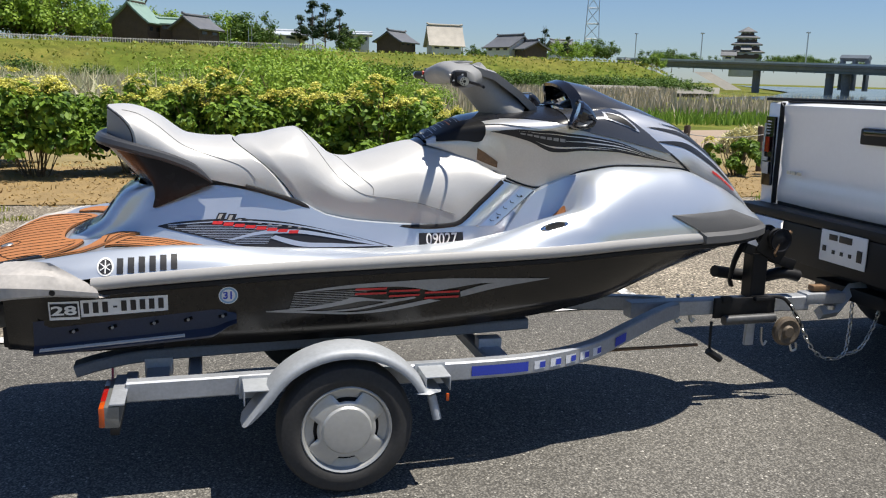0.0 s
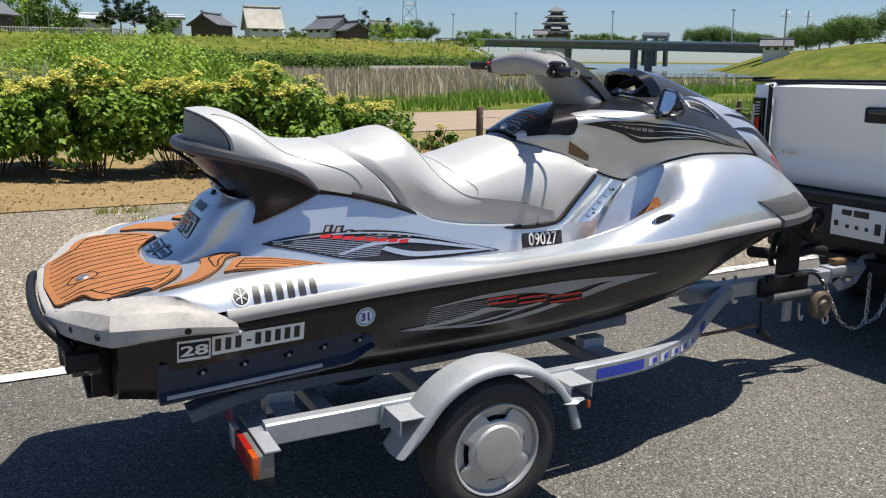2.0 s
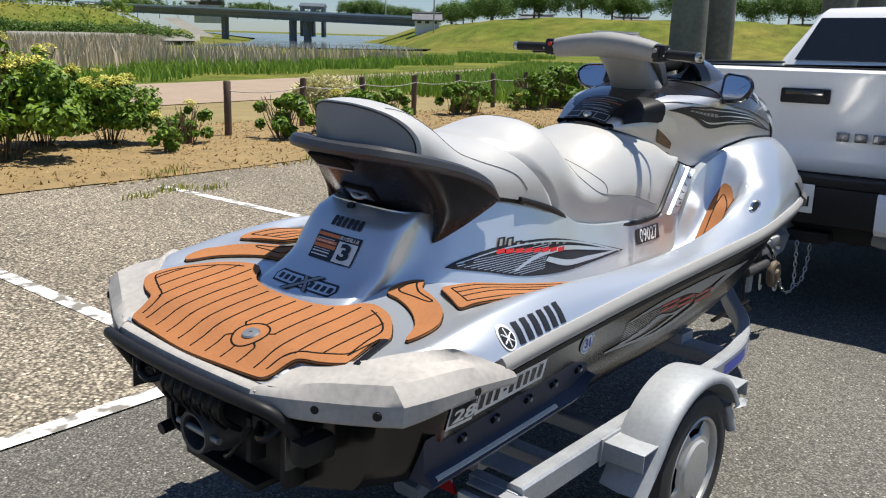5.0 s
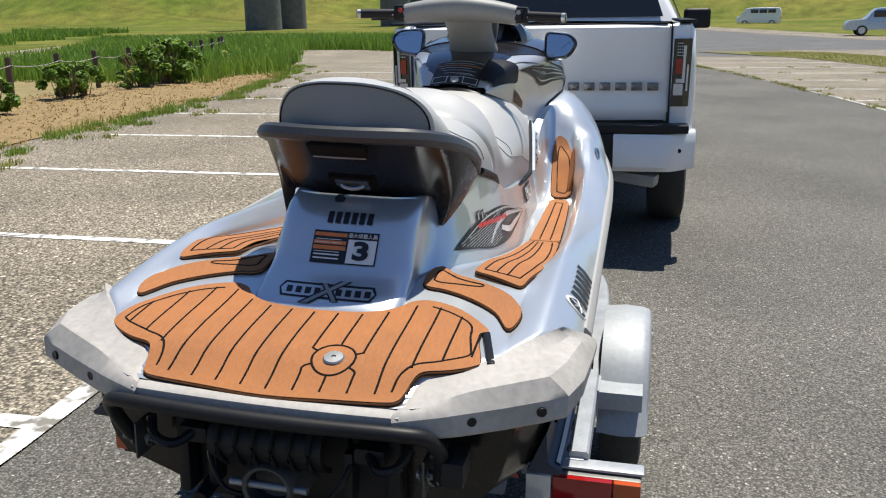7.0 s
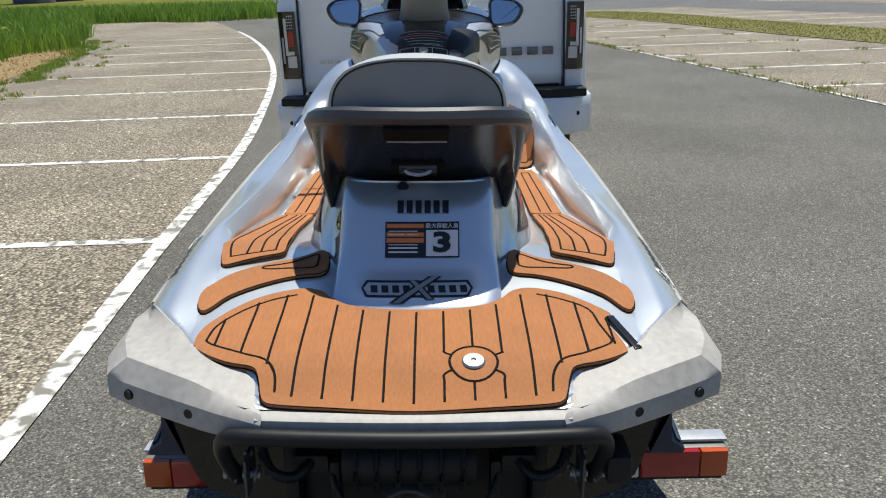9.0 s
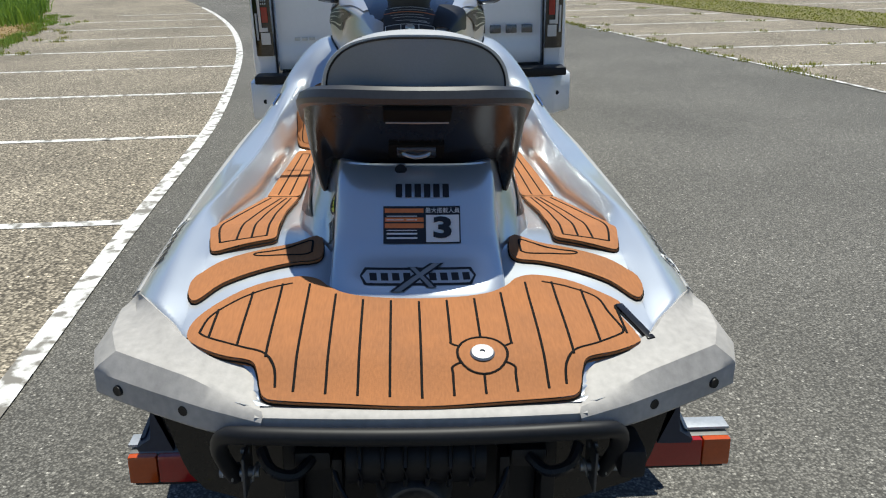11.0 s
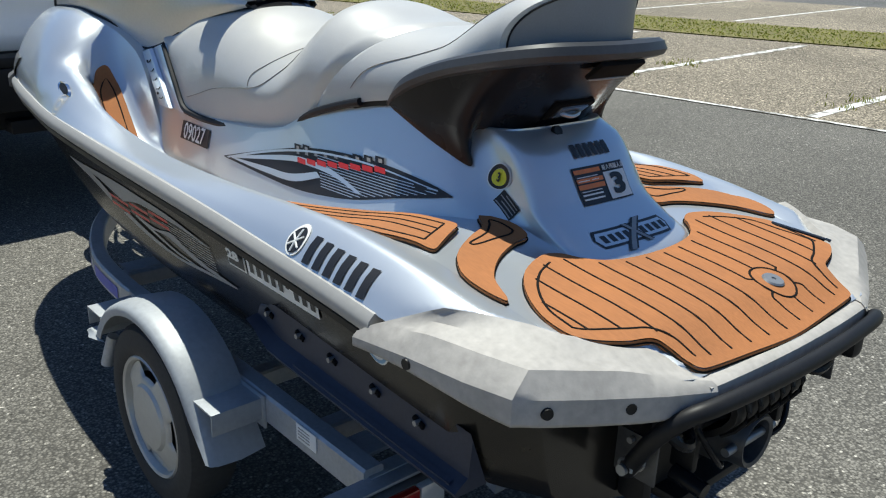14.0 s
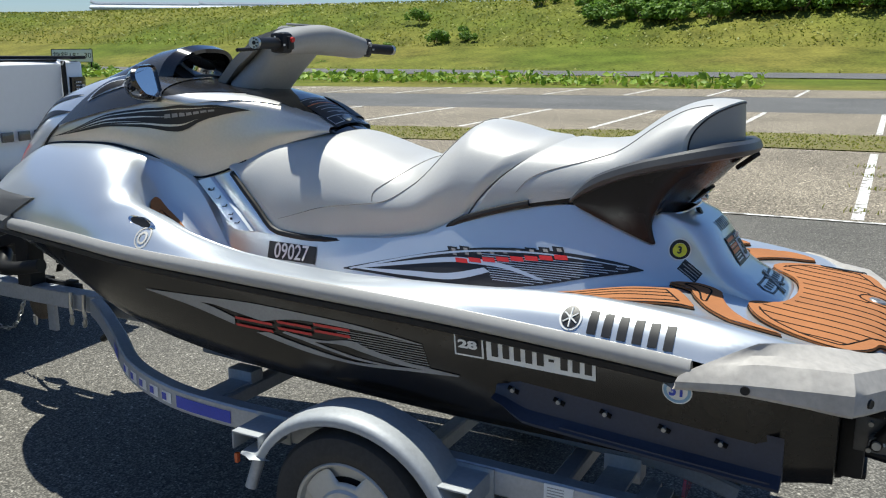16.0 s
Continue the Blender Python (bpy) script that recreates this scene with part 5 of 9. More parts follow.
part("pump_housing", bm, BLACK, ski, "black jet pump recess")
m_ = Matrix.Translation((0.02, 0.012, 0.575)) @ pose(0, 0, 0, 0, -92, 0)
nz = part("jet_nozzle", lathe(bmesh.new(), [(0.0, -0.02), (0.044, -0.01), (0.046, 0.035), (0.054, 0.038), (0.058, 0.03), (0.060, 0.0), (0.072, -0.03), (0.078, -0.10)], m_, 28), STEELDARK, ski, "dull alloy steering nozzle")
part("nozzle_bolt", cyl(bmesh.new(), (0.0, -0.075, 0.575), (0.0, 0.10, 0.575), 0.009, 10), PLUG, nz, "pivot bolt")
rows = [[(0.055 - 0.075 * math.sin(math.pi * q) - 0.02 * q, y, 0.66 + 0.07 * math.cos(math.pi * q * 0.8)) for y in steps(-0.115, 0.135, 10)] for q in steps(0, 1, 8)]
rb = part("reverse_bucket", thicken(sheet(rows), 0.012), BLACK, ski, "black moulded reverse bucket")
for j in range(6):
    y = -0.09 + 0.04 * j
    part("bucket_rib", tube(bmesh.new(), [(0.050 - 0.078 * math.sin(math.pi * q) - 0.02 * q, y, 0.66 + 0.074 * math.cos(math.pi * q * 0.8)) for q in steps(0.1, 0.9, 6)], 0.005, 6), BLACK, rb)
for sgn in (-1, 1):
    bm = box(bmesh.new(), (0.09, sgn * 0.245, 0.60), (0.06, 0.03, 0.22), 0.010)
    box(bm, (0.06, sgn * 0.20, 0.655), (0.07, 0.07, 0.04), 0.012)
    box(bm, (0.05, sgn * 0.155, 0.60), (0.05, 0.02, 0.12), 0.006)
    part("pump_bracket", bm, BLACK, ski)
    pl_ = part("bar_plate", box(bmesh.new(), (0.045, sgn * 0.322, 0.635), (0.085, 0.005, 0.085), 0.002), STEELDARK, ski, "dull steel pivot plate")
    part("bar_pivot", cyl(bmesh.new(), (0.040, sgn * 0.300, 0.628), (0.040, sgn * 0.372, 0.628), 0.010, 12), PLUG, pl_, "steel pivot bolt")
    part("spring", tube(bmesh.new(), [(0.040 + 0.016 * math.cos(a), sgn * (0.300 + 0.0035 * a / 1.2), 0.628 + 0.016 * math.sin(a)) for a in steps(0, 22, 60)], 0.0028, 5), PLUG, pl_, "coiled return spring")
    for z in (0.60, 0.664):
        part("plate_bolt", cyl(bmesh.new(), (0.055, sgn * 0.318, z), (0.055, sgn * 0.334, z), 0.006, 8), PLUG, pl_)
    part("clamp", tube(bmesh.new(), spline([(0.02, sgn * 0.29, 0.69), (-0.005, sgn * 0.27, 0.66), (0.0, sgn * 0.23, 0.645), (0.03, sgn * 0.20, 0.66)], 5), 0.011, 8), GRAB, ski, "dark hose bend")
    part("cable", tube(bmesh.new(), spline([(0.10, sgn * 0.13, 0.68), (0.03, sgn * 0.16, 0.635), (0.0, sgn * 0.12, 0.56), (0.02, sgn * 0.07, 0.53)], 6), 0.006, 8), GRAB, ski, "black control cable")
part("sensor_box", box(bmesh.new(), (0.03, -0.385, 0.665), (0.10, 0.05, 0.06), 0.014), BLACK, ski, "black moulded stern fitting")
part("drain_spout", cyl(bmesh.new(), (0.06, 0.17, 0.535), (-0.01, 0.17, 0.525), 0.017, 14), GRAB, ski, "dark drain outlet")
bm = box(bmesh.new(), (0.13, 0, 0.455), (0.16, 0.30, 0.022), 0.008)
part("ride_plate", bm, BLACK, ski, "black ride plate")

# ---- graphics and stickers on the jet ski ----
def cover_side(x, z):
    t = max(0.0, min(1.0, (z - 0.80) / (cover_top(x) - 0.80)))
    xr = cover_rear(t) + 0.075
    q = 1 + max(0.0, (x - xr) / (2.17 - xr))
    return cover_point(q, t)[1]


def cover_back(y, z):
    """x of the rear face of the engine cover."""
    t = max(0.0, min(1.0, (z - 0.80) / (1.088 - 0.80)))
    w = 0.19 - 0.014 * t
    a = math.asin(min(1.0, (abs(y) / w)) ** (1 / 0.55))
    return cover_rear(t) + 0.075 * (1 - math.cos(a) ** 0.45) - 0.012 * math.cos(a)


def on_flank(f, sgn, out):
    return lambda u, v, w: Vector((u, sgn * (f(u, v) + out + w), v))


def on_back(out):
    return lambda u, v, w: Vector((cover_back(u, v) - out - w, u, v))


def ribbon(name, lo, hi, put, material, parent=ski, label="", n=24, k=3):
    """A film between two curves given as (u, v) points."""
    a, b = spline(lo, n // max(1, len(lo) - 1) + 1), spline(hi, n // max(1, len(hi) - 1) + 1)
    m = 24
    pick = lambda P, s: P[min(int(s * (len(P) - 1)), len(P) - 2)].lerp(P[min(int(s * (len(P) - 1)), len(P) - 2) + 1], s * (len(P) - 1) - min(int(s * (len(P) - 1)), len(P) - 2))
    rows = []
    for s in steps(0, 1, m):
        p, q = pick(a, s), pick(b, s)
        rows.append([put(*p.lerp(q, r), 0.0) for r in steps(0, 1, k)])
    return part(name, sheet(rows), material, parent, label)


def bar(bm, u0, u1, v0, v1, put, slant=0.0, k=3):
    sheet([[put(u + slant * (v - v0), v, 0.0) for v in steps(v0, v1, k)] for u in steps(u0, u1, k)], bm=bm)


def words(text, size, put_m, material, parent, name="lettering", label="", bold=0.0):
    """Lettering with the built-in font, as a mesh."""
    c = bpy.data.curves.new(name, "FONT")
    c.body, c.size, c.align_x, c.align_y, c.extrude = text, size, "CENTER", "CENTER", 0.0004
    c.resolution_u, c.offset = 3, bold
    tmp = bpy.data.objects.new(name, c)
    scene.collection.objects.link(tmp)
    me = bpy.data.meshes.new_from_object(tmp.evaluated_get(bpy.context.evaluated_depsgraph_get()))
    bpy.data.objects.remove(tmp)
    me.materials.clear()
    me.materials.append(material)
    ob = new(name, me)
    ob.parent, ob.matrix_basis = parent, put_m
    return tagged(ob, label)


def disc(bm, u, v, r, put, n=24, r0=0.0):
    ring = lambda q: [put(u + q * math.cos(a), v + q * math.sin(a), 0.0) for a in [2 * math.pi * j / n for j in range(n)]]
    sheet([ring(max(r0, 1e-4)), ring((r0 + r) / 2), ring(r)], True, False, bm)
    return bm


for sgn in (-1, 1):
    H, G, C = (lambda o: on_flank(hull_side, sgn, o)), (lambda o: on_flank(flank, sgn, o)), (lambda o: on_flank(cover_side, sgn, o))
    # hull graphic: silver strokes, hatching and red emblem
    g = ribbon("hull_graphic", [(1.11, 0.755), (1.30, 0.766), (1.49, 0.774), (1.70, 0.770), (1.91, 0.765), (2.12, 0.771)], [(1.11, 0.757), (1.30, 0.779), (1.49, 0.788), (1.70, 0.792), (1.92, 0.782), (2.12, 0.773)], H(0.003), GREYINK, ski, "silver stroke graphic on the hull")
    ribbon("stroke", [(1.75, 0.712), (1.92, 0.746), (2.12, 0.771)], [(1.745, 0.735), (1.88, 0.765), (2.12, 0.773)], H(0.0035), GREYINK, g)
    ribbon("stroke", [(1.27, 0.765), (1.5, 0.766), (1.64, 0.741)], [(1.27, 0.770), (1.52, 0.774), (1.83, 0.767)], H(0.0032), GREYINK, g)
    ribbon("stroke", [(1.005, 0.682), (1.14, 0.672), (1.32, 0.659), (1.49, 0.669), (1.67, 0.701)], [(1.005, 0.685), (1.16, 0.680), (1.33, 0.667), (1.48, 0.684), (1.62, 0.709)], H(0.0035), GREYINK, g)
    ribbon("stroke", [(1.005, 0.682), (1.17, 0.684), (1.29, 0.700), (1.37, 0.712), (1.49, 0.704), (1.57, 0.716)], [(1.005, 0.686), (1.15, 0.695), (1.27, 0.714), (1.335, 0.730), (1.44, 0.714), (1.56, 0.722)], H(0.003), GREYINK, g)
    ribbon("stroke", [(1.20, 0.672), (1.34, 0.676), (1.50, 0.704)], [(1.20, 0.676), (1.33, 0.683), (1.48, 0.709)], H(0.003), GREYINK, g)
    bm = bmesh.new()
    for j in range(10):
        z = 0.692 + 0.0070 * j
        bar(bm, 1.09 + 0.002 * j, 1.24 + 0.017 * j if j > 4 else 1.20 + 0.03 * j, z, z + 0.0019, H(0.003))
    tagged(part("hatching", bm, GREYINK, g), "fine silver hatching", "", "", "stuff")
    for u0, u1, za, zb in ((1.33, 1.45, 0.735, 0.768), (1.46, 1.58, 0.722, 0.756), (1.60, 1.74, 0.708, 0.744)):
        bm = bmesh.new()
        for v0, v1 in ((za + 0.003, za + 0.011), (zb - 0.011, zb - 0.003)):
            bar(bm, u0, u1, v0, v1, H(0.0055), 0.4)
        part("emblem_bar", bm, RED, g, "red emblem in plain bars")
    # cover graphic
    c = ribbon("side_graphic", [(0.622, 0.945), (0.77, 0.914), (0.93, 0.877), (1.155, 0.856), (1.45, 0.858), (1.53, 0.859)], [(0.625, 0.948), (0.70, 0.964), (0.875, 0.976), (1.09, 0.966), (1.30, 0.922), (1.53, 0.862)], C(0.003), INK, ski, "black stripe graphic below the seat")
    ribbon("stroke", [(0.90, 0.898), (1.0, 0.918), (1.10, 0.922), (1.19, 0.916), (1.48, 0.866)], [(0.88, 0.900), (1.0, 0.930), (1.10, 0.936), (1.20, 0.928), (1.50, 0.868)], C(0.006), SILVER, c)
    ribbon("stroke", [(1.04, 0.905), (1.15, 0.873), (1.30, 0.866), (1.48, 0.866)], [(1.06, 0.915), (1.17, 0.888), (1.30, 0.880), (1.49, 0.868)], C(0.006), SILVER, c)
    ribbon("stroke", [(0.66, 0.952), (0.88, 0.965), (1.09, 0.955), (1.28, 0.92), (1.50, 0.862)], [(0.66, 0.954), (0.88, 0.969), (1.09, 0.960), (1.29, 0.924), (1.51, 0.864)], C(0.006), SILVER, c)
    bm = bmesh.new()
    for j in range(12):
        z = 0.885 + 0.006 * j
        u0 = 0.92 - (z - 0.877) * 4.1 + 0.02
        bar(bm, max(u0, 0.66), 1.03 + 0.004 * j, z, z + 0.0016, C(0.005))
    tagged(part("hatching", bm, SILVER, c), "fine silver hatching", "", "", "stuff")
    for j in range(9):
        u = 0.835 + 0.038 * j
        z = 0.985 - 0.12 * (u - 0.83)
        hi = z + (0.014 if (j < 2 if sgn < 0 else j > 6) else 0.004)
        bar(bm := bmesh.new(), u, u + 0.031, z - 0.012, hi, C(0.0042), 0.5)
        nb = part("name_bar", bm, INK, c, "dark outlined model name bar")
        bar(bm := bmesh.new(), u + 0.008, u + 0.021, z - 0.008, hi - 0.004, C(0.0054), 0.5)
        part("bar_core", bm, GREYINK, nb, "silver-grey core of the letter bar")
    for j in range(8):
        u = 0.822 + 0.041 * j
        z = 0.962 - 0.12 * (u - 0.822)
        bar(bm := bmesh.new(), u, u + 0.037, z - 0.006, z + 0.006, C(0.0066), 0.5)
        part("name_bar", bm, RED, c, "red model line bar")
    # number tag on the cover: black film with a white border and bars
    bm = bmesh.new()
    bar(bm, 1.640, 1.830, 0.858, 0.912, C(0.003))
    tg = part("number_tag", bm, INK, ski, "black number tag with white numerals")
    zt_ = 0.885
    lean_ = math.degrees(math.atan2(cover_side(1.735, 0.862) - cover_side(1.735, 0.908), 0.046))
    words("09027", 0.062, Matrix.Translation((1.735, sgn * (cover_side(1.735, zt_) + 0.007), zt_)) @ pose(0, 0, 0, 90 - lean_, 0, 0 if sgn < 0 else 180) @ Matrix.Diagonal((0.86, 1.12, 1, 1)), WHITE, tg, "numerals", "white slanted numerals", 0.0006)
    # maker's name on the flank, as plain bars and a ring emblem
    e0, d0, ez_ = (0.465, 0.502, 0.874) if sgn < 0 else (0.704, 0.462, 0.892)
    bm = disc(bmesh.new(), e0, ez_, 0.027, G(0.003))
    em = part("round_emblem", bm, WHITE, ski, "round white and dark emblem")
    bm = disc(bmesh.new(), e0, ez_, 0.022, G(0.0042), 24, 0.001)
    part("emblem_disc", bm, INK, em)
    bm = bmesh.new()
    for k in range(3):
        a = math.pi / 2 + k * math.pi / 3
        du, dv = math.cos(a), math.sin(a)
        P = G(0.0055)
        tube(bm, [P(e0 - 0.019 * du, ez_ - 0.019 * dv, 0), P(e0, ez_, 0), P(e0 + 0.019 * du, ez_ + 0.019 * dv, 0)], 0.0022, 5)
    part("emblem_spokes", bm, WHITE, em)
    for j in range(6):
        u = d0 + 0.0355 * j
        bm = bmesh.new()
        z0 = ez_ - 0.024 + 0.07 * (u - e0)
        bar(bm, u, u + 0.021, z0, z0 + 0.046, G(0.003))
        part("name_bar", bm, INK, ski, "dark maker's name in bars")
    # registration film: white with dark bars, year tag, round inspection sticker
    if sgn < 0:
        r0, r1, ra, rb, sx = 0.378, 0.665, (0.692, 0.756), (0.706, 0.766), 0.872
        y0, y1 = 0.276, 0.374
    else:
        r0, r1, ra, rb, sx = 0.640, 0.922, (0.741, 0.803), (0.747, 0.814), 0.450
        y0, y1 = 0.930, 1.012
    rows = [[H(0.003)(u, ra[0] + (rb[0] - ra[0]) * s + (ra[1] - ra[0] + (rb[1] - rb[0] - ra[1] + ra[0]) * s) * v, 0) for v in steps(0, 1, 3)] for u, s in [(r0 + (r1 - r0) * s, s) for s in steps(0, 1, 6)]]
    rf = part("registration_film", sheet(rows), WHITE, ski, "white registration film with dark bars")
    for j in range(9):
        bm = bmesh.new()
        u = r0 + (r1 - r0) * (0.03 + 0.107 * j)
        s = (u - r0) / (r1 - r0)
        lo, hi = ra[0] + (rb[0] - ra[0]) * s, ra[1] + (rb[1] - ra[1]) * s
        if j == 3:
            bar(bm, u + 0.004, u + 0.018, lo + (hi - lo) * 0.45, lo + (hi - lo) * 0.56, H(0.0045))
        else:
            bar(bm, u, u + 0.018, lo + (hi - lo) * 0.2, lo + (hi - lo) * 0.85, H(0.0045))
        part("registration_bar", bm, INK, rf)
    bm = bmesh.new()
    bar(bm, y0, y1, ra[0] - 0.008 if sgn < 0 else rb[0], ra[1] - 0.002 if sgn < 0 else rb[1] + 0.006, H(0.003))
    yt = part("year_tag", bm, WHITE, ski, "white and black year tag")
    bm = bmesh.new()
    bar(bm, y0 + 0.005, y1 - 0.005, (ra[0] + 0.003) if sgn < 0 else rb[0] + 0.005, (ra[1] - 0.010) if sgn < 0 else rb[1] - 0.002, H(0.0045))
    part("tag_field", bm, INK, yt)
    zc_ = ((ra[0] + ra[1]) / 2 - 0.004) if sgn < 0 else (rb[0] + rb[1]) / 2 + 0.001
    yy = hull_side((y0 + y1) / 2, zc_) + 0.0105
    words("28", 0.066 if sgn < 0 else 0.042, Matrix.Translation(((y0 + y1) / 2, sgn * yy, zc_)) @ pose(0, 0, 0, 105, 0, 0 if sgn < 0 else 180) @ Matrix.Diagonal((1.25, 0.75, 1, 1)), WHITE, yt, "year", "white year numerals", 0.0018)
    zs = 0.755
    bm = disc(bmesh.new(), sx, zs, 0.034, H(0.003))
    st = part("round_sticker", bm, WHITE, ski, "round white and blue inspection sticker")
    part("sticker_ring", disc(bmesh.new(), sx, zs, 0.031, H(0.0042), 24, 0.024), mat("sticker_blue", (0.25, 0.42, 0.6), 0.5) if sgn < 0 else bpy.data.materials["sticker_blue"], st)
    words("31", 0.038, Matrix.Translation((sx, sgn * (hull_side(sx, zs) + 0.0055), zs)) @ pose(0, 0, 0, 90, 0, 0 if sgn < 0 else 180), BLUE, st, "numerals", "blue numerals", 0.0012)
# small warning label on the fender
warn = lambda u, v, o: Vector((u, -(hood_y(u) + 0.016 - 0.35 * v + o), hood_z(u) - 0.020 - v + o))
lw = part("warning_label", sheet([[warn(u, v, 0) for v in (0.0, 0.012, 0.024)] for u in steps(2.765, 2.845, 4)]), GREYINK, ski, "small yellow and grey warning label")
part("label_head", sheet([[warn(u, v, 0.0012) for v in (0.0, 0.008)] for u in steps(2.765, 2.845, 4)]), YELLOW, lw)


# stickers on the rear face
B = on_back(0.003)
for j in range(6):
    bm = bmesh.new()
    v = 0.046 - 0.0205 * j
    bar(bm, v, v - 0.014, 1.037, 1.061, B)
    part("name_bar", bm, INK, ski, "dark maker's name in bars")
bm = bmesh.new()
bar(bm, -0.094, 0.073, 0.950, 1.020, B, 0, 6)
lb = part("capacity_label", bm, INK, ski, "black, orange and white capacity label")
B2 = on_back(0.0045)
for v0, v1, mm in ((1.008, 1.016, ORANGE), (0.991, 0.999, ORANGE), (0.979, 0.988, ORANGE)):
    bm = bmesh.new()
    bar(bm, -0.014, 0.070, v0 + 0.0, v1, B2, 0, 4)
    part("orange_bar", bm, mm, lb)
for v0, v1 in ((1.001, 1.0025), (0.994, 0.9955), (0.974, 0.9755), (0.967, 0.970), (0.959, 0.962)):
    bm = bmesh.new()
    bar(bm, 0.0, 0.066, v0, v1, B2, 0, 4)
    part("text_bar", bm, WHITE, lb)
bm = bmesh.new()
bar(bm, -0.091, -0.019, 0.953, 1.004, B2, 0, 4)
part("number_field", bm, WHITE, lb)
tq = math.degrees(math.atan2(cover_back(0, 1.0) - cover_back(0, 0.96), 0.04))
words("3", 0.066, Matrix.Translation((cover_back(-0.055, 0.979) - 0.0075, -0.055, 0.979)) @ pose(0, 0, 0, 90 - tq, 0, -90) @ Matrix.Diagonal((1.35, 0.95, 1, 1)), INK, lb, "number", "large black numeral 3", 0.0028)
words("最大搭載人員", 0.0125, Matrix.Translation((cover_back(-0.055, 1.012) - 0.0075, -0.055, 1.0125)) @ pose(0, 0, 0, 90 - tq, 0, -90), WHITE, lb, "heading", "white heading characters")
# lozenge name plate with a slanted cross
def loz(hw, hh, out, mm, parent, label=""):
    bm = bmesh.new()
    pts = [(-hw, 0), (-hw + hh * 0.9, hh), (hw - hh * 1.6, hh), (hw, 0.2 * hh), (hw - hh * 0.9, -hh), (-hw + hh * 1.6, -hh)]
    top = lambda u: hh * min(1, (hw - abs(u)) / (hh * 0.9))
    sheet([[on_back(out)(u, 0.903 + v, 0) for v in (-top(u), 0, top(u))] for u in steps(-hw, hw, 24)], bm=bm)
    return part("name_plate" if parent is ski else "plate_field", bm, mm, parent, label)


lg = loz(0.122, 0.0115, 0.003, INK, ski, "slim dark lozenge name plate with a slanted cross")
loz(0.117, 0.0085, 0.0042, SILVER, lg)
for j in range(8):
    bm = bmesh.new()
    u = 0.100 - 0.0235 * j - (0.03 if j > 3 else 0)
    bar(bm, u, u - 0.015, 0.898, 0.908, on_back(0.0055), 0.2)
    part("plate_stroke", bm, INK, lg)
for wd, out, mm in ((0.030, 0.0062, INK), (0.016, 0.0072, GREYINK)):
    bm = bmesh.new()
    sheet([[on_back(out)(0.045 - 0.085 * s + d, 0.885 + 0.036 * s, 0) for d in (-wd / 2, wd / 2)] for s in steps(0, 1, 6)], bm=bm)
    sheet([[on_back(out + 0.0004)(-0.028 + 0.040 * s + d * 0.7, 0.890 + 0.026 * s, 0) for d in (-wd / 2, wd / 2)] for s in steps(0, 1, 6)], bm=bm)
    part("plate_cross", bm, mm, lg)
part("cover_knob", lathe(bmesh.new(), [(0.0, 0.004), (0.012, 0.005), (0.014, -0.004)], Matrix.Translation((cover_back(0.035, 1.082), 0.035, 1.082)) @ pose(0, 0, 0, 0, -60, 0), 18), BLACK, ski, "dark round plug")
# round yellow sticker and dark label on the cover's port flank
Cp = on_flank(cover_side, 1, 0.003)
bm = disc(bmesh.new(), 0.545, 1.0, 0.029, Cp)
ys = part("round_sticker", bm, WHITE, ski, "round white, dark and yellow sticker")
part("sticker_ring", disc(bmesh.new(), 0.545, 1.0, 0.026, on_flank(cover_side, 1, 0.0045), 24, 0.017), INK, ys)
part("sticker_core", disc(bmesh.new(), 0.545, 0.998, 0.018, on_flank(cover_side, 1, 0.005)), YELLOW, ys)
q_ = cover_side(0.545, 0.998)
words("3", 0.026, Matrix.Translation((0.545, q_ + 0.0085, 0.998)) @ pose(0, 0, 0, 80, 0, 165), INK, ys, "numeral", "dark numeral 3", 0.0008)
turned = lambda out: (lambda u, v, w: on_flank(cover_side, 1, out)(0.515 + 0.70 * u - 0.45 * v, 0.946 + 0.50 * u + 0.70 * v, w))
dl = part("dark_label", sheet([[turned(0.003)(u, v, 0) for v in steps(-0.018, 0.018, 3)] for u in steps(-0.034, 0.034, 5)]), INK, ski, "small dark text label in bars")
for j in range(4):
    bm = sheet([[turned(0.0045)(u, -0.0145 + 0.0085 * j + d, 0) for d in (0, 0.0028)] for u in steps(-0.030, 0.030 - 0.012 * (j % 2), 5)])
    part("text_bar", bm, GREYINK, dl)
bm = disc(bmesh.new(), 2.095, 0.942, 0.030, on_flank(flank, 1, 0.003), 24, 0.026)
disc(bm, 2.095, 0.942, 0.018, on_flank(flank, 1, 0.003), 24, 0.012)
part("round_sticker", bm, PALE, ski, "pale round emblem sticker")

# ---- trailer ----
LAMPGREY = mat("lamp_housing", (0.22, 0.22, 0.21), 0.45, 0.5, 0.15)
TRAILER_M = Matrix.Translation((0, -0.733, 0)) @ pose(0, 0, 0, 1.0, 0, 0) @ Matrix.Translation((0, 0.715, 0))
trailer = thing("boat_trailer", "galvanised single-axle boat trailer with dark bunks and worn fenders", "trailer", "", TRAILER_M)


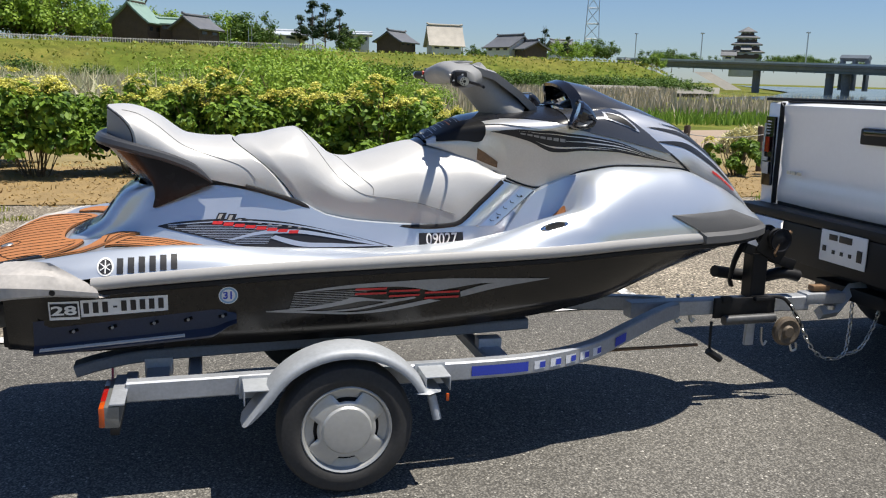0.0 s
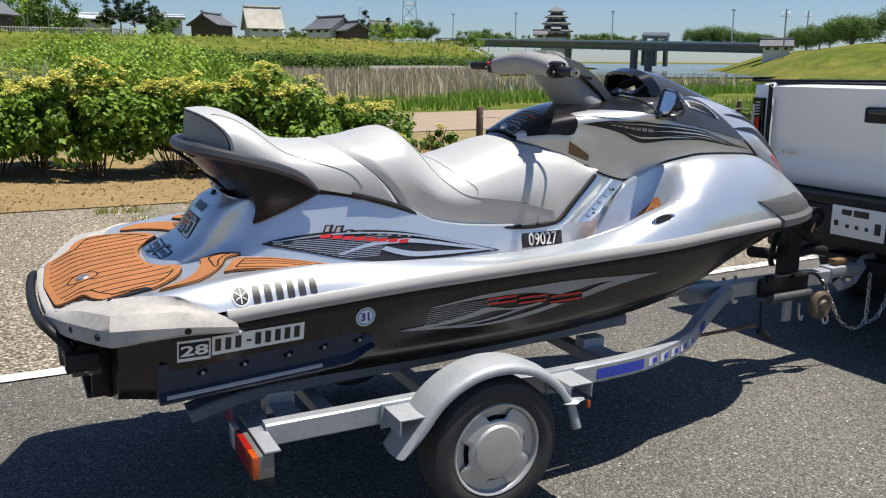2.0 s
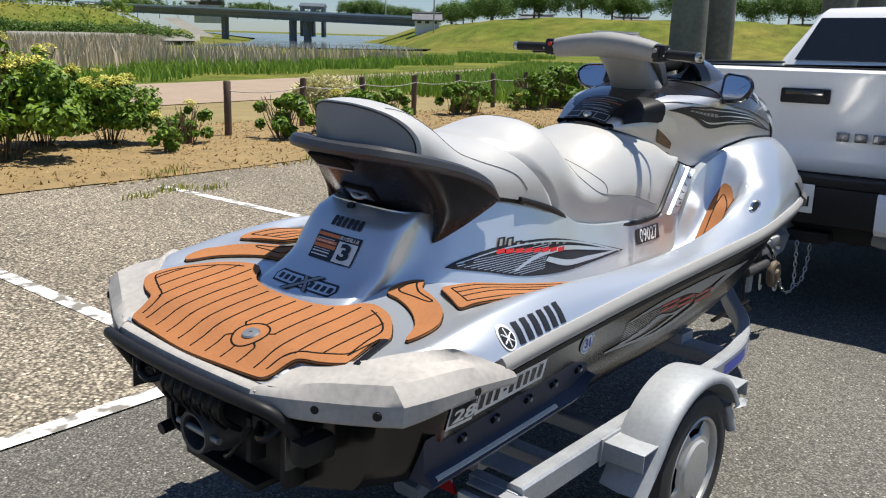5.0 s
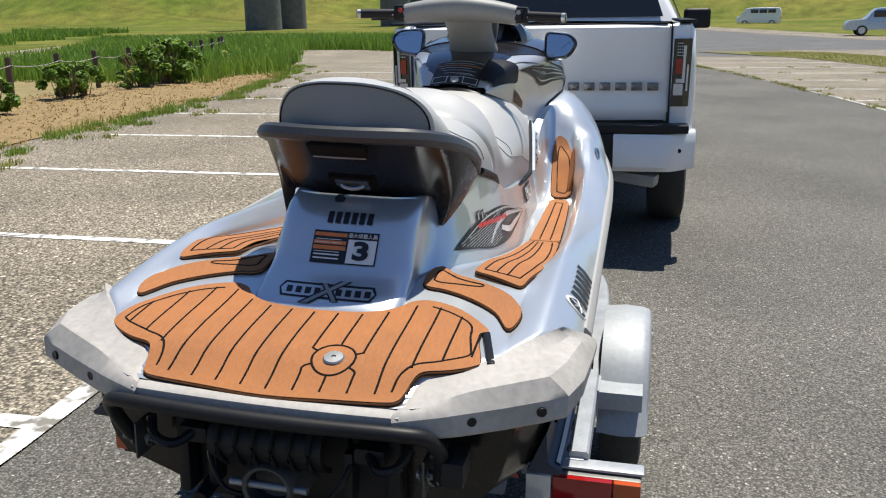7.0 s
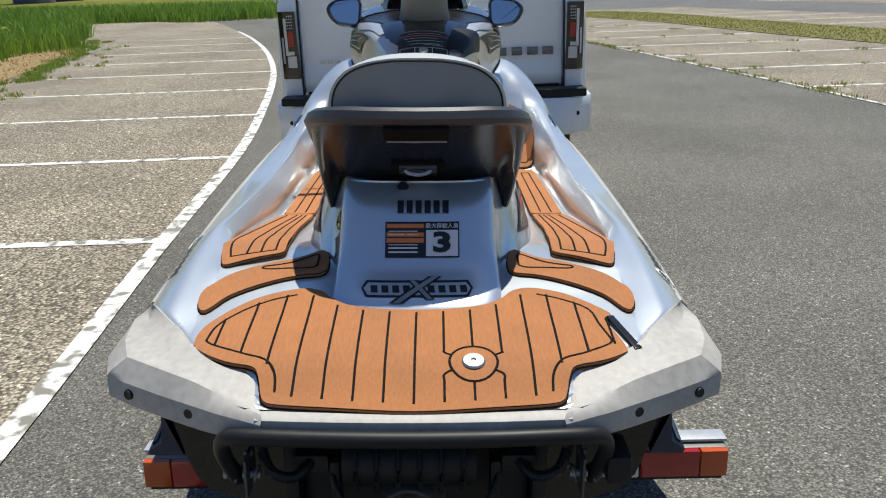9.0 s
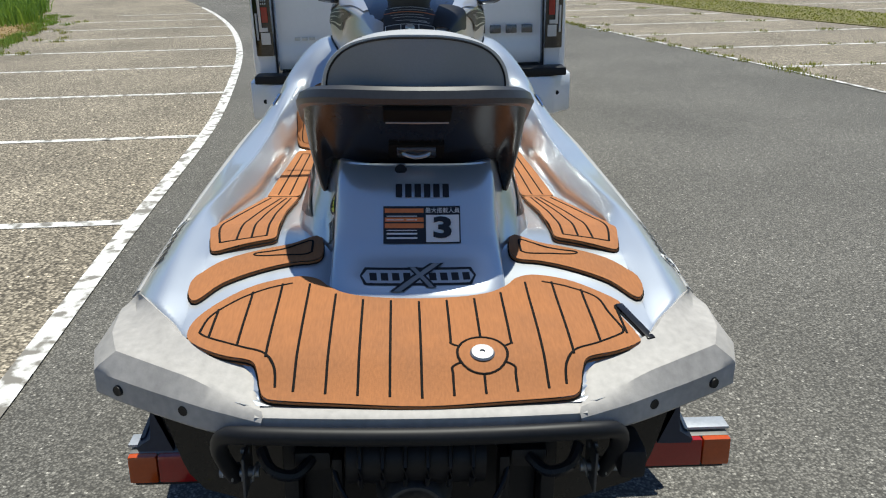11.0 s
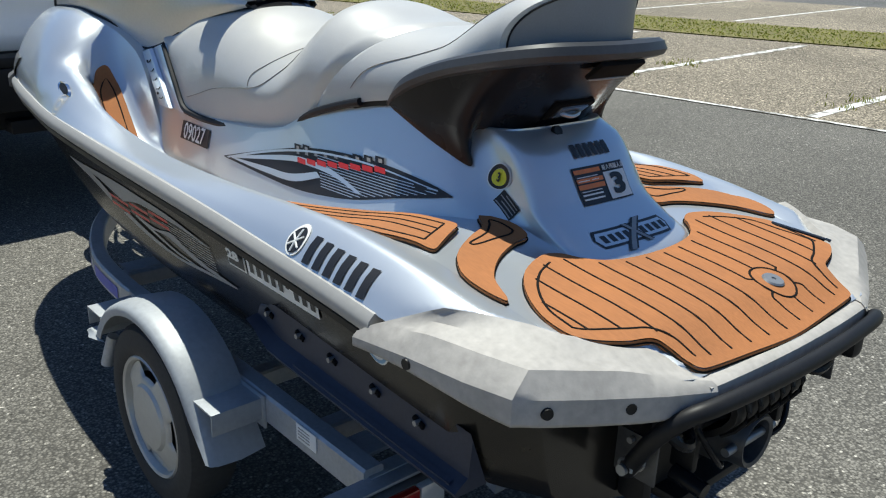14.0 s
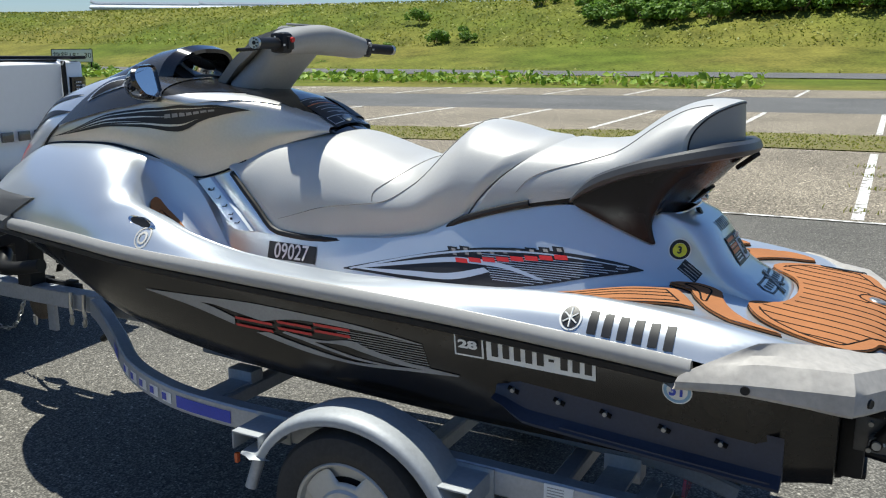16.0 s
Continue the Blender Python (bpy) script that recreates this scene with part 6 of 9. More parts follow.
def beam(path, w, h, name, material=GALV, label="", parent=None):
    """A rectangular tube along a path."""
    P = [Vector(p) for p in path]
    rings = []
    for i, p in enumerate(P):
        t = (P[min(i + 1, len(P) - 1)] - P[max(i - 1, 0)]).normalized()
        s = t.cross(Vector((0, 0, 1))).normalized()
        u = s.cross(t)
        b = 0.006
        q = [(-w / 2 + b, -h / 2), (w / 2 - b, -h / 2), (w / 2, -h / 2 + b), (w / 2, h / 2 - b), (w / 2 - b, h / 2), (-w / 2 + b, h / 2), (-w / 2, h / 2 - b), (-w / 2, -h / 2 + b)]
        rings.append([p + s * a + u * c for a, c in q])
    return part(name, sheet(rings, True, True), material, parent or trailer, label, angle=30)


for sgn in (-1, 1):
    path = [(0.52, sgn * 0.565, 0.405), (1.2, sgn * 0.565, 0.41)] + [tuple(p) for p in spline([(1.75, sgn * 0.565, 0.41), (2.05, sgn * 0.535, 0.408), (2.35, sgn * 0.43, 0.41), (2.60, sgn * 0.27, 0.425), (2.85, sgn * 0.12, 0.45), (2.98, sgn * 0.05, 0.455)], 6)]
    beam(path, 0.05, 0.075, "side_rail", GALV, "galvanised side rail curving in to the drawbar")
beam([(2.75, 0, 0.455), (3.75, 0, 0.455)], 0.075, 0.075, "drawbar", GALV, "galvanised drawbar")
for x in (0.75, 1.9):
    beam([(x, -0.55, 0.40), (x, 0.55, 0.40)], 0.05, 0.05, "cross_member")
beam([(1.277, -0.66, 0.27), (1.277, 0.66, 0.27)], 0.055, 0.055, "axle", GALV, "axle beam")
for sgn in (-1, 1):
    path = spline([(0.33, sgn * 0.36, 0.425), (0.45, sgn * 0.36, 0.455), (0.65, sgn * 0.355, 0.475), (1.4, sgn * 0.335, 0.495), (2.10, sgn * 0.315, 0.515)], 8)
    beam(path, 0.085, 0.045, "bunk", CARPET, "dark rubber-faced hull bunk")
    for x, y in ((0.62, 0.355), (1.93, 0.325)):
        z = 0.46
        bm = box(bmesh.new(), (x, sgn * (y + 0.02), 0.43), (0.10, 0.06, 0.07), 0.004)
        box(bm, (x, sgn * (y + 0.10), 0.425), (0.08, 0.17, 0.01), 0.002)
        part("bunk_bracket", bm, GALV, trailer, "galvanised bunk bracket")
    # fender
    fr = []
    for j, a in enumerate(steps(-18, 205, 30)):
        ar = radians(a)
        r = 0.305
        x, z = 1.275 + r * math.cos(ar) * 1.06, 0.262 + r * math.sin(ar) * 0.96 + 0.012
        if a > 150:
            k = (a - 150) / 55
            x, z = 1.275 + r * math.cos(radians(150)) * 1.06 - 0.085 * k, 0.262 + r * math.sin(radians(150)) * 0.96 + 0.012 - 0.115 * k
        if a < 25:
            k = (25 - a) / 43
            x, z = 1.275 + r * math.cos(radians(25)) * 1.06 + 0.055 * k, 0.262 + r * math.sin(radians(25)) * 0.96 + 0.012 - 0.004 * k
        nx, nz = math.cos(ar), math.sin(ar)
        fr.append([(x - 0.03 * nx, sgn * 0.738, z - 0.03 * nz), (x - 0.012 * nx, sgn * 0.742, z - 0.012 * nz), (x - 0.002 * nx, sgn * 0.734, z - 0.002 * nz), (x + 0.004 * nx, sgn * 0.715, z + 0.004 * nz), (x + 0.008 * nx, sgn * 0.66, z + 0.008 * nz), (x, sgn * 0.592, z)])
    part("fender", thicken(sheet(fr), 0.004), FENDER, trailer, "scuffed galvanised wheel fender", angle=60)
    for x, z in ((0.962, 0.432), (1.614, 0.442)):
        bm = box(bmesh.new(), (x, sgn * 0.655, z), (0.096, 0.135, 0.005), 0.001)
        box(bm, (x - 0.046, sgn * 0.655, z - 0.026), (0.005, 0.135, 0.052), 0.001)
        box(bm, (x + 0.046, sgn * 0.655, z - 0.026), (0.005, 0.135, 0.052), 0.001)
        box(bm, (x, sgn * 0.593, z - 0.030), (0.12, 0.006, 0.085), 0.001)
        part("fender_bracket", bm, FENDER, trailer, "open channel bracket of the fender")
    # wheel
    wm = Matrix.Translation((1.277, sgn * 0.660, 0.262)) @ pose(0, 0, 0, -sgn * 90, 0, 0)
    w = part("wheel", lathe(bmesh.new(), [(0.165, -0.06), (0.20, -0.066), (0.235, -0.062), (0.247, -0.045), (0.25, 0.0), (0.247, 0.045), (0.235, 0.062), (0.20, 0.07), (0.172, 0.066), (0.160, 0.055), (0.15, 0.02), (0.0, 0.02)], wm, 64), TYRE, trailer, "worn black trailer tyre")
    part("rim", lathe(bmesh.new(), [(0.168, 0.060), (0.163, 0.066), (0.156, 0.062), (0.150, 0.045), (0.12, 0.04)], wm, 56), HUBCAP, w, "painted steel rim")
    bm = bmesh.new()
    n = 120
    rings = []
    for r0, hgt in ((0.0, 0.072), (0.06, 0.073), (0.085, 0.070), (0.092, 0.062), (0.10, 0.062), (0.125, 0.058), (0.150, 0.052)):
        ring = []
        for j in range(n):
            a = 2 * math.pi * j / n
            cut = smooth(-0.15, 0.55, math.cos(4 * a)) if r0 > 0.11 else 0
            rr = r0 - (0.042 if r0 > 0.14 else 0.019) * cut
            ring.append(wm @ Vector((rr * math.cos(a), rr * math.sin(a), hgt)))
        rings.append(ring)
    part("wheel_disc", lathe(bmesh.new(), [(0.0, 0.034), (0.152, 0.034), (0.154, 0.03)], wm, 40), BLACK, w, "dark wheel centre")
    sheet(rings, True, False, bm)
    part("hubcap", bm, HUBCAP, w, "silver four-lobed hubcap")
    # tail lamp
    bm = box(bmesh.new(), (0.482, sgn * 0.582, 0.372), (0.05, 0.285, 0.076), 0.006)
    lampb = part("tail_lamp", bm, LAMPGREY, trailer, "trailer tail lamp in a grey housing")
    part("lamp_flap", box(bmesh.new(), (0.490, sgn * 0.582, 0.322), (0.03, 0.285, 0.028), 0.004), BLACK, lampb, "black flap below the lamp")
    for y0, y1, mm in ((0.438, 0.505, CLEARLENS), (0.505, 0.655, REDLENS), (0.655, 0.725, AMBERLENS)):
        bm = box(bmesh.new(), (0.452, sgn * (y0 + y1) / 2, 0.372), (0.024, y1 - y0 - 0.002, 0.072), 0.006)
        part("lens", bm, mm, lampb, "moulded lamp lens")
    bm = box(bmesh.new(), (0.500, sgn * 0.585, 0.418), (0.05, 0.29, 0.008), 0.003)
    part("lamp_shelf", bm, GALV, trailer)
    part("lamp_bracket", box(bmesh.new(), (0.53, sgn * 0.50, 0.395), (0.04, 0.16, 0.06), 0.004), GALV, trailer, "galvanised lamp bracket")
    bm = bmesh.new()
    ang = [(0.462, sgn * 0.375 + 0.055 * math.cos(a), 0.415 + 0.06 * math.sin(a)) for a in (math.pi / 2, math.pi / 2 + 2.094, math.pi / 2 + 4.189)]
    bm.faces.new([bm.verts.new(p) for p in ang])
    part("reflector", thicken(bm, 0.008), REDLENS, trailer, "triangular red reflector")
    # side marker, mudguard stay
    bm = box(bmesh.new(), (1.652, sgn * 0.716, 0.362), (0.012, 0.014, 0.03), 0.003)
    part("side_marker", bm, AMBERLENS, trailer, "amber side marker")
    bm = tube(bmesh.new(), [(1.60, sgn * 0.68, 0.36), (1.62, sgn * 0.70, 0.27)], 0.018, 10)
    part("stay", bm, GALV, trailer)

# winch post, winch, jockey wheel bracket, coupling, chains
beam([(3.44, 0, 0.49), (3.435, 0, 0.72)], 0.085, 0.085, "winch_post", BLACK, "black square winch post")
bm = box(bmesh.new(), (0, 0, 0), (0.31, 0.06, 0.05), 0.005, Matrix.Translation((3.50, 0, 0.70)) @ pose(0, 0, 0, 0, 18, 0))
part("winch_arm", bm, BLACK, trailer, "black winch arm")
wm = Matrix.Translation((3.49, -0.03, 0.80)) @ pose(0, 0, 0, 90, 0, 0) @ Matrix.Diagonal((0.78, 0.78, 1, 1))
part("winch_drum", lathe(bmesh.new(), [(0.0, 0.05), (0.065, 0.05), (0.07, 0.04), (0.03, 0.035), (0.03, -0.045), (0.07, -0.05), (0.065, -0.06), (0.0, -0.06)], wm, 28), BLACK, trailer, "black winch drum")
bm = tube(bmesh.new(), [(3.49, -0.10, 0.80), (3.46, -0.105, 0.735), (3.47, -0.105, 0.72)], 0.008, 8)
tube(bm, [(3.55, -0.03, 0.79), (3.60, -0.03, 0.825)], 0.010, 8)
part("winch_handle", bm, RUST, trailer, "orange-rusted winch handle")
bm = tube(bmesh.new(), spline([(3.36, -0.02, 0.80), (3.30, -0.03, 0.70), (3.28, -0.03, 0.60), (3.29, -0.03, 0.56)], 6), 0.02, 8, 0.4)
part("winch_strap", bm, BLACK, trailer, "black winch strap")
bm = tube(bmesh.new(), spline([(3.26, 0.08, 0.61), (3.40, 0.10, 0.585), (3.52, 0.07, 0.575), (3.60, 0.0, 0.61), (3.68, -0.02, 0.595)], 6), 0.03, 10)
part("bow_roller", bm, BLACK, trailer, "black rubber bow stop")
bm = box(bmesh.new(), (3.36, -0.055, 0.455), (0.34, 0.02, 0.10), 0.004)
box(bm, (3.25, -0.06, 0.50), (0.05, 0.03, 0.03), 0.004)
box(bm, (3.45, -0.06, 0.50), (0.10, 0.06, 0.02), 0.004)
part("clamp_plate", bm, BLACK, trailer, "black clamp plate")
part("jack_tube", cyl(bmesh.new(), (3.22, -0.10, 0.405), (3.50, -0.105, 0.41), 0.024, 14), STEELDARK, trailer, "grey jockey wheel tube folded flat")
wm = Matrix.Translation((3.56, -0.13, 0.345)) @ pose(0, 0, 0, 90, 0, 0) @ Matrix.Diagonal((0.85, 0.85, 1, 1))
part("jockey_wheel", lathe(bmesh.new(), [(0.0, 0.03), (0.03, 0.03), (0.04, 0.015), (0.07, 0.02), (0.085, 0.012), (0.088, 0.0), (0.085, -0.012), (0.07, -0.02), (0.0, -0.02)], wm, 30), DULLRUST, trailer, "dull rusted jockey wheel")
bm = tube(bmesh.new(), [(3.14, -0.12, 0.41), (3.13, -0.14, 0.28)], 0.007, 8)
tube(bm, [(3.12, -0.14, 0.27), (3.19, -0.15, 0.225)], 0.017, 8)
part("jack_crank", bm, BLACK, trailer, "crank with black grip")
bm = box(bmesh.new(), (3.85, 0, 0.475), (0.24, 0.09, 0.06), 0.015)
part("coupling", bm, GALV, trailer, "galvanised coupling head")
bm = box(bmesh.new(), (3.83, 0, 0.525), (0.10, 0.05, 0.03), 0.008, None)
part("coupling_lever", bm, RUST, trailer, "rusty coupling lever")
bm = tube(bmesh.new(), [(2.55, -0.22, 0.33), (3.02, -0.20, 0.325)], 0.012, 8, 0.6)
part("support_arm", bm, RUST, trailer, "dark flat bar under the frame")


def chain(path, pitch=0.026, r=0.0040):
    P = spline(path, 12)
    bm_, acc, j = bmesh.new(), 0.0, 0
    for a, b in zip(P, P[1:]):
        acc += (b - a).length
        if acc > pitch:
            acc = 0.0
            t = (b - a).normalized()
            s = t.cross(Vector((0, 1, 0.2))).normalized()
            q = s if j % 2 else t.cross(s)
            tube(bm_, [a + t * 0.018 * math.cos(k) + q * 0.009 * math.sin(k) for k in [2 * math.pi * i / 8 for i in range(8)]], r, 5, 1, True)
            j += 1
    return bm_


part("chain", chain([(3.60, -0.09, 0.47), (3.66, -0.11, 0.36), (3.74, -0.12, 0.235), (3.83, -0.13, 0.185), (3.92, -0.13, 0.205), (3.945, -0.12, 0.32), (3.95, -0.11, 0.47)]), STEEL, trailer, "steel safety chain")
part("chain", chain([(3.92, -0.14, 0.205), (4.0, -0.15, 0.24), (4.06, -0.15, 0.35), (4.10, -0.14, 0.46)]), STEEL, trailer, "steel safety chain")
part("cable", tube(bmesh.new(), spline([(3.46, -0.05, 0.50), (3.56, -0.07, 0.50), (3.62, -0.09, 0.44), (3.66, -0.11, 0.36)], 6), 0.009, 8), BLACK, trailer, "black breakaway cable")
part("chain_hook", tube(bmesh.new(), spline([(3.44, -0.10, 0.36), (3.445, -0.10, 0.30), (3.46, -0.10, 0.27), (3.475, -0.10, 0.29)], 5), 0.006, 8), STEEL, trailer, "steel hook")

# maker's plate on the port rail, hooks and shackles by the drawbar
bm = box(bmesh.new(), (0.727, 0.5925, 0.42), (0.078, 0.003, 0.042), 0.001)
mpz = part("maker_plate", bm, WHITE, trailer, "small white maker's plate with grey lines")
for j in range(4):
    part("plate_line", box(bmesh.new(), (0.735, 0.5945, 0.432 - 0.008 * j), (0.045, 0.001, 0.002)), GREYINK, mpz)
for x in (3.05, 3.13):
    bm = tube(bmesh.new(), spline([(x, 0.05, 0.50), (x, 0.055, 0.44), (x, 0.055, 0.38), (x + 0.01, 0.05, 0.36), (x + 0.02, 0.045, 0.375)], 4), 0.009, 8)
    part("strap_hook", bm, STEEL, trailer, "dull steel strap hook")
bm = tube(bmesh.new(), spline([(3.60, -0.12, 0.35), (3.60, -0.12, 0.28), (3.61, -0.125, 0.24), (3.63, -0.13, 0.25), (3.625, -0.13, 0.28)], 5), 0.006, 8)
part("shackle", bm, STEEL, trailer, "steel snap shackle")
part("jack_leg", box(bmesh.new(), (3.40, -0.06, 0.34), (0.05, 0.02, 0.16), 0.004), GALV, trailer, "galvanised jack leg")
# winch side plate with spokes
for y in (-0.105, 0.005):
    bm = lathe(bmesh.new(), [(0.0, 0.004), (0.02, 0.006), (0.03, 0.002), (0.066, 0.002), (0.072, 0.006), (0.074, 0.0)], Matrix.Translation((3.49, y, 0.80)) @ pose(0, 0, 0, 90, 0, 0) @ Matrix.Diagonal((0.78, 0.78, 1, 1)), 28)
    part("winch_flange", bm, GRAB, trailer, "black winch flange")
bm = box(bmesh.new(), (0, 0, 0), (0.16, 0.012, 0.12), 0.01, Matrix.Translation((3.49, -0.05, 0.755)) @ pose(0, 0, 0, 0, 28, 0))
part("winch_bracket", bm, BLACK, trailer, "black winch bracket")

# maker's strip on the trailer's curved rails
for sgn in (-1, 1):
    rp = spline([(1.75, sgn * 0.565, 0.41), (2.05, sgn * 0.535, 0.408), (2.35, sgn * 0.43, 0.41), (2.60, sgn * 0.27, 0.425)], 12)

    def rail_film(i0, i1, z0, z1, out, material, label=""):
        cut = rp[i0:i1]
        rows = []
        for i, p in enumerate(cut):
            t = (cut[min(i + 1, len(cut) - 1)] - cut[max(i - 1, 0)]).normalized()
            s = t.cross(Vector((0, 0, 1))).normalized() * (1 if sgn < 0 else -1)
            rows.append([p + s * (0.025 + out) + Vector((0, 0, z0)), p + s * (0.025 + out) + Vector((0, 0, z1))])
        return part("maker_strip", sheet(rows), material, trailer, label)

    rail_film(2, 12, -0.022, 0.018, 0.002, BLUE, "blue maker's strip")
    rail_film(30, 35, -0.022, 0.018, 0.002, BLUE, "blue maker's strip")
    for k in range(5):
        rail_film(12 + 3 * k, 15 + 3 * k, -0.020, 0.016, 0.002, WHITE if sgn > 0 else mat("pale_film", (0.7, 0.72, 0.76), 0.5), "pale maker's strip")
        rail_film(12 + 3 * k + 1, 14 + 3 * k + 1, -0.014, 0.010, 0.0035, BLUE, "blue name bar")

# ---- pickup truck ----
truck = thing("pickup_truck", "white full-size pickup truck with closed tailgate, towing the trailer", "pickup truck", "", pose(0, -0.035, 0))
TX = 4.10


def truck_body():
    """Bed side from the tailgate forward with rounded shoulders."""
    rings = []
    for x, hw, zt, zl in ((TX + 0.0, 0.93, 1.455, 0.80), (TX + 0.02, 0.965, 1.465, 0.70), (TX + 0.12, 0.99, 1.47, 0.66), (TX + 0.5, 1.00, 1.47, 0.62), (TX + 2.0, 1.01, 1.47, 0.60), (TX + 2.15, 1.01, 1.47, 0.60)):
        half = [(hw - 0.10, zl), (hw - 0.01, zl + 0.05), (hw, 0.95), (hw - 0.004, 1.22), (hw - 0.02, zt - 0.05), (hw - 0.045, zt - 0.008), (hw - 0.12, zt)]
        rings.append([(x, y, z) for y, z in half])
    return rings


for sgn in (-1, 1):
    part("corner_post", box(bmesh.new(), (TX + 0.03, sgn * 0.885, 1.13), (0.06, 0.11, 0.66), 0.02), WHITEPAINT, truck, "white corner of the bed")
    part("bed_side", thicken(sheet([[(x, sgn * y, z) for x, y, z in r] for r in truck_body()]), 0.02), WHITEPAINT, truck, "white bed side panel", angle=50)
    bm = box(bmesh.new(), (TX + 1.05, sgn * 0.92, 1.478), (2.1, 0.10, 0.018), 0.006)
    part("bed_rail_cap", bm, BLACK, truck, "black bed rail cap")
    # lamp cluster
    def lampsheet(y0, y1, z0, z1, off):
        return sheet([[(TX - off + 0.02 + 0.05 * smooth(0.88, 0.98, y) ** 2, sgn * (y + 0.02 * (z - 1.15)), z) for y in steps(y0, y1, 8)] for z in steps(z0, z1, 6)])
    lm = part("tail_light", thicken(lampsheet(0.838, 0.935, 0.965, 1.375, 0.022), 0.02), GLOSSBLACK, truck, "dark tail light cluster")
    part("lens", thicken(lampsheet(0.855, 0.892, 1.165, 1.255, 0.05), 0.006), REDLENS, lm, "red lamp lens")
    part("lens", thicken(lampsheet(0.850, 0.905, 1.035, 1.105, 0.05), 0.006), CLEARLENS, lm, "clear reversing lens")
    part("lens", thicken(lampsheet(0.896, 0.912, 1.11, 1.335, 0.05), 0.006), CLEARLENS, lm, "light guide strip")
    part("lens", thicken(lampsheet(0.86, 0.912, 1.112, 1.135, 0.051), 0.006), CLEARLENS, lm, "light guide strip")
    part("lens", thicken(lampsheet(0.92, 0.930, 1.06, 1.22, 0.05), 0.006), CLEARLENS, lm, "light guide strip")
    for i in range(3):
        for j in range(5):
            part("reflector_dot", lathe(bmesh.new(), [(0.0, 0.002), (0.004, 0.001), (0.005, -0.001)], Matrix.Translation((TX - 0.030, sgn * (0.866 + 0.013 * i), 1.275 + 0.018 * j)) @ pose(0, 0, 0, 0, -90, 0), 8), CLEARLENS, lm)
    part("tailgate_gap", box(bmesh.new(), (TX + 0.015, sgn * 0.826, 1.16), (0.03, 0.008, 0.60)), BLACK, truck, "dark gap beside the tailgate")
    # wheels
    for x in (TX + 1.15, TX + 4.85):
        wm = Matrix.Translation((x, sgn * 0.86, 0.40)) @ pose(0, 0, 0, -sgn * 90, 0, 0)
        w = part("wheel", lathe(bmesh.new(), [(0.24, -0.13), (0.33, -0.135), (0.385, -0.12), (0.40, -0.08), (0.40, 0.08), (0.385, 0.12), (0.33, 0.135), (0.25, 0.12), (0.24, 0.06), (0.0, 0.05)], wm, 48), TYRE, truck, "black truck tyre")
        part("rim", lathe(bmesh.new(), [(0.25, 0.115), (0.23, 0.10), (0.20, 0.06), (0.07, 0.09), (0.0, 0.095)], wm, 40), STEEL, w, "alloy rim")
# tailgate
bm = bmesh.new()
prof = [(0.02, 0.865), (0.0, 0.88), (-0.006, 0.95), (0.004, 1.01), (0.012, 1.06), (0.002, 1.10), (0.0, 1.36), (-0.012, 1.40), (-0.014, 1.445), (0.01, 1.462), (0.06, 1.462)]
rings = [[(TX + 0.01 + dx + 0.02 * (abs(y) / 0.79) ** 4, y, z) for dx, z in prof] for y in steps(-0.815, 0.815, 16)]
part("tailgate", thicken(sheet(rings), 0.03), WHITEPAINT, truck, "white tailgate with a raised spoiler lip", angle=50)
bm = box(bmesh.new(), (TX + 0.06, 0, 1.466), (0.07, 1.60, 0.012), 0.004)
part("tailgate_cap", bm, BLACK, truck, "black tailgate top cap")
bm = box(bmesh.new(), (TX + 0.0, 0.0, 1.305), (0.03, 0.28, 0.085), 0.012)
h = part("tailgate_handle", bm, BLACK, truck, "black recessed tailgate handle")
box(bm := bmesh.new(), (TX - 0.018, 0.0, 1.325), (0.015, 0.22, 0.03), 0.006)
part("pull", bm, GLOSSBLACK, h)
BADGE = mat("dark_chrome", (0.16, 0.16, 0.17), 0.25, 0.9, 0.1)
# name badge and drive badge as plain bars
for j in range(6):
    box(bm := bmesh.new(), (TX + 0.0, -0.235 - j * 0.098, 1.085), (0.012, 0.068, 0.05), 0.004)
    part("badge_bar", bm, BADGE, truck, "dark grey badge bar")
for j in range(3):
    box(bm := bmesh.new(), (TX + 0.0, 0.69 - j * 0.045, 1.06), (0.008, 0.035, 0.02), 0.003)
    part("badge_bar", bm, STEEL, truck, "small bright badge bar")
# rear bumper
rings = []
for y in steps(-1.0, 1.0, 40):
    k = smooth(0.80, 1.0, abs(y))
    x = TX - 0.15 + 0.16 * k ** 1.5
    step = smooth(0.30, 0.38, abs(y))
    rings.append([(x + 0.12, y, 0.81), (x, y, 0.805), (x - 0.012, y, 0.79), (x - 0.008, y, 0.60), (x + 0.02, y, 0.57), (x + 0.12, y, 0.57)])
part("rear_bumper", sheet([r for r in rings if abs(r[0][1]) >= 0.50 and r[0][1] < 0]), WHITEPAINT, truck, "white rear bumper corner")
part("rear_bumper", sheet([r for r in rings if abs(r[0][1]) >= 0.50 and r[0][1] > 0]), WHITEPAINT, truck, "white rear bumper corner")
bm = box(bmesh.new(), (TX - 0.09, 0, 0.70), (0.12, 1.02, 0.22), 0.02)
part("bumper_centre", bm, BLACK, truck, "black plate recess of the bumper")
bm = box(bmesh.new(), (TX - 0.07, 0, 0.835), (0.16, 1.90, 0.05), 0.01)
part("bumper_step", bm, BLACK, truck, "black bumper step pad")
bm = box(bmesh.new(), (TX - 0.158, 0.0, 0.735), (0.008, 0.33, 0.165), 0.003)
pl = part("number_plate", bm, WHITE, truck, "white number plate with green-black characters as bars")
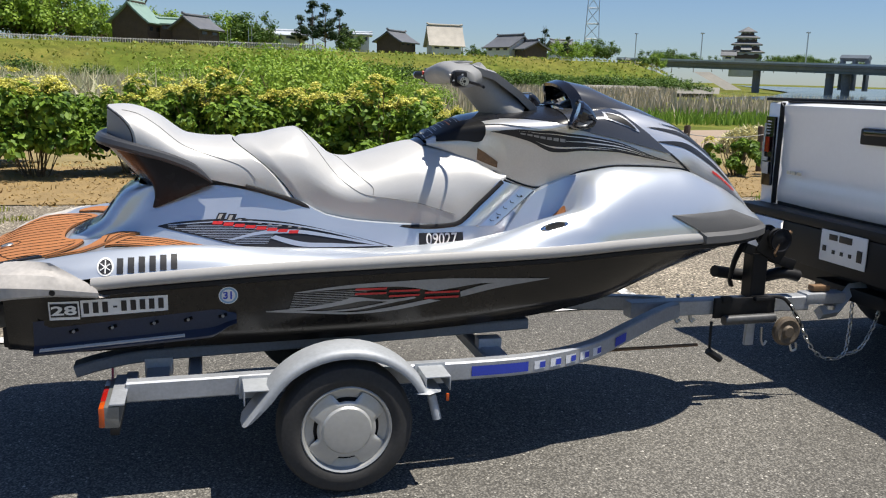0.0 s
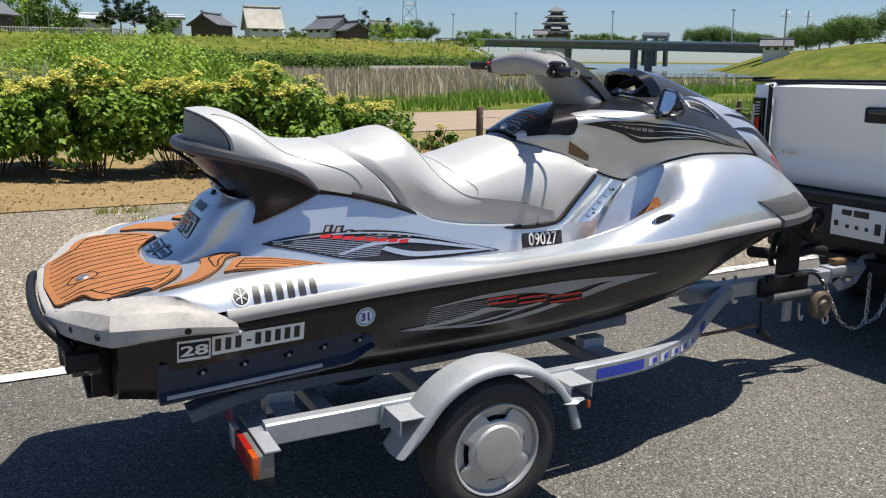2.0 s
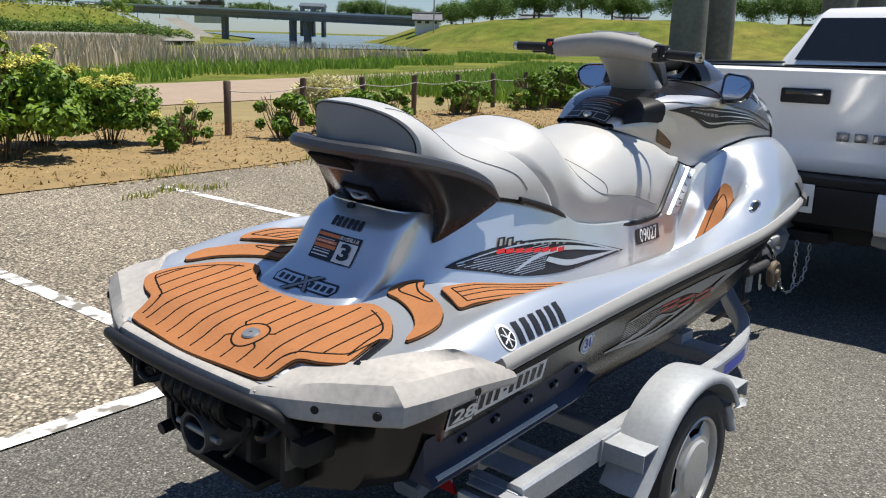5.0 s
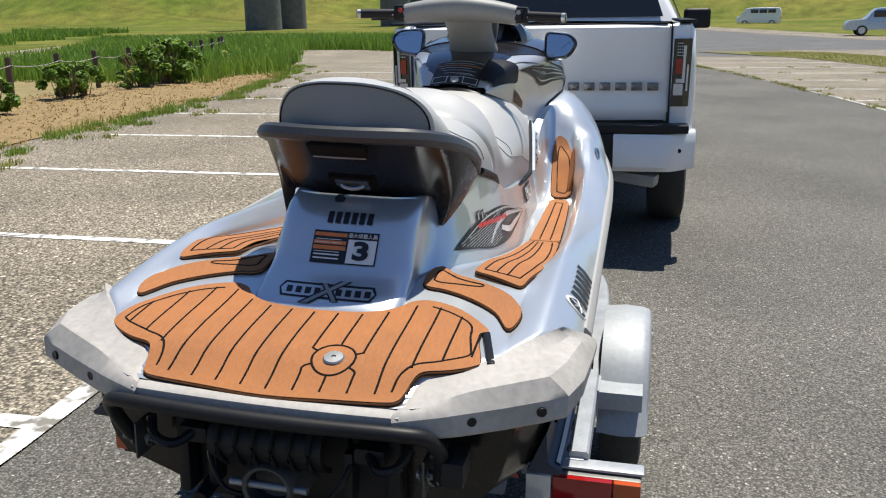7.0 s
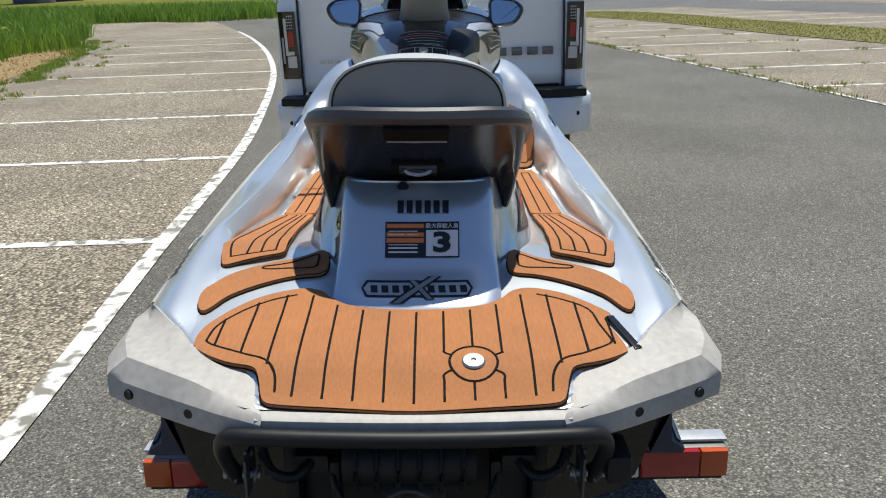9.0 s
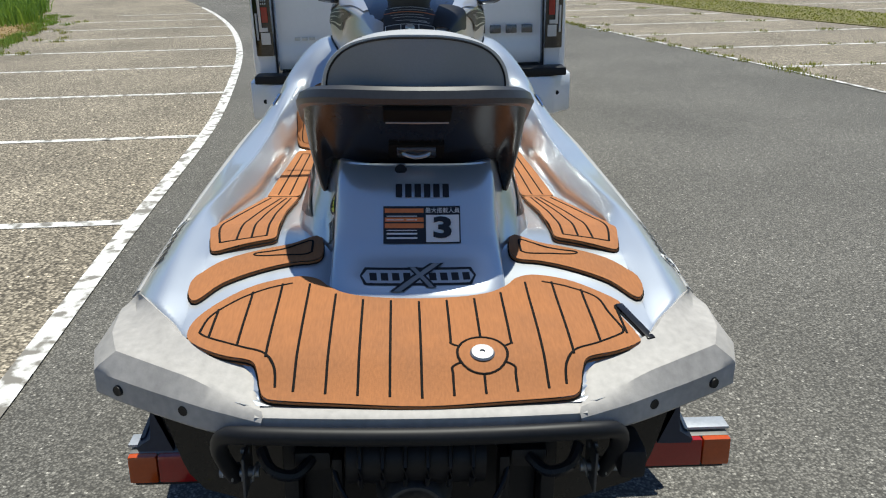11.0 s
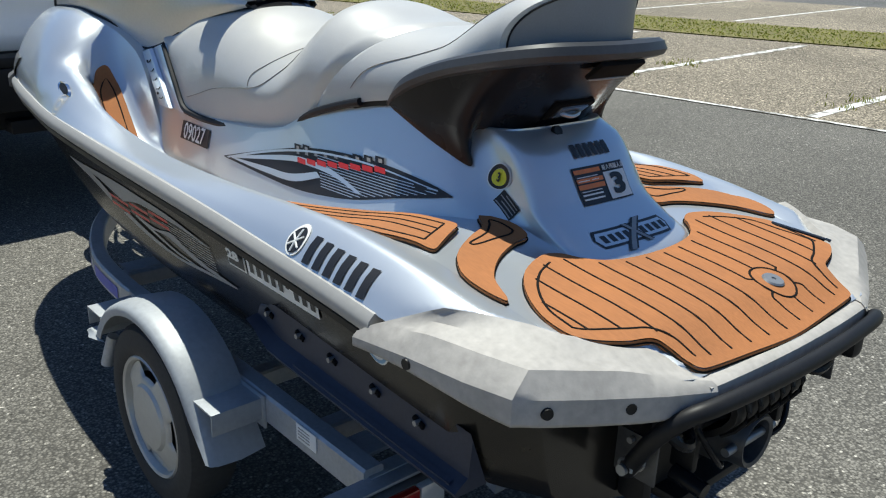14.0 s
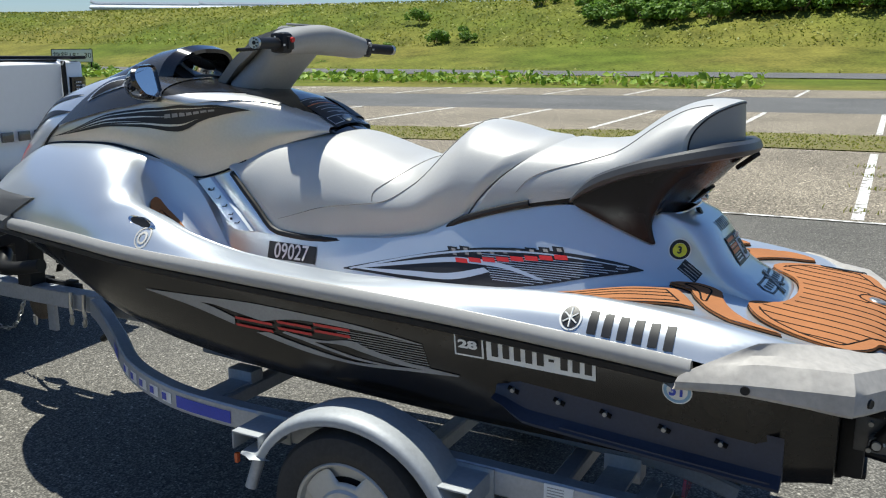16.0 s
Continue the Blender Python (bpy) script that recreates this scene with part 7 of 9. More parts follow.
for y, z, w, hh in ((0.07, 0.785, 0.06, 0.03), (-0.02, 0.785, 0.09, 0.035), (0.13, 0.72, 0.025, 0.03), (0.06, 0.71, 0.02, 0.02), (-0.0, 0.71, 0.02, 0.02), (-0.06, 0.71, 0.02, 0.02), (-0.125, 0.72, 0.035, 0.06)):
    box(bm := bmesh.new(), (TX - 0.164, y, z), (0.004, w, hh), 0.001)
    part("plate_bar", bm, INK, pl)
for sgn in (-1, 1):
    for y in (0.90,):
        part("sensor", lathe(bmesh.new(), [(0.0, 0.004), (0.012, 0.004), (0.014, 0.0)], Matrix.Translation((TX - 0.162 + 0.16 * smooth(0.8, 1, y) ** 1.5, sgn * y, 0.70)) @ pose(0, 0, 0, 0, -90, 0), 14), BLACK, truck, "black parking sensor")
# underbody, hitch
box(bm := bmesh.new(), (TX + 2.6, 0, 0.58), (5.2, 1.5, 0.22), 0.03)
part("underbody", bm, BLACK, truck, "dark underbody")
bm = box(bmesh.new(), (TX + 0.0, 0, 0.50), (0.20, 0.5, 0.07), 0.01)
part("hitch", bm, BLACK, truck, "black tow hitch")
part("drop_bar", tube(bmesh.new(), [(TX - 0.26, 0, 0.405), (TX - 0.17, 0, 0.415), (TX - 0.08, 0, 0.52), (TX + 0.05, 0, 0.53)], 0.038, 4), FENDER, truck, "grey steel drop bar")
part("tow_ball", lathe(bmesh.new(), [(0.0, 0.06), (0.02, 0.055), (0.026, 0.03), (0.015, 0.0), (0.03, -0.01), (0.03, -0.03), (0, -0.03)], Matrix.Translation((TX - 0.2, 0, 0.455)), 20), STEEL, truck, "steel tow ball")
bm = box(bmesh.new(), (0, 0, 0), (0.14, 0.30, 0.075), 0.02, Matrix.Translation((TX - 0.02, -0.63, 0.515)) @ pose(0, 0, 0, 6, 0, -14))
part("exhaust_tip", bm, PLUG, truck, "dull steel exhaust outlet")
bm = box(bmesh.new(), (TX + 1.05, 0, 0.85), (2.05, 1.6, 0.05))
# unseen side strips, added to keep a sun slit out of the truck's shadow
box(bm, (5.0, 0.80, 0.66), (2.0, 0.17, 0.02), 0.003)
box(bm, (5.0, -0.80, 0.66), (2.0, 0.17, 0.02), 0.003)
part("bed_floor", bm, BLACK, truck, "black bed floor with added strips that block light")
# cab
side = [(2.10, 1.46), (2.32, 1.86), (2.55, 1.925), (3.3, 1.945), (3.9, 1.92), (4.4, 1.70), (4.75, 1.40)]
sp = spline([(a, b) for a, b in side], 6)
rings = []
for p in sp:
    w = 0.93 - 0.22 * smooth(1.40, 1.93, p.y)
    rings.append([(TX + p.x, -0.98, 1.38), (TX + p.x, -w - 0.02, p.y - 0.05), (TX + p.x, -w + 0.05, p.y), (TX + p.x, 0, p.y + 0.015), (TX + p.x, w - 0.05, p.y), (TX + p.x, w + 0.02, p.y - 0.05), (TX + p.x, 0.98, 1.38)])
part("cab", sheet(rings), WHITEPAINT, truck, "white cab", angle=50)
bm = box(bmesh.new(), (TX + 3.9, 0, 1.02), (3.5, 1.98, 0.82), 0.06, None, 3)
part("lower_body", bm, WHITEPAINT, truck, "white doors and bonnet")
a, b = Vector((TX + 2.118, 0, 1.50)), Vector((TX + 2.30, 0, 1.835))
GLASS = mat("dark_tinted_glass", (0.012, 0.014, 0.016), 0.04, 0, 0.1, coat=0.5, rvary=0.01)
rows = [[(a.lerp(b, s).x - 0.012, y * (0.80 - 0.12 * s), a.lerp(b, s).z) for y in steps(-1, 1, 8)] for s in steps(0, 1, 4)]
part("rear_window", thicken(sheet(rows), 0.006), GLASS, truck, "dark tinted rear window")
for y in (-0.36, 0.36):
    box(bm := bmesh.new(), (TX + 2.45, y, 1.60), (0.10, 0.30, 0.20), 0.04)
    part("headrest", bm, BLACK, truck)
for sgn in (-1, 1):
    rows = [[(TX + x, sgn * (0.955 - 0.17 * s + 0.012), 1.46 + 0.38 * s) for x in steps(2.45 + 0.08 * s, 4.35 - 0.35 * s, 6)] for s in steps(0, 1, 3)]
    part("side_window", thicken(sheet(rows), 0.006), GLASS, truck, "dark side window")
    bm = box(bmesh.new(), (TX + 4.0, sgn * 1.17, 1.47), (0.12, 0.27, 0.20), 0.04, None, 3)
    box(bm, (TX + 4.02, sgn * 1.03, 1.44), (0.06, 0.16, 0.05), 0.01)
    part("door_mirror", bm, BLACK, truck, "black door mirror")

# ---- plants ----
def leafy(name, color, dark, vary=0.5, trans=0.25, rough=0.55):
    m = bpy.data.materials.new(name)
    m.use_nodes = True
    n, l = m.node_tree.nodes, m.node_tree.links
    b = n["Principled BSDF"]
    b.inputs["Roughness"].default_value = rough
    b.inputs["Specular IOR Level"].default_value = 0.3
    geo = n.new("ShaderNodeNewGeometry")
    mix = n.new("ShaderNodeMix")
    mix.data_type = "RGBA"
    mix.inputs["A"].default_value, mix.inputs["B"].default_value = (*dark, 1), (*color, 1)
    l.new(geo.outputs["Random Per Island"], mix.inputs["Factor"])
    l.new(mix.outputs["Result"], b.inputs["Base Color"])
    tr = n.new("ShaderNodeBsdfTranslucent")
    l.new(mix.outputs["Result"], tr.inputs["Color"])
    ms = n.new("ShaderNodeMixShader")
    ms.inputs[0].default_value = trans
    l.new(b.outputs[0], ms.inputs[1])
    l.new(tr.outputs[0], ms.inputs[2])
    l.new(ms.outputs[0], n["Material Output"].inputs["Surface"])
    return m


LEAF = leafy("hydrangea_leaf", (0.24, 0.37, 0.042), (0.040, 0.105, 0.010))
BLOOM = leafy("yellow_green_bloom", (0.78, 0.72, 0.22), (0.50, 0.50, 0.09), trans=0.15)
BARK = mat("shrub_stem", (0.16, 0.11, 0.065), 0.9, 0, 0.3, 20, 120)
TREELEAF = leafy("tree_leaf", (0.15, 0.24, 0.04), (0.035, 0.085, 0.014), trans=0.3)
DARKLEAF = leafy("conifer_leaf", (0.035, 0.075, 0.020), (0.012, 0.03, 0.010))
AVENUELEAF = leafy("avenue_leaf", (0.15, 0.25, 0.05), (0.04, 0.10, 0.018), trans=0.3)
BRIGHTLEAF = leafy("willow_leaf", (0.33, 0.46, 0.06), (0.14, 0.25, 0.03))
REED = leafy("dry_reed", (0.60, 0.51, 0.38), (0.40, 0.33, 0.23), trans=0.15, rough=0.8)
PALEREED = leafy("pale_reed", (0.62, 0.58, 0.40), (0.30, 0.32, 0.15), trans=0.25, rough=0.7)
GRASS = leafy("green_grass", (0.27, 0.40, 0.06), (0.12, 0.23, 0.03), trans=0.3)
DRYGRASS = leafy("dry_grass", (0.36, 0.345, 0.06), (0.16, 0.21, 0.025), trans=0.2)
SLOPELEAF = leafy("slope_bush_leaf", (0.22, 0.36, 0.055), (0.08, 0.17, 0.02), trans=0.35)
STRAW = leafy("straw", (0.45, 0.31, 0.12), (0.20, 0.13, 0.045), trans=0.1, rough=0.8)

rng = np.random.default_rng(7)


def leaf_mesh(name, C, N, size, material, long=1.4, jitter=0.5):
    """Folded leaves at points C, facing roughly along N."""
    n = len(C)
    N = N + rng.normal(0, jitter, (n, 3))
    N /= np.linalg.norm(N, axis=1)[:, None] + 1e-9
    R = rng.normal(0, 1, (n, 3))
    U = np.cross(N, R)
    U /= np.linalg.norm(U, axis=1)[:, None] + 1e-9
    V = np.cross(N, U)
    s = (size * rng.uniform(0.6, 1.25, n))[:, None]
    V4 = np.stack([C - U * s * long / 2, C + V * s * 0.42 + N * s * 0.10, C + U * s * long / 2 - N * s * 0.08, C - V * s * 0.42 + N * s * 0.10], 1).reshape(-1, 3)
    me = bpy.data.meshes.new(name)
    idx = np.arange(n) * 4
    F = np.concatenate([np.stack([idx, idx + 1, idx + 2], 1), np.stack([idx, idx + 2, idx + 3], 1)])
    me.vertices.add(len(V4))
    me.vertices.foreach_set("co", V4.ravel())
    me.loops.add(F.size)
    me.loops.foreach_set("vertex_index", F.ravel().astype(np.int32))
    me.polygons.add(len(F))
    me.polygons.foreach_set("loop_start", np.arange(len(F), dtype=np.int32) * 3)
    me.polygons.foreach_set("loop_total", np.full(len(F), 3, dtype=np.int32))
    me.materials.append(material)
    me.update()
    me.validate()
    return me


def blade_mesh(name, P, h, w, material, lean=0.25):
    """Blades of grass or reed standing at points P, bent in two joints."""
    n = len(P)
    a = rng.uniform(0, 2 * math.pi, n)
    side = np.stack([np.cos(a), np.sin(a), np.zeros(n)], 1) * (w * rng.uniform(0.6, 1.3, n))[:, None]
    b = rng.uniform(0, 2 * math.pi, n)
    ln = np.stack([np.cos(b), np.sin(b), np.zeros(n)], 1) * rng.uniform(0, lean, n)[:, None]
    H = h * rng.uniform(0.55, 1.15, n)
    up = np.zeros((n, 3))
    up[:, 2] = H
    mid = P + up * 0.55 + ln * (H * 0.3)[:, None]
    tip = P + up + ln * H[:, None]
    V = np.stack([P - side, P + side, mid + side * 0.8, mid - side * 0.8, tip], 1).reshape(-1, 3)
    i = np.arange(n) * 5
    F = np.concatenate([np.stack([i, i + 1, i + 2], 1), np.stack([i, i + 2, i + 3], 1), np.stack([i + 3, i + 2, i + 4], 1)])
    me = bpy.data.meshes.new(name)
    me.vertices.add(len(V))
    me.vertices.foreach_set("co", V.ravel())
    me.loops.add(F.size)
    me.loops.foreach_set("vertex_index", F.ravel().astype(np.int32))
    me.polygons.add(len(F))
    me.polygons.foreach_set("loop_start", np.arange(len(F), dtype=np.int32) * 3)
    me.polygons.foreach_set("loop_total", np.full(len(F), 3, dtype=np.int32))
    me.materials.append(material)
    me.update()
    me.validate()
    return me


def mesh_part(name, me, parent, label=""):
    ob = new(name, me)
    ob.parent = parent
    return tagged(ob, label)


def shrub(name, label, height_, spread_, leaves, size, blooms, group, at, low=0.26):
    """A shrub: many stems from one stool, a skirtless leafy crown and flat flower heads."""
    th_ = thing(name, label, "shrub", group, at)
    stems, tips = bmesh.new(), []
    for k in range(26):
        a = rng.uniform(0, 6.283)
        r = spread_ * math.sqrt(rng.uniform(0.02, 0.8))
        top = Vector((r * math.cos(a), r * math.sin(a), height_ * rng.uniform(0.55, 0.9)))
        foot = Vector((0.22 * r * math.cos(a) + rng.uniform(-0.08, 0.08), 0.22 * r * math.sin(a) + rng.uniform(-0.08, 0.08), 0))
        tube(stems, spline([foot, foot.lerp(top, 0.5) + Vector((rng.uniform(-0.05, 0.05), rng.uniform(-0.05, 0.05), 0.04)), top], 3), lambda s: 0.010 - 0.006 * s, 4)
        tips.append(top)
    tagged(part("stem_clump", stems, BARK, th_, "thin brown stems"), "thin brown stems", "", "", "stuff")
    # crown in clumps
    k = max(12, leaves // 90)
    C, N = [], []
    for i in range(k):
        a = rng.uniform(0, 6.283)
        q = math.sqrt(rng.uniform(0, 1))
        c = np.array([spread_ * q * math.cos(a), spread_ * q * math.sin(a), height_ * (low + (0.92 - low) * rng.uniform(0, 1) * (1 - 0.45 * q * q))])
        m = leaves // k
        d = rng.normal(0, 1, (m, 3))
        d /= np.linalg.norm(d, axis=1)[:, None]
        rad = spread_ * 0.24 * rng.uniform(0.6, 1.5)
        C.append(c + d * (rad * rng.uniform(0.5, 1.0, m) ** 0.5)[:, None] * np.array([1, 1, 0.85]))
        N.append(d + np.array([0, 0, 0.7]))
    C, N = np.concatenate(C), np.concatenate(N)
    keep = C[:, 2] > height_ * (low - 0.12)
    mesh_part("leaves", leaf_mesh("leaves", C[keep], N[keep], size, LEAF), th_, "broad green leaves")
    if blooms:
        top = C[np.argsort(-(C[:, 2] - 0.35 * np.hypot(C[:, 0], C[:, 1]) / spread_ * height_))[: blooms * 5]]
        pick = top[rng.choice(len(top), blooms, replace=False)] + np.array([0, 0, 0.07])
        P, Q = [], []
        for p in pick:
            r = rng.uniform(0.06, 0.11)
            a = rng.uniform(0, 6.283, 30)
            q = np.sqrt(rng.uniform(0, 1, 30))
            P.append(np.stack([p[0] + r * q * np.cos(a), p[1] + r * q * np.sin(a), p[2] + r * 0.65 * (1 - q * q)], 1))
            Q.append(np.tile([0, 0, 1.0], (30, 1)))
        mesh_part("bloom_cover", leaf_mesh("blooms", np.concatenate(P), np.concatenate(Q), 0.040, BLOOM, 1.1, 0.30), th_, "flat yellow-green flower heads")
    return th_


G = "shrubs beside the car park"
big = [shrub("flowering_shrub", "large green shrub with flat yellow-green flower heads", 1.50, 0.88, 5600, 0.085, 150, G, pose(-1.55, 10.0, 0)),
       shrub("flowering_shrub", "large green shrub with flat yellow-green flower heads", 1.58, 0.84, 5600, 0.085, 165, G, pose(1.0, 9.9, 0))]
for i, (x, y, s, k) in enumerate(((-3.4, 10.1, 1.0, 1), (-5.2, 10.3, 1.05, 0), (-0.2, 10.5, 0.92, 1), (2.15, 9.75, 0.95, 0), (3.45, 9.35, 0.98, 1), (0.4, 11.5, 0.95, 0), (2.9, 11.0, 0.9, 0), (4.5, 10.5, 0.78, 1), (-2.6, 11.6, 1.0, 0), (-7.2, 10.4, 1.0, 1), (5.35, 10.2, 0.70, 0))):
    copy_thing(big[k], pose(x, y, 0, 0, 0, 67 * i) @ Matrix.Scale(s, 4)).scale = (s, s, s)
small = [shrub("young_shrub", "low green shrub growing beside the rope fence", 0.86, 0.42, 1500, 0.085, 0, G, pose(7.85, 9.3, 0), 0.16),
         shrub("young_shrub", "low thin shrub growing beside the rope fence", 0.80, 0.36, 900, 0.075, 6, G, pose(9.1, 9.75, 0), 0.18)]
for i, (x, y, s, k) in enumerate(((10.35, 10.3, 0.95, 0), (11.2, 10.15, 0.95, 0), (14.2, 10.9, 1.0, 0), (14.95, 11.0, 1.0, 0), (17.6, 11.2, 1.3, 0), (18.5, 11.1, 1.5, 0), (19.6, 11.4, 1.5, 0), (5.5, 8.9, 0.75, 1), (16.6, 11.0, 0.6, 1), (20.3, 11.5, 1.0, 0), (6.3, 9.6, 0.85, 1), (24.5, 12.3, 0.8, 1))):
    copy_thing(small[k], pose(x, y, 0, 0, 0, 81 * i)).scale = (s, s, s)


def bush(name, label, h, r, n, size, material, group, at, clump=14):
    th_ = thing(name, label, "bush", group, at)
    C, N = [], []
    for i in range(clump):
        a, q = rng.uniform(0, 6.283), math.sqrt(rng.uniform(0, 1))
        c = np.array([r * q * math.cos(a), r * q * math.sin(a), h * (0.15 + 0.65 * rng.uniform(0, 1) * (1 - 0.5 * q))])
        m = n // clump
        d = rng.normal(0, 1, (m, 3))
        d /= np.linalg.norm(d, axis=1)[:, None]
        C.append(c + d * (r * 0.36 * rng.uniform(0.4, 1.0, m))[:, None] * np.array([1, 1, 0.9 * h / r if h < r else 1.2]))
        N.append(d + np.array([0, 0, 0.4]))
    C = np.concatenate(C)
    C[:, 2] = np.abs(C[:, 2])
    st = bmesh.new()
    for k in range(5):
        a = k * 1.26
        tube(st, [(0.1 * math.cos(a), 0.1 * math.sin(a), -0.1), (0.5 * r * math.cos(a), 0.5 * r * math.sin(a), 0.6 * h)], lambda s: 0.04 - 0.02 * s, 5)
    part("stem_clump", st, BARK, th_)
    mesh_part("leaves", leaf_mesh("leaves", C, np.concatenate(N), size, material), th_, "dense leaves")
    return th_


def tree(name, label, h, crown_h, r, n, size, material, group, at, trunk=0.16, cone=False):
    th_ = thing(name, label, "tree", group, at)
    st = bmesh.new()
    z0 = h - crown_h
    tube(st, spline([(0, 0, -0.3), (0.1, 0.05, z0), (0.0, 0.1, h * 0.8)], 4), lambda s: trunk * (1 - 0.8 * s), 7)
    C, N = [], []
    k = 22
    for i in range(k):
        a = i * 2.4
        q = math.sqrt((i + 0.5) / k)
        zz = rng.uniform(0, 1)
        rr = r * (q if not cone else (1 - zz) * 0.9 + 0.08)
        c = np.array([rr * math.cos(a), rr * math.sin(a), z0 + crown_h * (0.12 + 0.76 * (zz if cone else zz * (1 - 0.6 * q * q)))])
        tube(st, [(0, 0, z0 + (c[2] - z0) * 0.35), tuple(c)], lambda s: trunk * 0.3 * (1 - 0.8 * s), 4)
        m = n // k
        d = rng.normal(0, 1, (m, 3))
        d /= np.linalg.norm(d, axis=1)[:, None]
        C.append(c + d * (r * (0.36 if not cone else 0.45) * rng.uniform(0.2, 1.0, m))[:, None] * np.array([1, 1, 1.0 if not cone else 0.55]))
        N.append(d + np.array([0, 0, 0.5]))
    part("trunk", st, BARK, th_, "brown trunk with limbs")
    mesh_part("crown", leaf_mesh("crown", np.concatenate(C), np.concatenate(N), size, material), th_, "uneven leafy crown")
    return th_


def polar(az, d, eye=(0.0, -2.5)):
    """A place on the land in a compass direction from the walk (0 = along y, clockwise)."""
    a = radians(az)
    x, y = eye[0] + d * math.sin(a), eye[1] + d * math.cos(a)
    return x, y, height(x, y)


# bright bushes beyond the path, dark bushes on the far bank
wl = bush("willow_bush", "bright green willow bush behind the flowering shrubs", 3.2, 2.0, 4200, 0.11, BRIGHTLEAF, "willow bushes", pose(*polar(9, 30)))
for az, d, s in ((4, 34, 1.05), (7, 27, 0.85), (13, 33, 0.85), (-1, 42, 0.9), (16, 36, 0.6), (-16, 40, 0.8), (1.5, 31, 0.75), (10.5, 36, 1.0), (5.5, 40, 1.1), (14.8, 30, 0.6), (8.2, 44, 1.1)):
    copy_thing(wl, pose(*polar(az, d), 0, 0, az * 40)).scale = (s, s, s)
db = bush("bank_bush", "dark green bush on the river bank", 3.4, 2.6, 2600, 0.22, TREELEAF, "bank bushes", pose(*polar(6.2, 88)))
for az, d, s in ((9.6, 96, 1.0), (11.0, 98, 1.2), (12.3, 100, 1.15), (13.6, 101, 1.2), (15.0, 102, 1.0), (18.9, 104, 1.0), (19.6, 105, 0.8), (23.0, 118, 0.8), (24.3, 120, 0.9), (25.5, 121, 0.9), (26.8, 124, 1.0), (28.0, 126, 1.05), (29.3, 128, 1.2), (30.4, 130, 1.3), (31.4, 130, 1.1), (8.2, 95, 0.7), (21.5, 116, 0.7), (32.0, 131, 0.8), (-6, 92, 0.8), (-10, 90, 1.0)):
    copy_thing(db, pose(*polar(az, d), 0, 0, az * 61)).scale = (s, s, s * 0.85)
for i in range(34):
    az = 8 + 24 * (i + rng.uniform(0, 0.8)) / 34
    k = rng.uniform(0.7, 1.35)
    copy_thing(db, pose(*polar(az, 92 + (az - 8) * 1.5 + rng.uniform(-3, 3)), 0, 0, az * 61)).scale = (k, k, k * 0.75)
tr = [tree("round_tree", "round leafy green tree", 8.0, 6.8, 3.6, 2600, 0.34, TREELEAF, "far trees", pose(*polar(-9, 150)[:2], -0.6 + 150 * math.tan(radians(2.3)))),
      tree("bright_tree", "broad bright green tree in new leaf", 8.5, 7.0, 4.2, 2600, 0.36, BRIGHTLEAF, "far trees", pose(*polar(-6.5, 160)[:2], -0.6 + 160 * math.tan(radians(2.3)))),
      tree("conifer", "tall dark green conifer behind the levee", 9.5, 8.6, 2.2, 2200, 0.30, DARKLEAF, "far trees", pose(*polar(7.2, 170)[:2], 1.2 + 170 * math.tan(radians(2.3))), 0.2, True),
      tree("avenue_tree", "spreading dark green avenue tree on the levee", 6.2, 4.6, 4.3, 8000, 0.21, AVENUELEAF, "avenue trees", pose(152, 52, height(152, 52) - 0.2), 0.22)]
for i, (az, d, s, k) in enumerate(((-13, 142, 1.25, 0), (-11.6, 142, 1.35, 1), (-10.2, 146, 1.3, 0), (-8.3, 145, 1.3, 1), (-7.2, 150, 1.15, 0), (-5.6, 156, 1.0, 1), (-15, 145, 1.4, 0), (-16.5, 145, 1.4, 1), (1.9, 168, 0.95, 1), (2.7, 165, 1.0, 0), (3.7, 165, 1.05, 0), (-0.5, 172, 0.8, 1),
                                   (6.4, 172, 0.75, 2), (8.0, 168, 1.0, 2), (8.9, 170, 0.9, 2), (9.6, 170, 0.75, 0), (17.6, 190, 0.45, 0), (22.2, 200, 0.7, 2), (23.2, 195, 0.62, 1), (24.0, 195, 0.55, 1), (25.4, 200, 0.75, 0), (26.2, 200, 0.7, 0),
                                   (30.2, 260, 0.9, 0), (31.5, 280, 0.8, 0), (32.6, 300, 0.7, 0), (36.2, 330, 0.8, 0), (37.5, 330, 0.85, 0), (38.5, 330, 0.7, 0), (33.2, 330, 0.6, 0), (28.6, 230, 0.75, 0), (-12.4, 150, 1.4, 1), (-9.4, 152, 1.35, 0), (-5.0, 165, 1.0, 0), (-2.2, 170, 0.95, 1), (-1.4, 172, 0.9, 1), (0.8, 172, 1.0, 0), (-14, 150, 1.5, 1), (20.9, 205, 0.4, 0), (23.7, 190, 0.5, 2), (24.6, 190, 0.6, 1), (18.3, 195, 0.4, 0), (16.6, 188, 0.35, 0), (29.3, 235, 0.6, 1), (35.6, 320, 0.8, 0), (39.5, 330, 0.75, 0), (41, 300, 0.7, 0))):
    x_, y_, z_ = polar(az, d)
    copy_thing(tr[k], pose(x_, y_, (-0.6 if k != 2 else 0.6) + d * math.tan(radians(2.3 if az < 27 else 1.75)), 0, 0, 49 * i)).scale = (s, s, s)
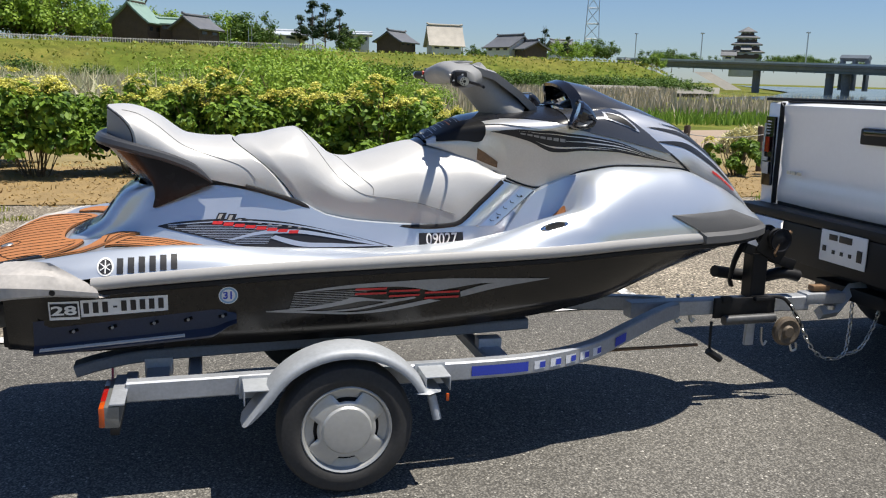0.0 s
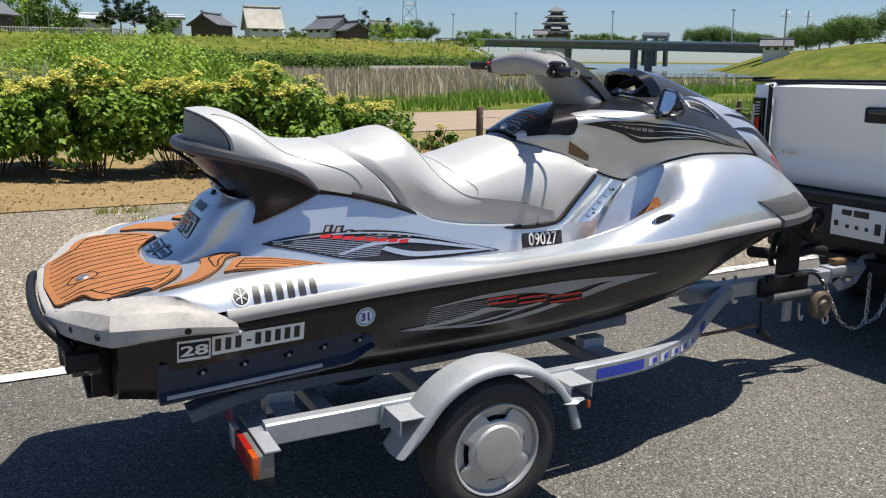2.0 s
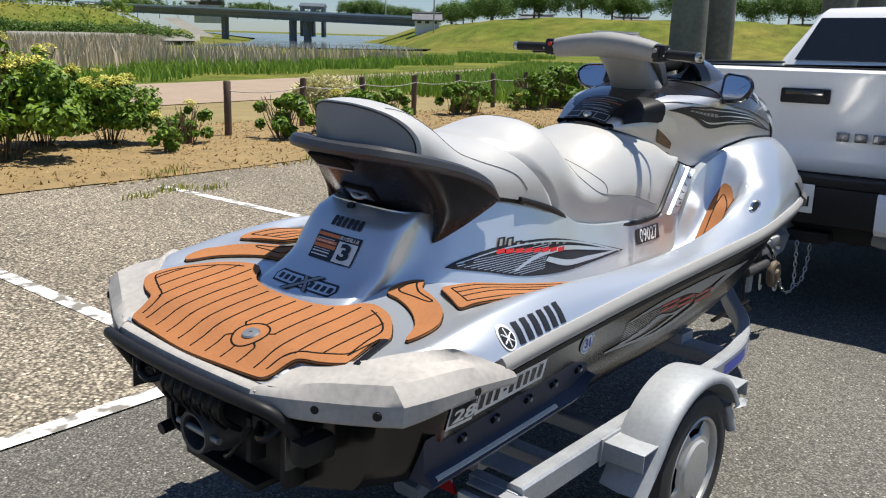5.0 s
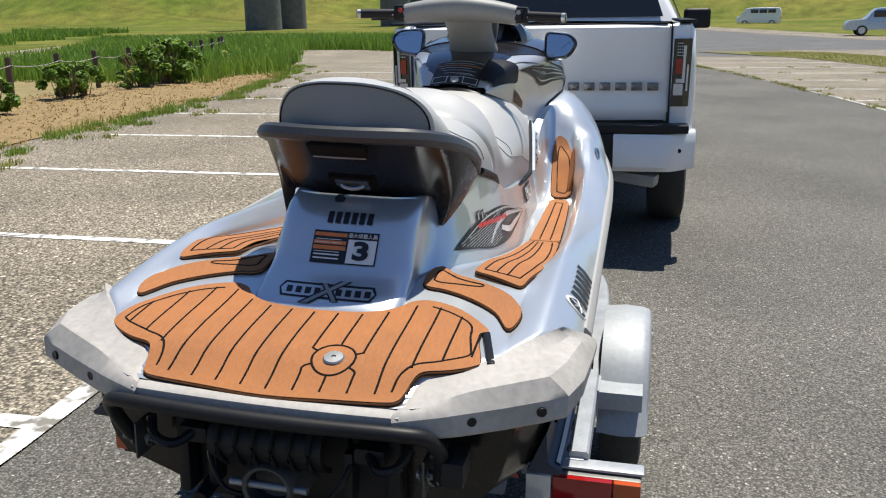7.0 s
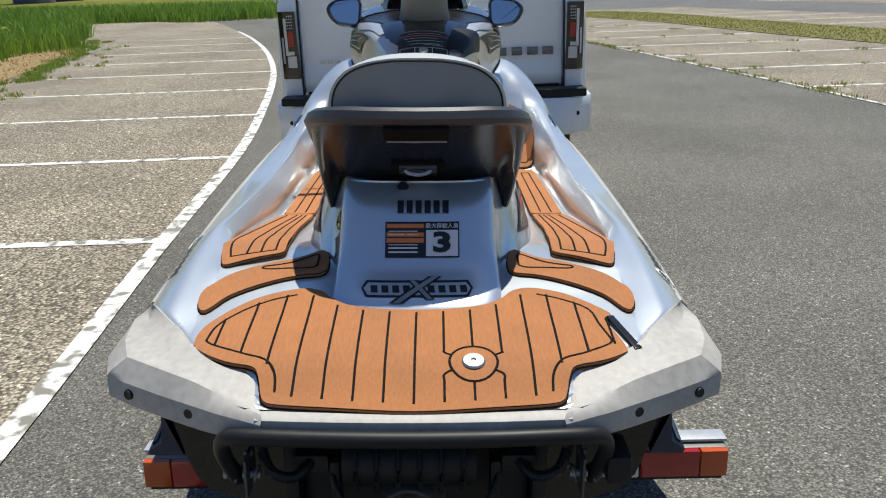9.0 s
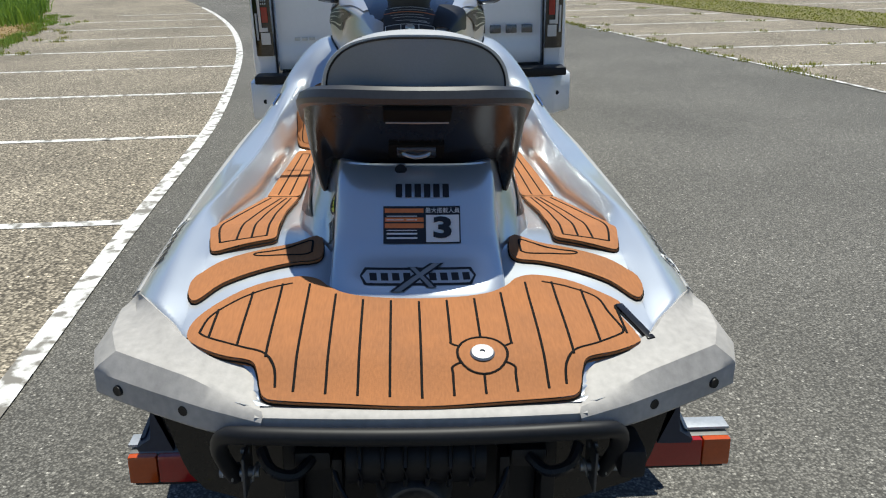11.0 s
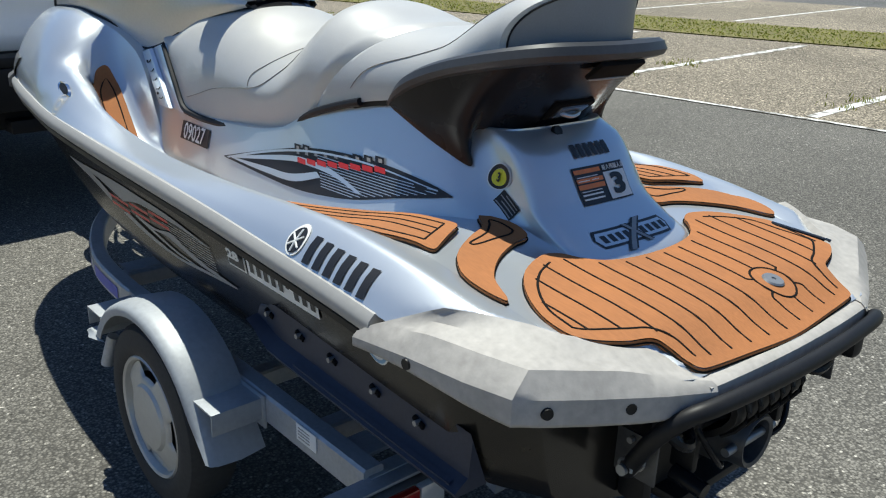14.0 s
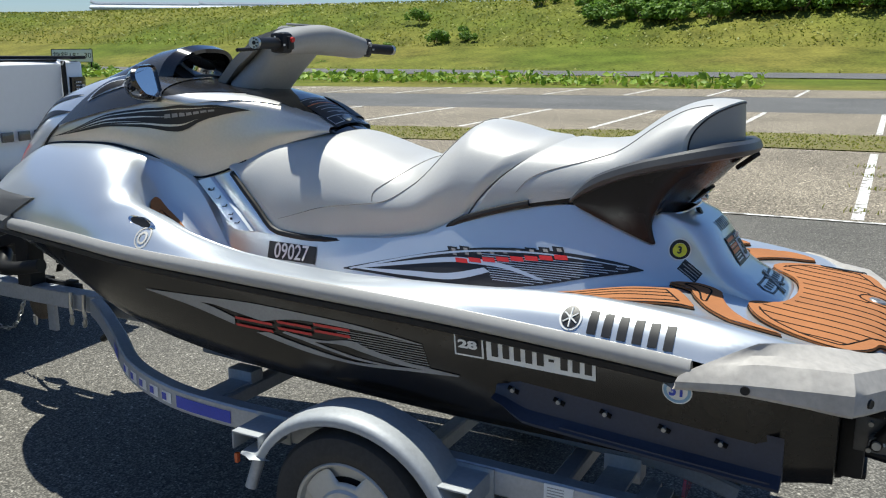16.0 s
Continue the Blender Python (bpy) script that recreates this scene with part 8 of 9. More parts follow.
for i, (az, d, k) in enumerate(((29.6, 300, 1.0), (30.6, 300, 0.8), (36.6, 330, 0.9), (37.8, 340, 1.0), (38.8, 340, 0.75), (43.3, 300, 1.15), (44.3, 300, 1.3), (45.2, 300, 1.0), (46.3, 290, 0.9), (47.2, 290, 0.8))):
    x_, y_, z_ = polar(az, d)
    copy_thing(tr[3], pose(x_, y_, 1.5 + d * math.tan(radians(1.52)), 0, 0, 71 * i)).scale = (k, k, k)
crest = [(185, 160), (128, 92), (140, 62), (168, 18)]
for i in range(26):
    k = i * 3 / 26
    a_, b_ = Vector(crest[int(k)]), Vector(crest[int(k) + 1])
    p = a_.lerp(b_, k - int(k)) + Vector((3 * math.sin(i * 2.1) + 4, 3 * math.cos(i * 1.7) + 3))
    if i % 7 in (3,):
        continue
    s = 0.86 + 0.30 * ((i * 7) % 5) / 5
    copy_thing(tr[3], pose(p.x, p.y, height(p.x, p.y) - 0.2, 0, 0, 37 * i)).scale = (s, s, s)
# shrubs on the near levee's slope
lb_ = bush("slope_bush", "green bush on the grassy levee slope", 1.0, 1.0, 900, 0.16, SLOPELEAF, "slope bushes", pose(*polar(150, 66)))
for az, d, s in ((131, 70, 0.7), (137.5, 68, 0.9), (142, 62, 0.5), (146.5, 66, 0.7), (149, 72, 1.0), (152.3, 65, 0.7), (152, 67, 0.5), (157.5, 72, 1.1), (159.5, 72, 1.3), (161, 74, 1.2), (163, 73, 1.4), (164.6, 75, 1.5), (166, 74, 1.3), (167.6, 74, 1.5), (169, 75, 1.6), (170.5, 74, 1.4), (172, 75, 1.6), (174, 74, 1.5), (165.2, 64, 0.5), (166, 65, 0.6), (127, 62, 0.6), (169.5, 71, 0.9), (162, 70, 0.8)):
    copy_thing(lb_, pose(*polar(az, d), 0, 0, az * 77)).scale = (s, s, s)
for i in range(110):
    az, d = 160 + 24 * rng.uniform(0, 1), 63 + 7 * rng.uniform(0, 1)
    k = rng.uniform(0.7, 1.7)
    copy_thing(lb_, pose(*polar(az, d), 0, 0, az * 77)).scale = (k, k, k * 0.8)
P = rng.uniform((4.5, -33.0, 0), (60, -29.5, 0), (2600, 3))
Nn = np.tile([0, 0, 1.0], (2600, 1))
P[:, 2] = rng.uniform(0.02, 0.40, 2600) * (0.6 + 0.5 * np.sin(P[:, 0] * 1.7) ** 2)
tagged(new("hedge_strip", leaf_mesh("hedge_strip", P, Nn, 0.28, BRIGHTLEAF, 1.3, 0.9)), "low weedy hedge strip between car park and road", "hedge", "", "stuff")


# grasses
def scatter(n, lo, hi, inside, z=height):
    pts = []
    while len(pts) < n:
        q = rng.uniform(lo, hi, (n, 2))
        for x, y in q:
            if inside(x, y):
                pts.append((x, y, z(x, y) - 0.03))
    return np.array(pts[:n])


def edge_y(x):
    return 26.5 + 0.35 * (x - 12) if x > -5 else 20.5


reed = scatter(36000, (-60, 24), (110, 100), lambda x, y: y > edge_y(x) + 3 + 2 * math.sin(x * 0.4) and seg_dist(x, y, FAR_LEVEE) > 26 and seg_dist(x, y, NEAR_LEVEE) > 30 and (math.sin(x * 0.11 + 1) + math.sin(y * 0.16 + x * 0.05) > -1.3) and x < 60 + 0.3 * y and not (math.atan2(x, y + 2.5) > 0.54 and math.hypot(x, y) > 64))
dist = np.hypot(reed[:, 0], reed[:, 1] + 2)
tagged(new("reeds", blade_mesh("reeds", reed, 1.12, 0.012 + 0.0006 * dist, REED, 0.35)), "pale dry reed bed along the river", "reeds", "", "stuff")
gr_ = scatter(16000, (-30, 14), (70, 60), lambda x, y: edge_y(x) - 1.2 + math.sin(x * 0.7) < y < edge_y(x) + 6 + 3 * math.sin(x * 0.3))
dist = np.hypot(gr_[:, 0], gr_[:, 1] + 2)
tagged(new("tall_grass", blade_mesh("tall_grass", gr_, 0.5, 0.010 + 0.0006 * dist, GRASS, 0.6)), "tall fresh green grass before the reeds", "grass", "", "stuff")
gr_ = scatter(12000, (9, 8), (48, 34), lambda x, y: x > 19 + 0.8 * math.sin(y) and y > max(11.8 + 0.25 * (x - 12), hay_edge(x) + 0.4) and (x > 14 + (y - 16) * 2.0 or y < 13.5 + 0.2 * (x - 12)) and y < 14 + 0.55 * (x - 14))
dist = np.hypot(gr_[:, 0], gr_[:, 1] + 2)
tagged(new("verge_grass", blade_mesh("verge_grass", gr_, 0.5, 0.008 + 0.0005 * dist, GRASS, 0.6)), "rank green grass behind the rope fence", "grass", "", "stuff")
vg = scatter(26000, (12, 7), (52, 24), lambda x, y: (y > hay_edge(x) + 0.25 + 0.5 * math.sin(x * 1.3) + 2.6 * (1 - smooth(13, 24, x)) and y < 16 + 0.2 * x and 18.5 < x < 42) or (36.5 + 0.8 * math.sin(y * 1.1) < x < 47 and 5.5 < y < 24))
dist = np.hypot(vg[:, 0], vg[:, 1] + 2)
tagged(new("rank_grass", blade_mesh("rank_grass", vg, 0.62, 0.006 + 0.0006 * dist, GRASS, 0.7)), "rank green grass along the stall ends", "grass", "", "stuff")
st_ = scatter(26000, (-8, 6.8), (22, 12.5), lambda x, y: hay_edge(x) - 0.12 + 0.2 * math.sin(3 * x) < y < 12.3, lambda x, y: 0.035)
L_ = leaf_mesh("straw_litter", st_, np.tile([0, 0, 1.0], (len(st_), 1)), 0.035, STRAW, 3.6, 0.5)
tagged(new("straw_litter", L_), "loose brown straw litter", "straw", "", "stuff")
tf = scatter(1500, (4, 6.2), (34, 15), lambda x, y: abs(y - hay_edge(x) + 0.05 + 0.25 * math.sin(1.3 * x + 2 * math.sin(x))) < 0.22 and math.sin(x * 2.1) + math.sin(x * 0.7) > -0.6, lambda x, y: 0.03)
tagged(new("edge_grass", blade_mesh("edge_grass", tf, 0.13, 0.006, DRYGRASS, 0.9)), "sparse grass tufts along the pavement edge", "grass", "", "stuff")
sg = scatter(42000, (-16, -15.0), (34, -4.5), lambda x, y: strip_far(x) + 0.06 < y < strip_near(x) - 0.06, lambda x, y: 0.018)
tagged(new("strip_grass", blade_mesh("strip_grass", sg, 0.06, 0.016, DRYGRASS, 1.6)), "short dry grass of the strip between stalls", "grass", "", "stuff")
lv = scatter(30000, (-40, -80), (110, -48), lambda x, y: y < -49 and y > -76, height)
dist = np.hypot(lv[:, 0], lv[:, 1])
tagged(new("levee_grass", blade_mesh("levee_grass", lv, 0.16, 0.03 + 0.0006 * dist, DRYGRASS, 2.6)), "yellow-green meadow grass on the levee", "grass", "", "stuff")
fl = scatter(16000, (-110, 84), (84, 150), lambda x, y: 5 < seg_dist(x, y, FAR_LEVEE) < 27, height)
dist = np.hypot(fl[:, 0], fl[:, 1])
tagged(new("far_levee_grass", blade_mesh("far_levee_grass", fl[:9000], 0.35, 0.02 + 0.0009 * dist[:9000], DRYGRASS, 2.2)), "dry meadow grass on the far levee", "grass", "", "stuff")
tagged(new("far_levee_weeds", blade_mesh("far_levee_weeds", fl[9000:9900], 0.45, 0.03 + 0.0009 * dist[9000:9900], GRASS, 2.0)), "green weeds on the far levee", "grass", "", "stuff")
tr_ = scatter(3200, (-22, 20), (8, 42), lambda x, y: -0.42 < math.atan2(x, y + 2.5) < 0.06 and math.sin(x * 0.9) + math.sin(y * 0.7 + x) > -0.5, height)
tagged(new("tall_reeds", blade_mesh("tall_reeds", tr_, 1.7, 0.03, PALEREED, 0.9)), "tall pale bent reeds beyond the shrubs", "reeds", "", "stuff")
def tufts(name, spots, n, r, h, w, material, label):
    """Small tufts of weeds round given spots."""
    P_ = np.concatenate([np.stack([x + r * rng.normal(0, 1, n), y + r * 0.6 * rng.normal(0, 1, n), np.full(n, 0.004)], 1) for x, y in spots])
    tagged(new(name, blade_mesh(name, P_, h, w, material, 1.1)), label, "weeds", "", "stuff")


edge_spots = [(x, hay_edge(x) - abs(rng.normal(0, 0.28))) for x in rng.uniform(7, 26, 110)]
line_spots = [(1.15 + 2.69 * i + rng.normal(0, 0.25), hay_edge(1.15 + 2.69 * i) - rng.uniform(0.2, 1.3)) for i in range(-1, 9) for _ in range(4)]
across = [(x, right_edge(x) + rng.normal(0, 0.05)) for x in rng.uniform(8, 28, 70)] + [(0.28 + 2.42 * i + rng.normal(0, 0.04), right_edge(0.28 + 2.42 * i) - rng.uniform(0.5, 4.2)) for i in range(0, 11) for _ in range(4)]
tufts("edge_weeds", edge_spots, 46, 0.11, 0.09, 0.006, GRASS, "low weeds along the edge of the stalls")
tufts("dry_edge_weeds", line_spots + edge_spots[:60], 46, 0.10, 0.07, 0.006, DRYGRASS, "dry weeds at the ends of the stall lines")
tufts("joint_weeds", across, 26, 0.10, 0.05, 0.006, DRYGRASS, "low weeds in the joints of the far stalls")
# heap of cut reeds
hp = rng.normal(0, 1, (2600, 3))
hp /= np.linalg.norm(hp, axis=1)[:, None]
hp = np.array([14.7, 15.9, 0.0]) + np.abs(hp) ** [1, 1, 1] * np.sign(hp) * [1.0, 0.8, 0.62]
hp[:, 2] = np.abs(hp[:, 2])
HEAP = leafy("cut_reed", (0.72, 0.66, 0.40), (0.46, 0.44, 0.22), trans=0.1, rough=0.8)
tagged(new("reed_heap", leaf_mesh("reed_heap", hp, np.tile([0, 0, 1.0], (2600, 1)), 0.09, HEAP, 4.5, 0.6)), "heap of cut pale reeds beside the path", "straw heap", "", "stuff")

# ---- rope fence ----
fence = thing("rope_fence", "low fence of dark timber posts and rope", "fence")
posts = [(7.42, 10.2), (9.53, 10.82), (11.37, 11.07), (13.3, 11.44), (15.2, 11.75), (17.1, 12.1), (19.0, 12.45), (20.9, 12.85), (22.8, 13.3), (24.7, 13.8), (26.6, 14.4), (28.5, 15.0), (30.4, 15.7), (32.3, 16.5)]
for i, (x, y) in enumerate(posts):
    lean = 0.015 * math.sin(i * 2.3)
    bm = tube(bmesh.new(), [(x, y, -0.1), (x + lean, y, 0.5), (x + 2 * lean, y - lean, 0.885), (x + 2 * lean, y - lean, 0.90)], lambda s: 0.062 if s < 0.95 else 0.05, 10)
    part("post", bm, WOODPOST, fence)
for (a, b), (c, d) in zip(posts, posts[1:]):
    bm = tube(bmesh.new(), [(a + (c - a) * s, b + (d - b) * s - 0.06, 0.74 - 0.12 * s * (1 - s) * 2) for s in steps(0, 1, 8)], 0.009, 5)
    part("rope", bm, ROPE, fence)

# ---- far buildings ----
TILE = mat("grey_roof_tiles", (0.13, 0.135, 0.145), 0.5, 0, 0.25, 1.2, 14, bump=0.4, bump_scale=12)
COPPER = mat("green_copper_roof", (0.22, 0.33, 0.28), 0.6, 0, 0.2, 0.8, 9)
THATCH = mat("pale_grey_thatch", (0.42, 0.39, 0.34), 0.9, 0, 0.25, 0.7, 14, bump=0.5, bump_scale=8)
PLASTER = mat("white_plaster", (0.72, 0.71, 0.68), 0.8, 0, 0.08, 0.6, 8)
TIMBER = mat("dark_timber_wall", (0.10, 0.07, 0.05), 0.8, 0, 0.3, 1.5, 14)
SHEETROOF = mat("pale_sheet_roof", (0.50, 0.54, 0.58), 0.5, 0.2, 0.12, 0.4, 6)
WINDOW = mat("far_window_glass", (0.03, 0.04, 0.05), 0.1, 0, 0.2)


def facing(az, d, base_el=None):
    x, y, z = polar(az, d)
    if base_el is not None:
        z = 1.5 + d * math.tan(radians(base_el))
    return Matrix.Translation((x, y, z)) @ pose(0, 0, 0, 0, 0, -az)


def gable(bm, w, dpt, z0, z1, over=0.6, th_=0.22, y=0.0, ends=0.0):
    """A pitched roof, ridge along local x, slightly sagging eaves."""
    rows = []
    for s in steps(-1, 1, 8):
        k = abs(s)
        rows.append([(x, y + s * (dpt / 2 + over), z1 - (z1 - z0) * (k ** 0.85) + (0.25 * (abs(x) / (w / 2)) ** 3 if ends else 0)) for x in steps(-w / 2 - over, w / 2 + over, 6)])
    sheet(rows, bm=bm)
    bmesh.ops.recalc_face_normals(bm, faces=bm.faces)
    bmesh.ops.solidify(bm, geom=bm.faces[:], thickness=th_)
    return bm


def house(name, label, az, d, el, w, dpt, hw, hr, wall, roof, windows=3, extra=None, cat="house", turn=0):
    h = thing(name, label, cat, "", facing(az, d, el) @ pose(0, 0, 0, 0, 0, turn))
    bm = box(bmesh.new(), (0, 0, hw / 2 - 1.5), (w, dpt, hw + 3), 0.03)
    for s in (-1, 1):
        f = bm.faces.new([bm.verts.new(p) for p in ((s * w / 2, -dpt / 2, hw), (s * w / 2, dpt / 2, hw), (s * w / 2, 0, hw + hr * 0.95))])
    part("wall", bm, wall, h, "", False)
    r = part("roof", gable(bmesh.new(), w, dpt, hw - 0.1, hw + hr, 0.7, 0.25, 0, 0), roof, h)
    bm = tube(bmesh.new(), [(-w / 2 - 0.7, 0, hw + hr + 0.35), (-w / 2, 0, hw + hr + 0.15), (w / 2, 0, hw + hr + 0.15), (w / 2 + 0.7, 0, hw + hr + 0.35)], 0.22, 6)
    part("ridge", bm, roof, r)
    for i in range(windows):
        x = -w / 2 + w * (i + 0.5) / windows
        wn_ = part("window", box(bmesh.new(), (x, -dpt / 2 - 0.02, hw * 0.5), (w / windows * 0.5, 0.08, hw * 0.42), 0.01), TIMBER, h)
        part("pane", box(bmesh.new(), (x, -dpt / 2 - 0.06, hw * 0.5), (w / windows * 0.44, 0.04, hw * 0.34)), WINDOW, wn_)
    if extra:
        extra(h)
    return h


def chigi(h):
    for s in (-1, 1):
        for k in (-1, 1):
            part("finial", tube(bmesh.new(), [(s * 2.6, 0.3 * k, 4.4), (s * 2.6, -0.7 * k, 6.1)], 0.13, 6), TIMBER, h, "crossed roof finial")
    for x in (-1.6, -0.5, 0.6, 1.7):
        part("ridge_log", tube(bmesh.new(), [(x, -0.7, 5.05), (x, 0.7, 5.05)], 0.14, 6), TIMBER, h)


house("shrine_hall", "dark timber shrine hall with green copper roof", -3.5, 150, 2.45, 4.6, 6.0, 1.9, 3.2, TIMBER, COPPER, 2, chigi, "shrine", 62)
house("shrine_corridor", "low shrine corridor with green copper roof", -1.3, 151, 2.65, 4.5, 3.0, 1.5, 0.7, TIMBER, COPPER, 3, None, "shrine")
house("shrine_hall", "small dark timber shrine hall with tiled roof", 0.0, 148, 2.45, 5.0, 5.4, 1.3, 2.0, TIMBER, TILE, 2, None, "shrine", 50)
house("workshop", "long low white workshop with pale roof", 4.7, 175, 2.5, 12, 6, 1.0, 0.8, PLASTER, SHEETROOF, 6)
house("white_block", "low white building beside conifers", 9.9, 190, 2.45, 6.0, 5, 2.0, 0.3, PLASTER, SHEETROOF, 4)
house("tiled_house", "farmhouse with dark tiled roofs and dormers", 12.6, 175, 2.35, 6.0, 5.4, 0.9, 2.0, TIMBER, TILE, 3, None, "house", 60)
house("thatched_house", "farmhouse with a tall pale thatched roof", 15.7, 178, 2.2, 6.0, 5.5, 0.9, 4.0, PLASTER, THATCH, 3, None, "house", 12)
house("tiled_house", "white-walled house with layered grey tiled roofs", 20.0, 182, 2.2, 7.0, 6.6, 1.0, 2.4, PLASTER, TILE, 3, None, "house", -48)
house("tiled_house", "small house with grey tiled roof", 21.3, 178, 2.2, 5.0, 5, 0.8, 1.6, TIMBER, TILE, 2, None, "house", -60)
house("small_house", "small white house beyond the levee", 23.2, 230, 2.5, 5.0, 5, 1.2, 1.0, PLASTER, TILE, 2, None, "house", 20)
for az, d, w in ((48.0, 190, 5), (55.0, 185, 6), (61, 190, 6)):
    house("far_house", "pale house with a tiled roof behind the avenue trees", az, d, 1.3, w, 6, 1.2, 1.3, PLASTER, TILE, 3)
for az, d, w in ((133, 112, 14), (139, 108, 12), (145.5, 108, 18), (152, 110, 16)):
    house("far_house", "long low pale building behind the levee", az, d, 1.9, w, 8, 0.9, 0.4, PLASTER, SHEETROOF, 5)

# castle tower
cs = thing("castle_tower", "four-tiered white castle tower with grey roofs", "castle", "", facing(34.5, 330, 2.12))
# white plaster greyed: the shade on this side is in the colour
CASTLEWALL = mat("shaded_castle_plaster", (0.50, 0.51, 0.52), 0.85, 0, 0.15, 0.5, 6)
zz = 0.0
for i, (w, hh) in enumerate(((10.5, 2.6), (8.6, 2.3), (6.6, 2.0), (4.4, 1.7))):
    part("wall", box(bmesh.new(), (0, 0, zz + hh / 2 - (3 if i == 0 else 0)), (w, w * 0.85, hh + (6 if i == 0 else 0)), 0.05), CASTLEWALL, cs)
    # dark band darkens the lower wall as shade would
    part("shade_band", box(bmesh.new(), (0, 0, zz + hh * 0.28), (w * 1.015, w * 0.87, hh * 0.5), 0.03), TIMBER, cs, "dark band painting the shade on the wall")
    rf = [[(x * k, y * k * 0.85, z) for x, y in [(-1, -1), (-0.5, -1), (0, -1), (0.5, -1), (1, -1), (1, 0), (1, 1), (0, 1), (-1, 1), (-1, 0)]] for k, z in ((w / 2 + 1.0, zz + hh - 0.25), (w / 2 + 0.4, zz + hh + 0.05), (w / 2 - 0.9 if i < 3 else 0.05, zz + hh + (0.65 if i < 3 else 1.6)))]
    part("roof", sheet(rf, True), TILE, cs)
    for j in range(3):
        x = -w / 2 + w * (j + 0.5) / 3
        wn_ = part("window", box(bmesh.new(), (x, -w * 0.425 - 0.02, zz + hh * 0.5), (w * 0.14, 0.1, hh * 0.35)), TIMBER, cs)
    zz += hh + 0.35
bm = gable(bmesh.new(), 3.0, 3.4, 3.0, 5.0, 0.3, 0.2, -3.4)
part("dormer_gable", bm, TILE, cs)
house("castle_annex", "white castle annex with grey roof", 33.5, 325, 2.05, 4.0, 4, 1.6, 1.5, PLASTER, TILE, 1, None, "castle")

# road bridge with piers, lamps and water gate
br = thing("road_bridge", "long grey girder bridge over the river", "bridge")
a, b = polar(27.3, 270), polar(47.6, 205)
A, Bv = Vector((a[0], a[1], 1.5 + 270 * math.tan(radians(1.82)))), Vector((b[0], b[1], 1.5 + 205 * math.tan(radians(1.52))))
dirn = (Bv - A).normalized()
sd = Vector((-dirn.y, dirn.x, 0)).normalized()
if sd.y > 0:
    sd = -sd
def along(s, off, z):
    return A.lerp(Bv, s) + sd * off + Vector((0, 0, z))


BRIDGE = mat("stained_bridge_concrete", (0.20, 0.20, 0.19), 0.85, 0, 0.25, 0.25, 3)
part("deck", sheet([[along(s, 3, -0.55), along(s, 3.0, 0.2), along(s, 3.6, 0.25), along(s, 3.6, 0.9), along(s, -3.6, 0.9), along(s, -3.6, 0.2), along(s, -3, -0.55)] for s in steps(0, 1, 20)], True, True), BRIDGE, br, "grey concrete deck")
part("handrail", sheet([[along(s, 3.62, 0.75), along(s, 3.62, 1.15)] for s in steps(0, 1, 4)]), SHEETROOF, br, "pale handrail")
GIRDER = mat("grey_green_girder", (0.14, 0.17, 0.17), 0.6, 0, 0.15, 0.3, 3)
part("girder", sheet([[along(s, 2.6, -0.56), along(s, 2.7, -1.15)] for s in steps(0, 1, 20)]), GIRDER, br, "dark girder")
for s in (0.464, 0.664, 0.705):
    p = along(s, 0, -1)
    zb = base_height(p.x, p.y) - 1
    bm = tube(bmesh.new(), [(p.x, p.y, zb), (p.x, p.y, p.z)], 0.95, 14)
    part("pier", bm, BRIDGE, br, "round concrete pier")
GATE = mat("blue_grey_steel", (0.16, 0.19, 0.22), 0.6, 0.1, 0.15, 0.3, 3)
wg = thing("water_gate", "grey concrete water gate above the bridge", "water gate")
for s in (0.665, 0.695, 0.725):
    p = along(s, -4, 0)
    part("tower", box(bmesh.new(), (p.x, p.y, p.z - 1.0), (0.9, 0.9, 7.6), 0.05), GATE, wg)
p, q = along(0.66, -4, 2.6), along(0.73, -4, 2.6)
part("gallery", tube(bmesh.new(), [p, q], 0.75, 4), GATE, wg)
for s in (0.07, 0.31, 0.62, 0.93):
    sl = thing("street_lamp", "slim street lamp on the bridge", "street lamp", "bridge lamps", Matrix.Translation(along(s, 3.2, 0.9)))
    part("pole", tube(bmesh.new(), [(0, 0, 0), (0, 0, 7.0)], 0.14, 6), STEEL, sl)
    part("lamp_head", box(bmesh.new(), (0, 0, 7.1), (0.9, 0.5, 0.3), 0.05), STEEL, sl)
# sloping concrete bank below the far levee and at the bridge foot
REVET = mat("concrete_revetment", (0.21, 0.20, 0.17), 0.85, 0, 0.2, 0.2, 2)
rows = []
for az in steps(22.5, 33.5, 12):
    p, q = polar(az, 98 + (az - 22.5) * 2.6), polar(az, 103 + (az - 22.5) * 2.6)
    rows.append([(p[0], p[1], base_height(p[0], p[1]) + 0.25), (q[0], q[1], base_height(q[0], q[1]) + 1.1)])
setting("river_bank", sheet(rows), REVET, "low sloping concrete bank of the river", "river bank")
for k, (a0, a1, d0) in enumerate(((33.6, 34.6, 205),)):
    rows = []
    for s in steps(0, 1, 6):
        p, q = polar(a0 + (a1 - a0) * s, d0), polar(a0 + (a1 - a0) * s + (1.0 if k else -2.0), d0 + 14)
        rows.append([(p[0], p[1], base_height(p[0], p[1]) + 0.3), (q[0], q[1], 1.5 + (d0 + 14) * math.tan(radians(1.3)))])
    setting("bridge_bank", sheet(rows), REVET, "stepped concrete bank at the bridge foot", "river bank")

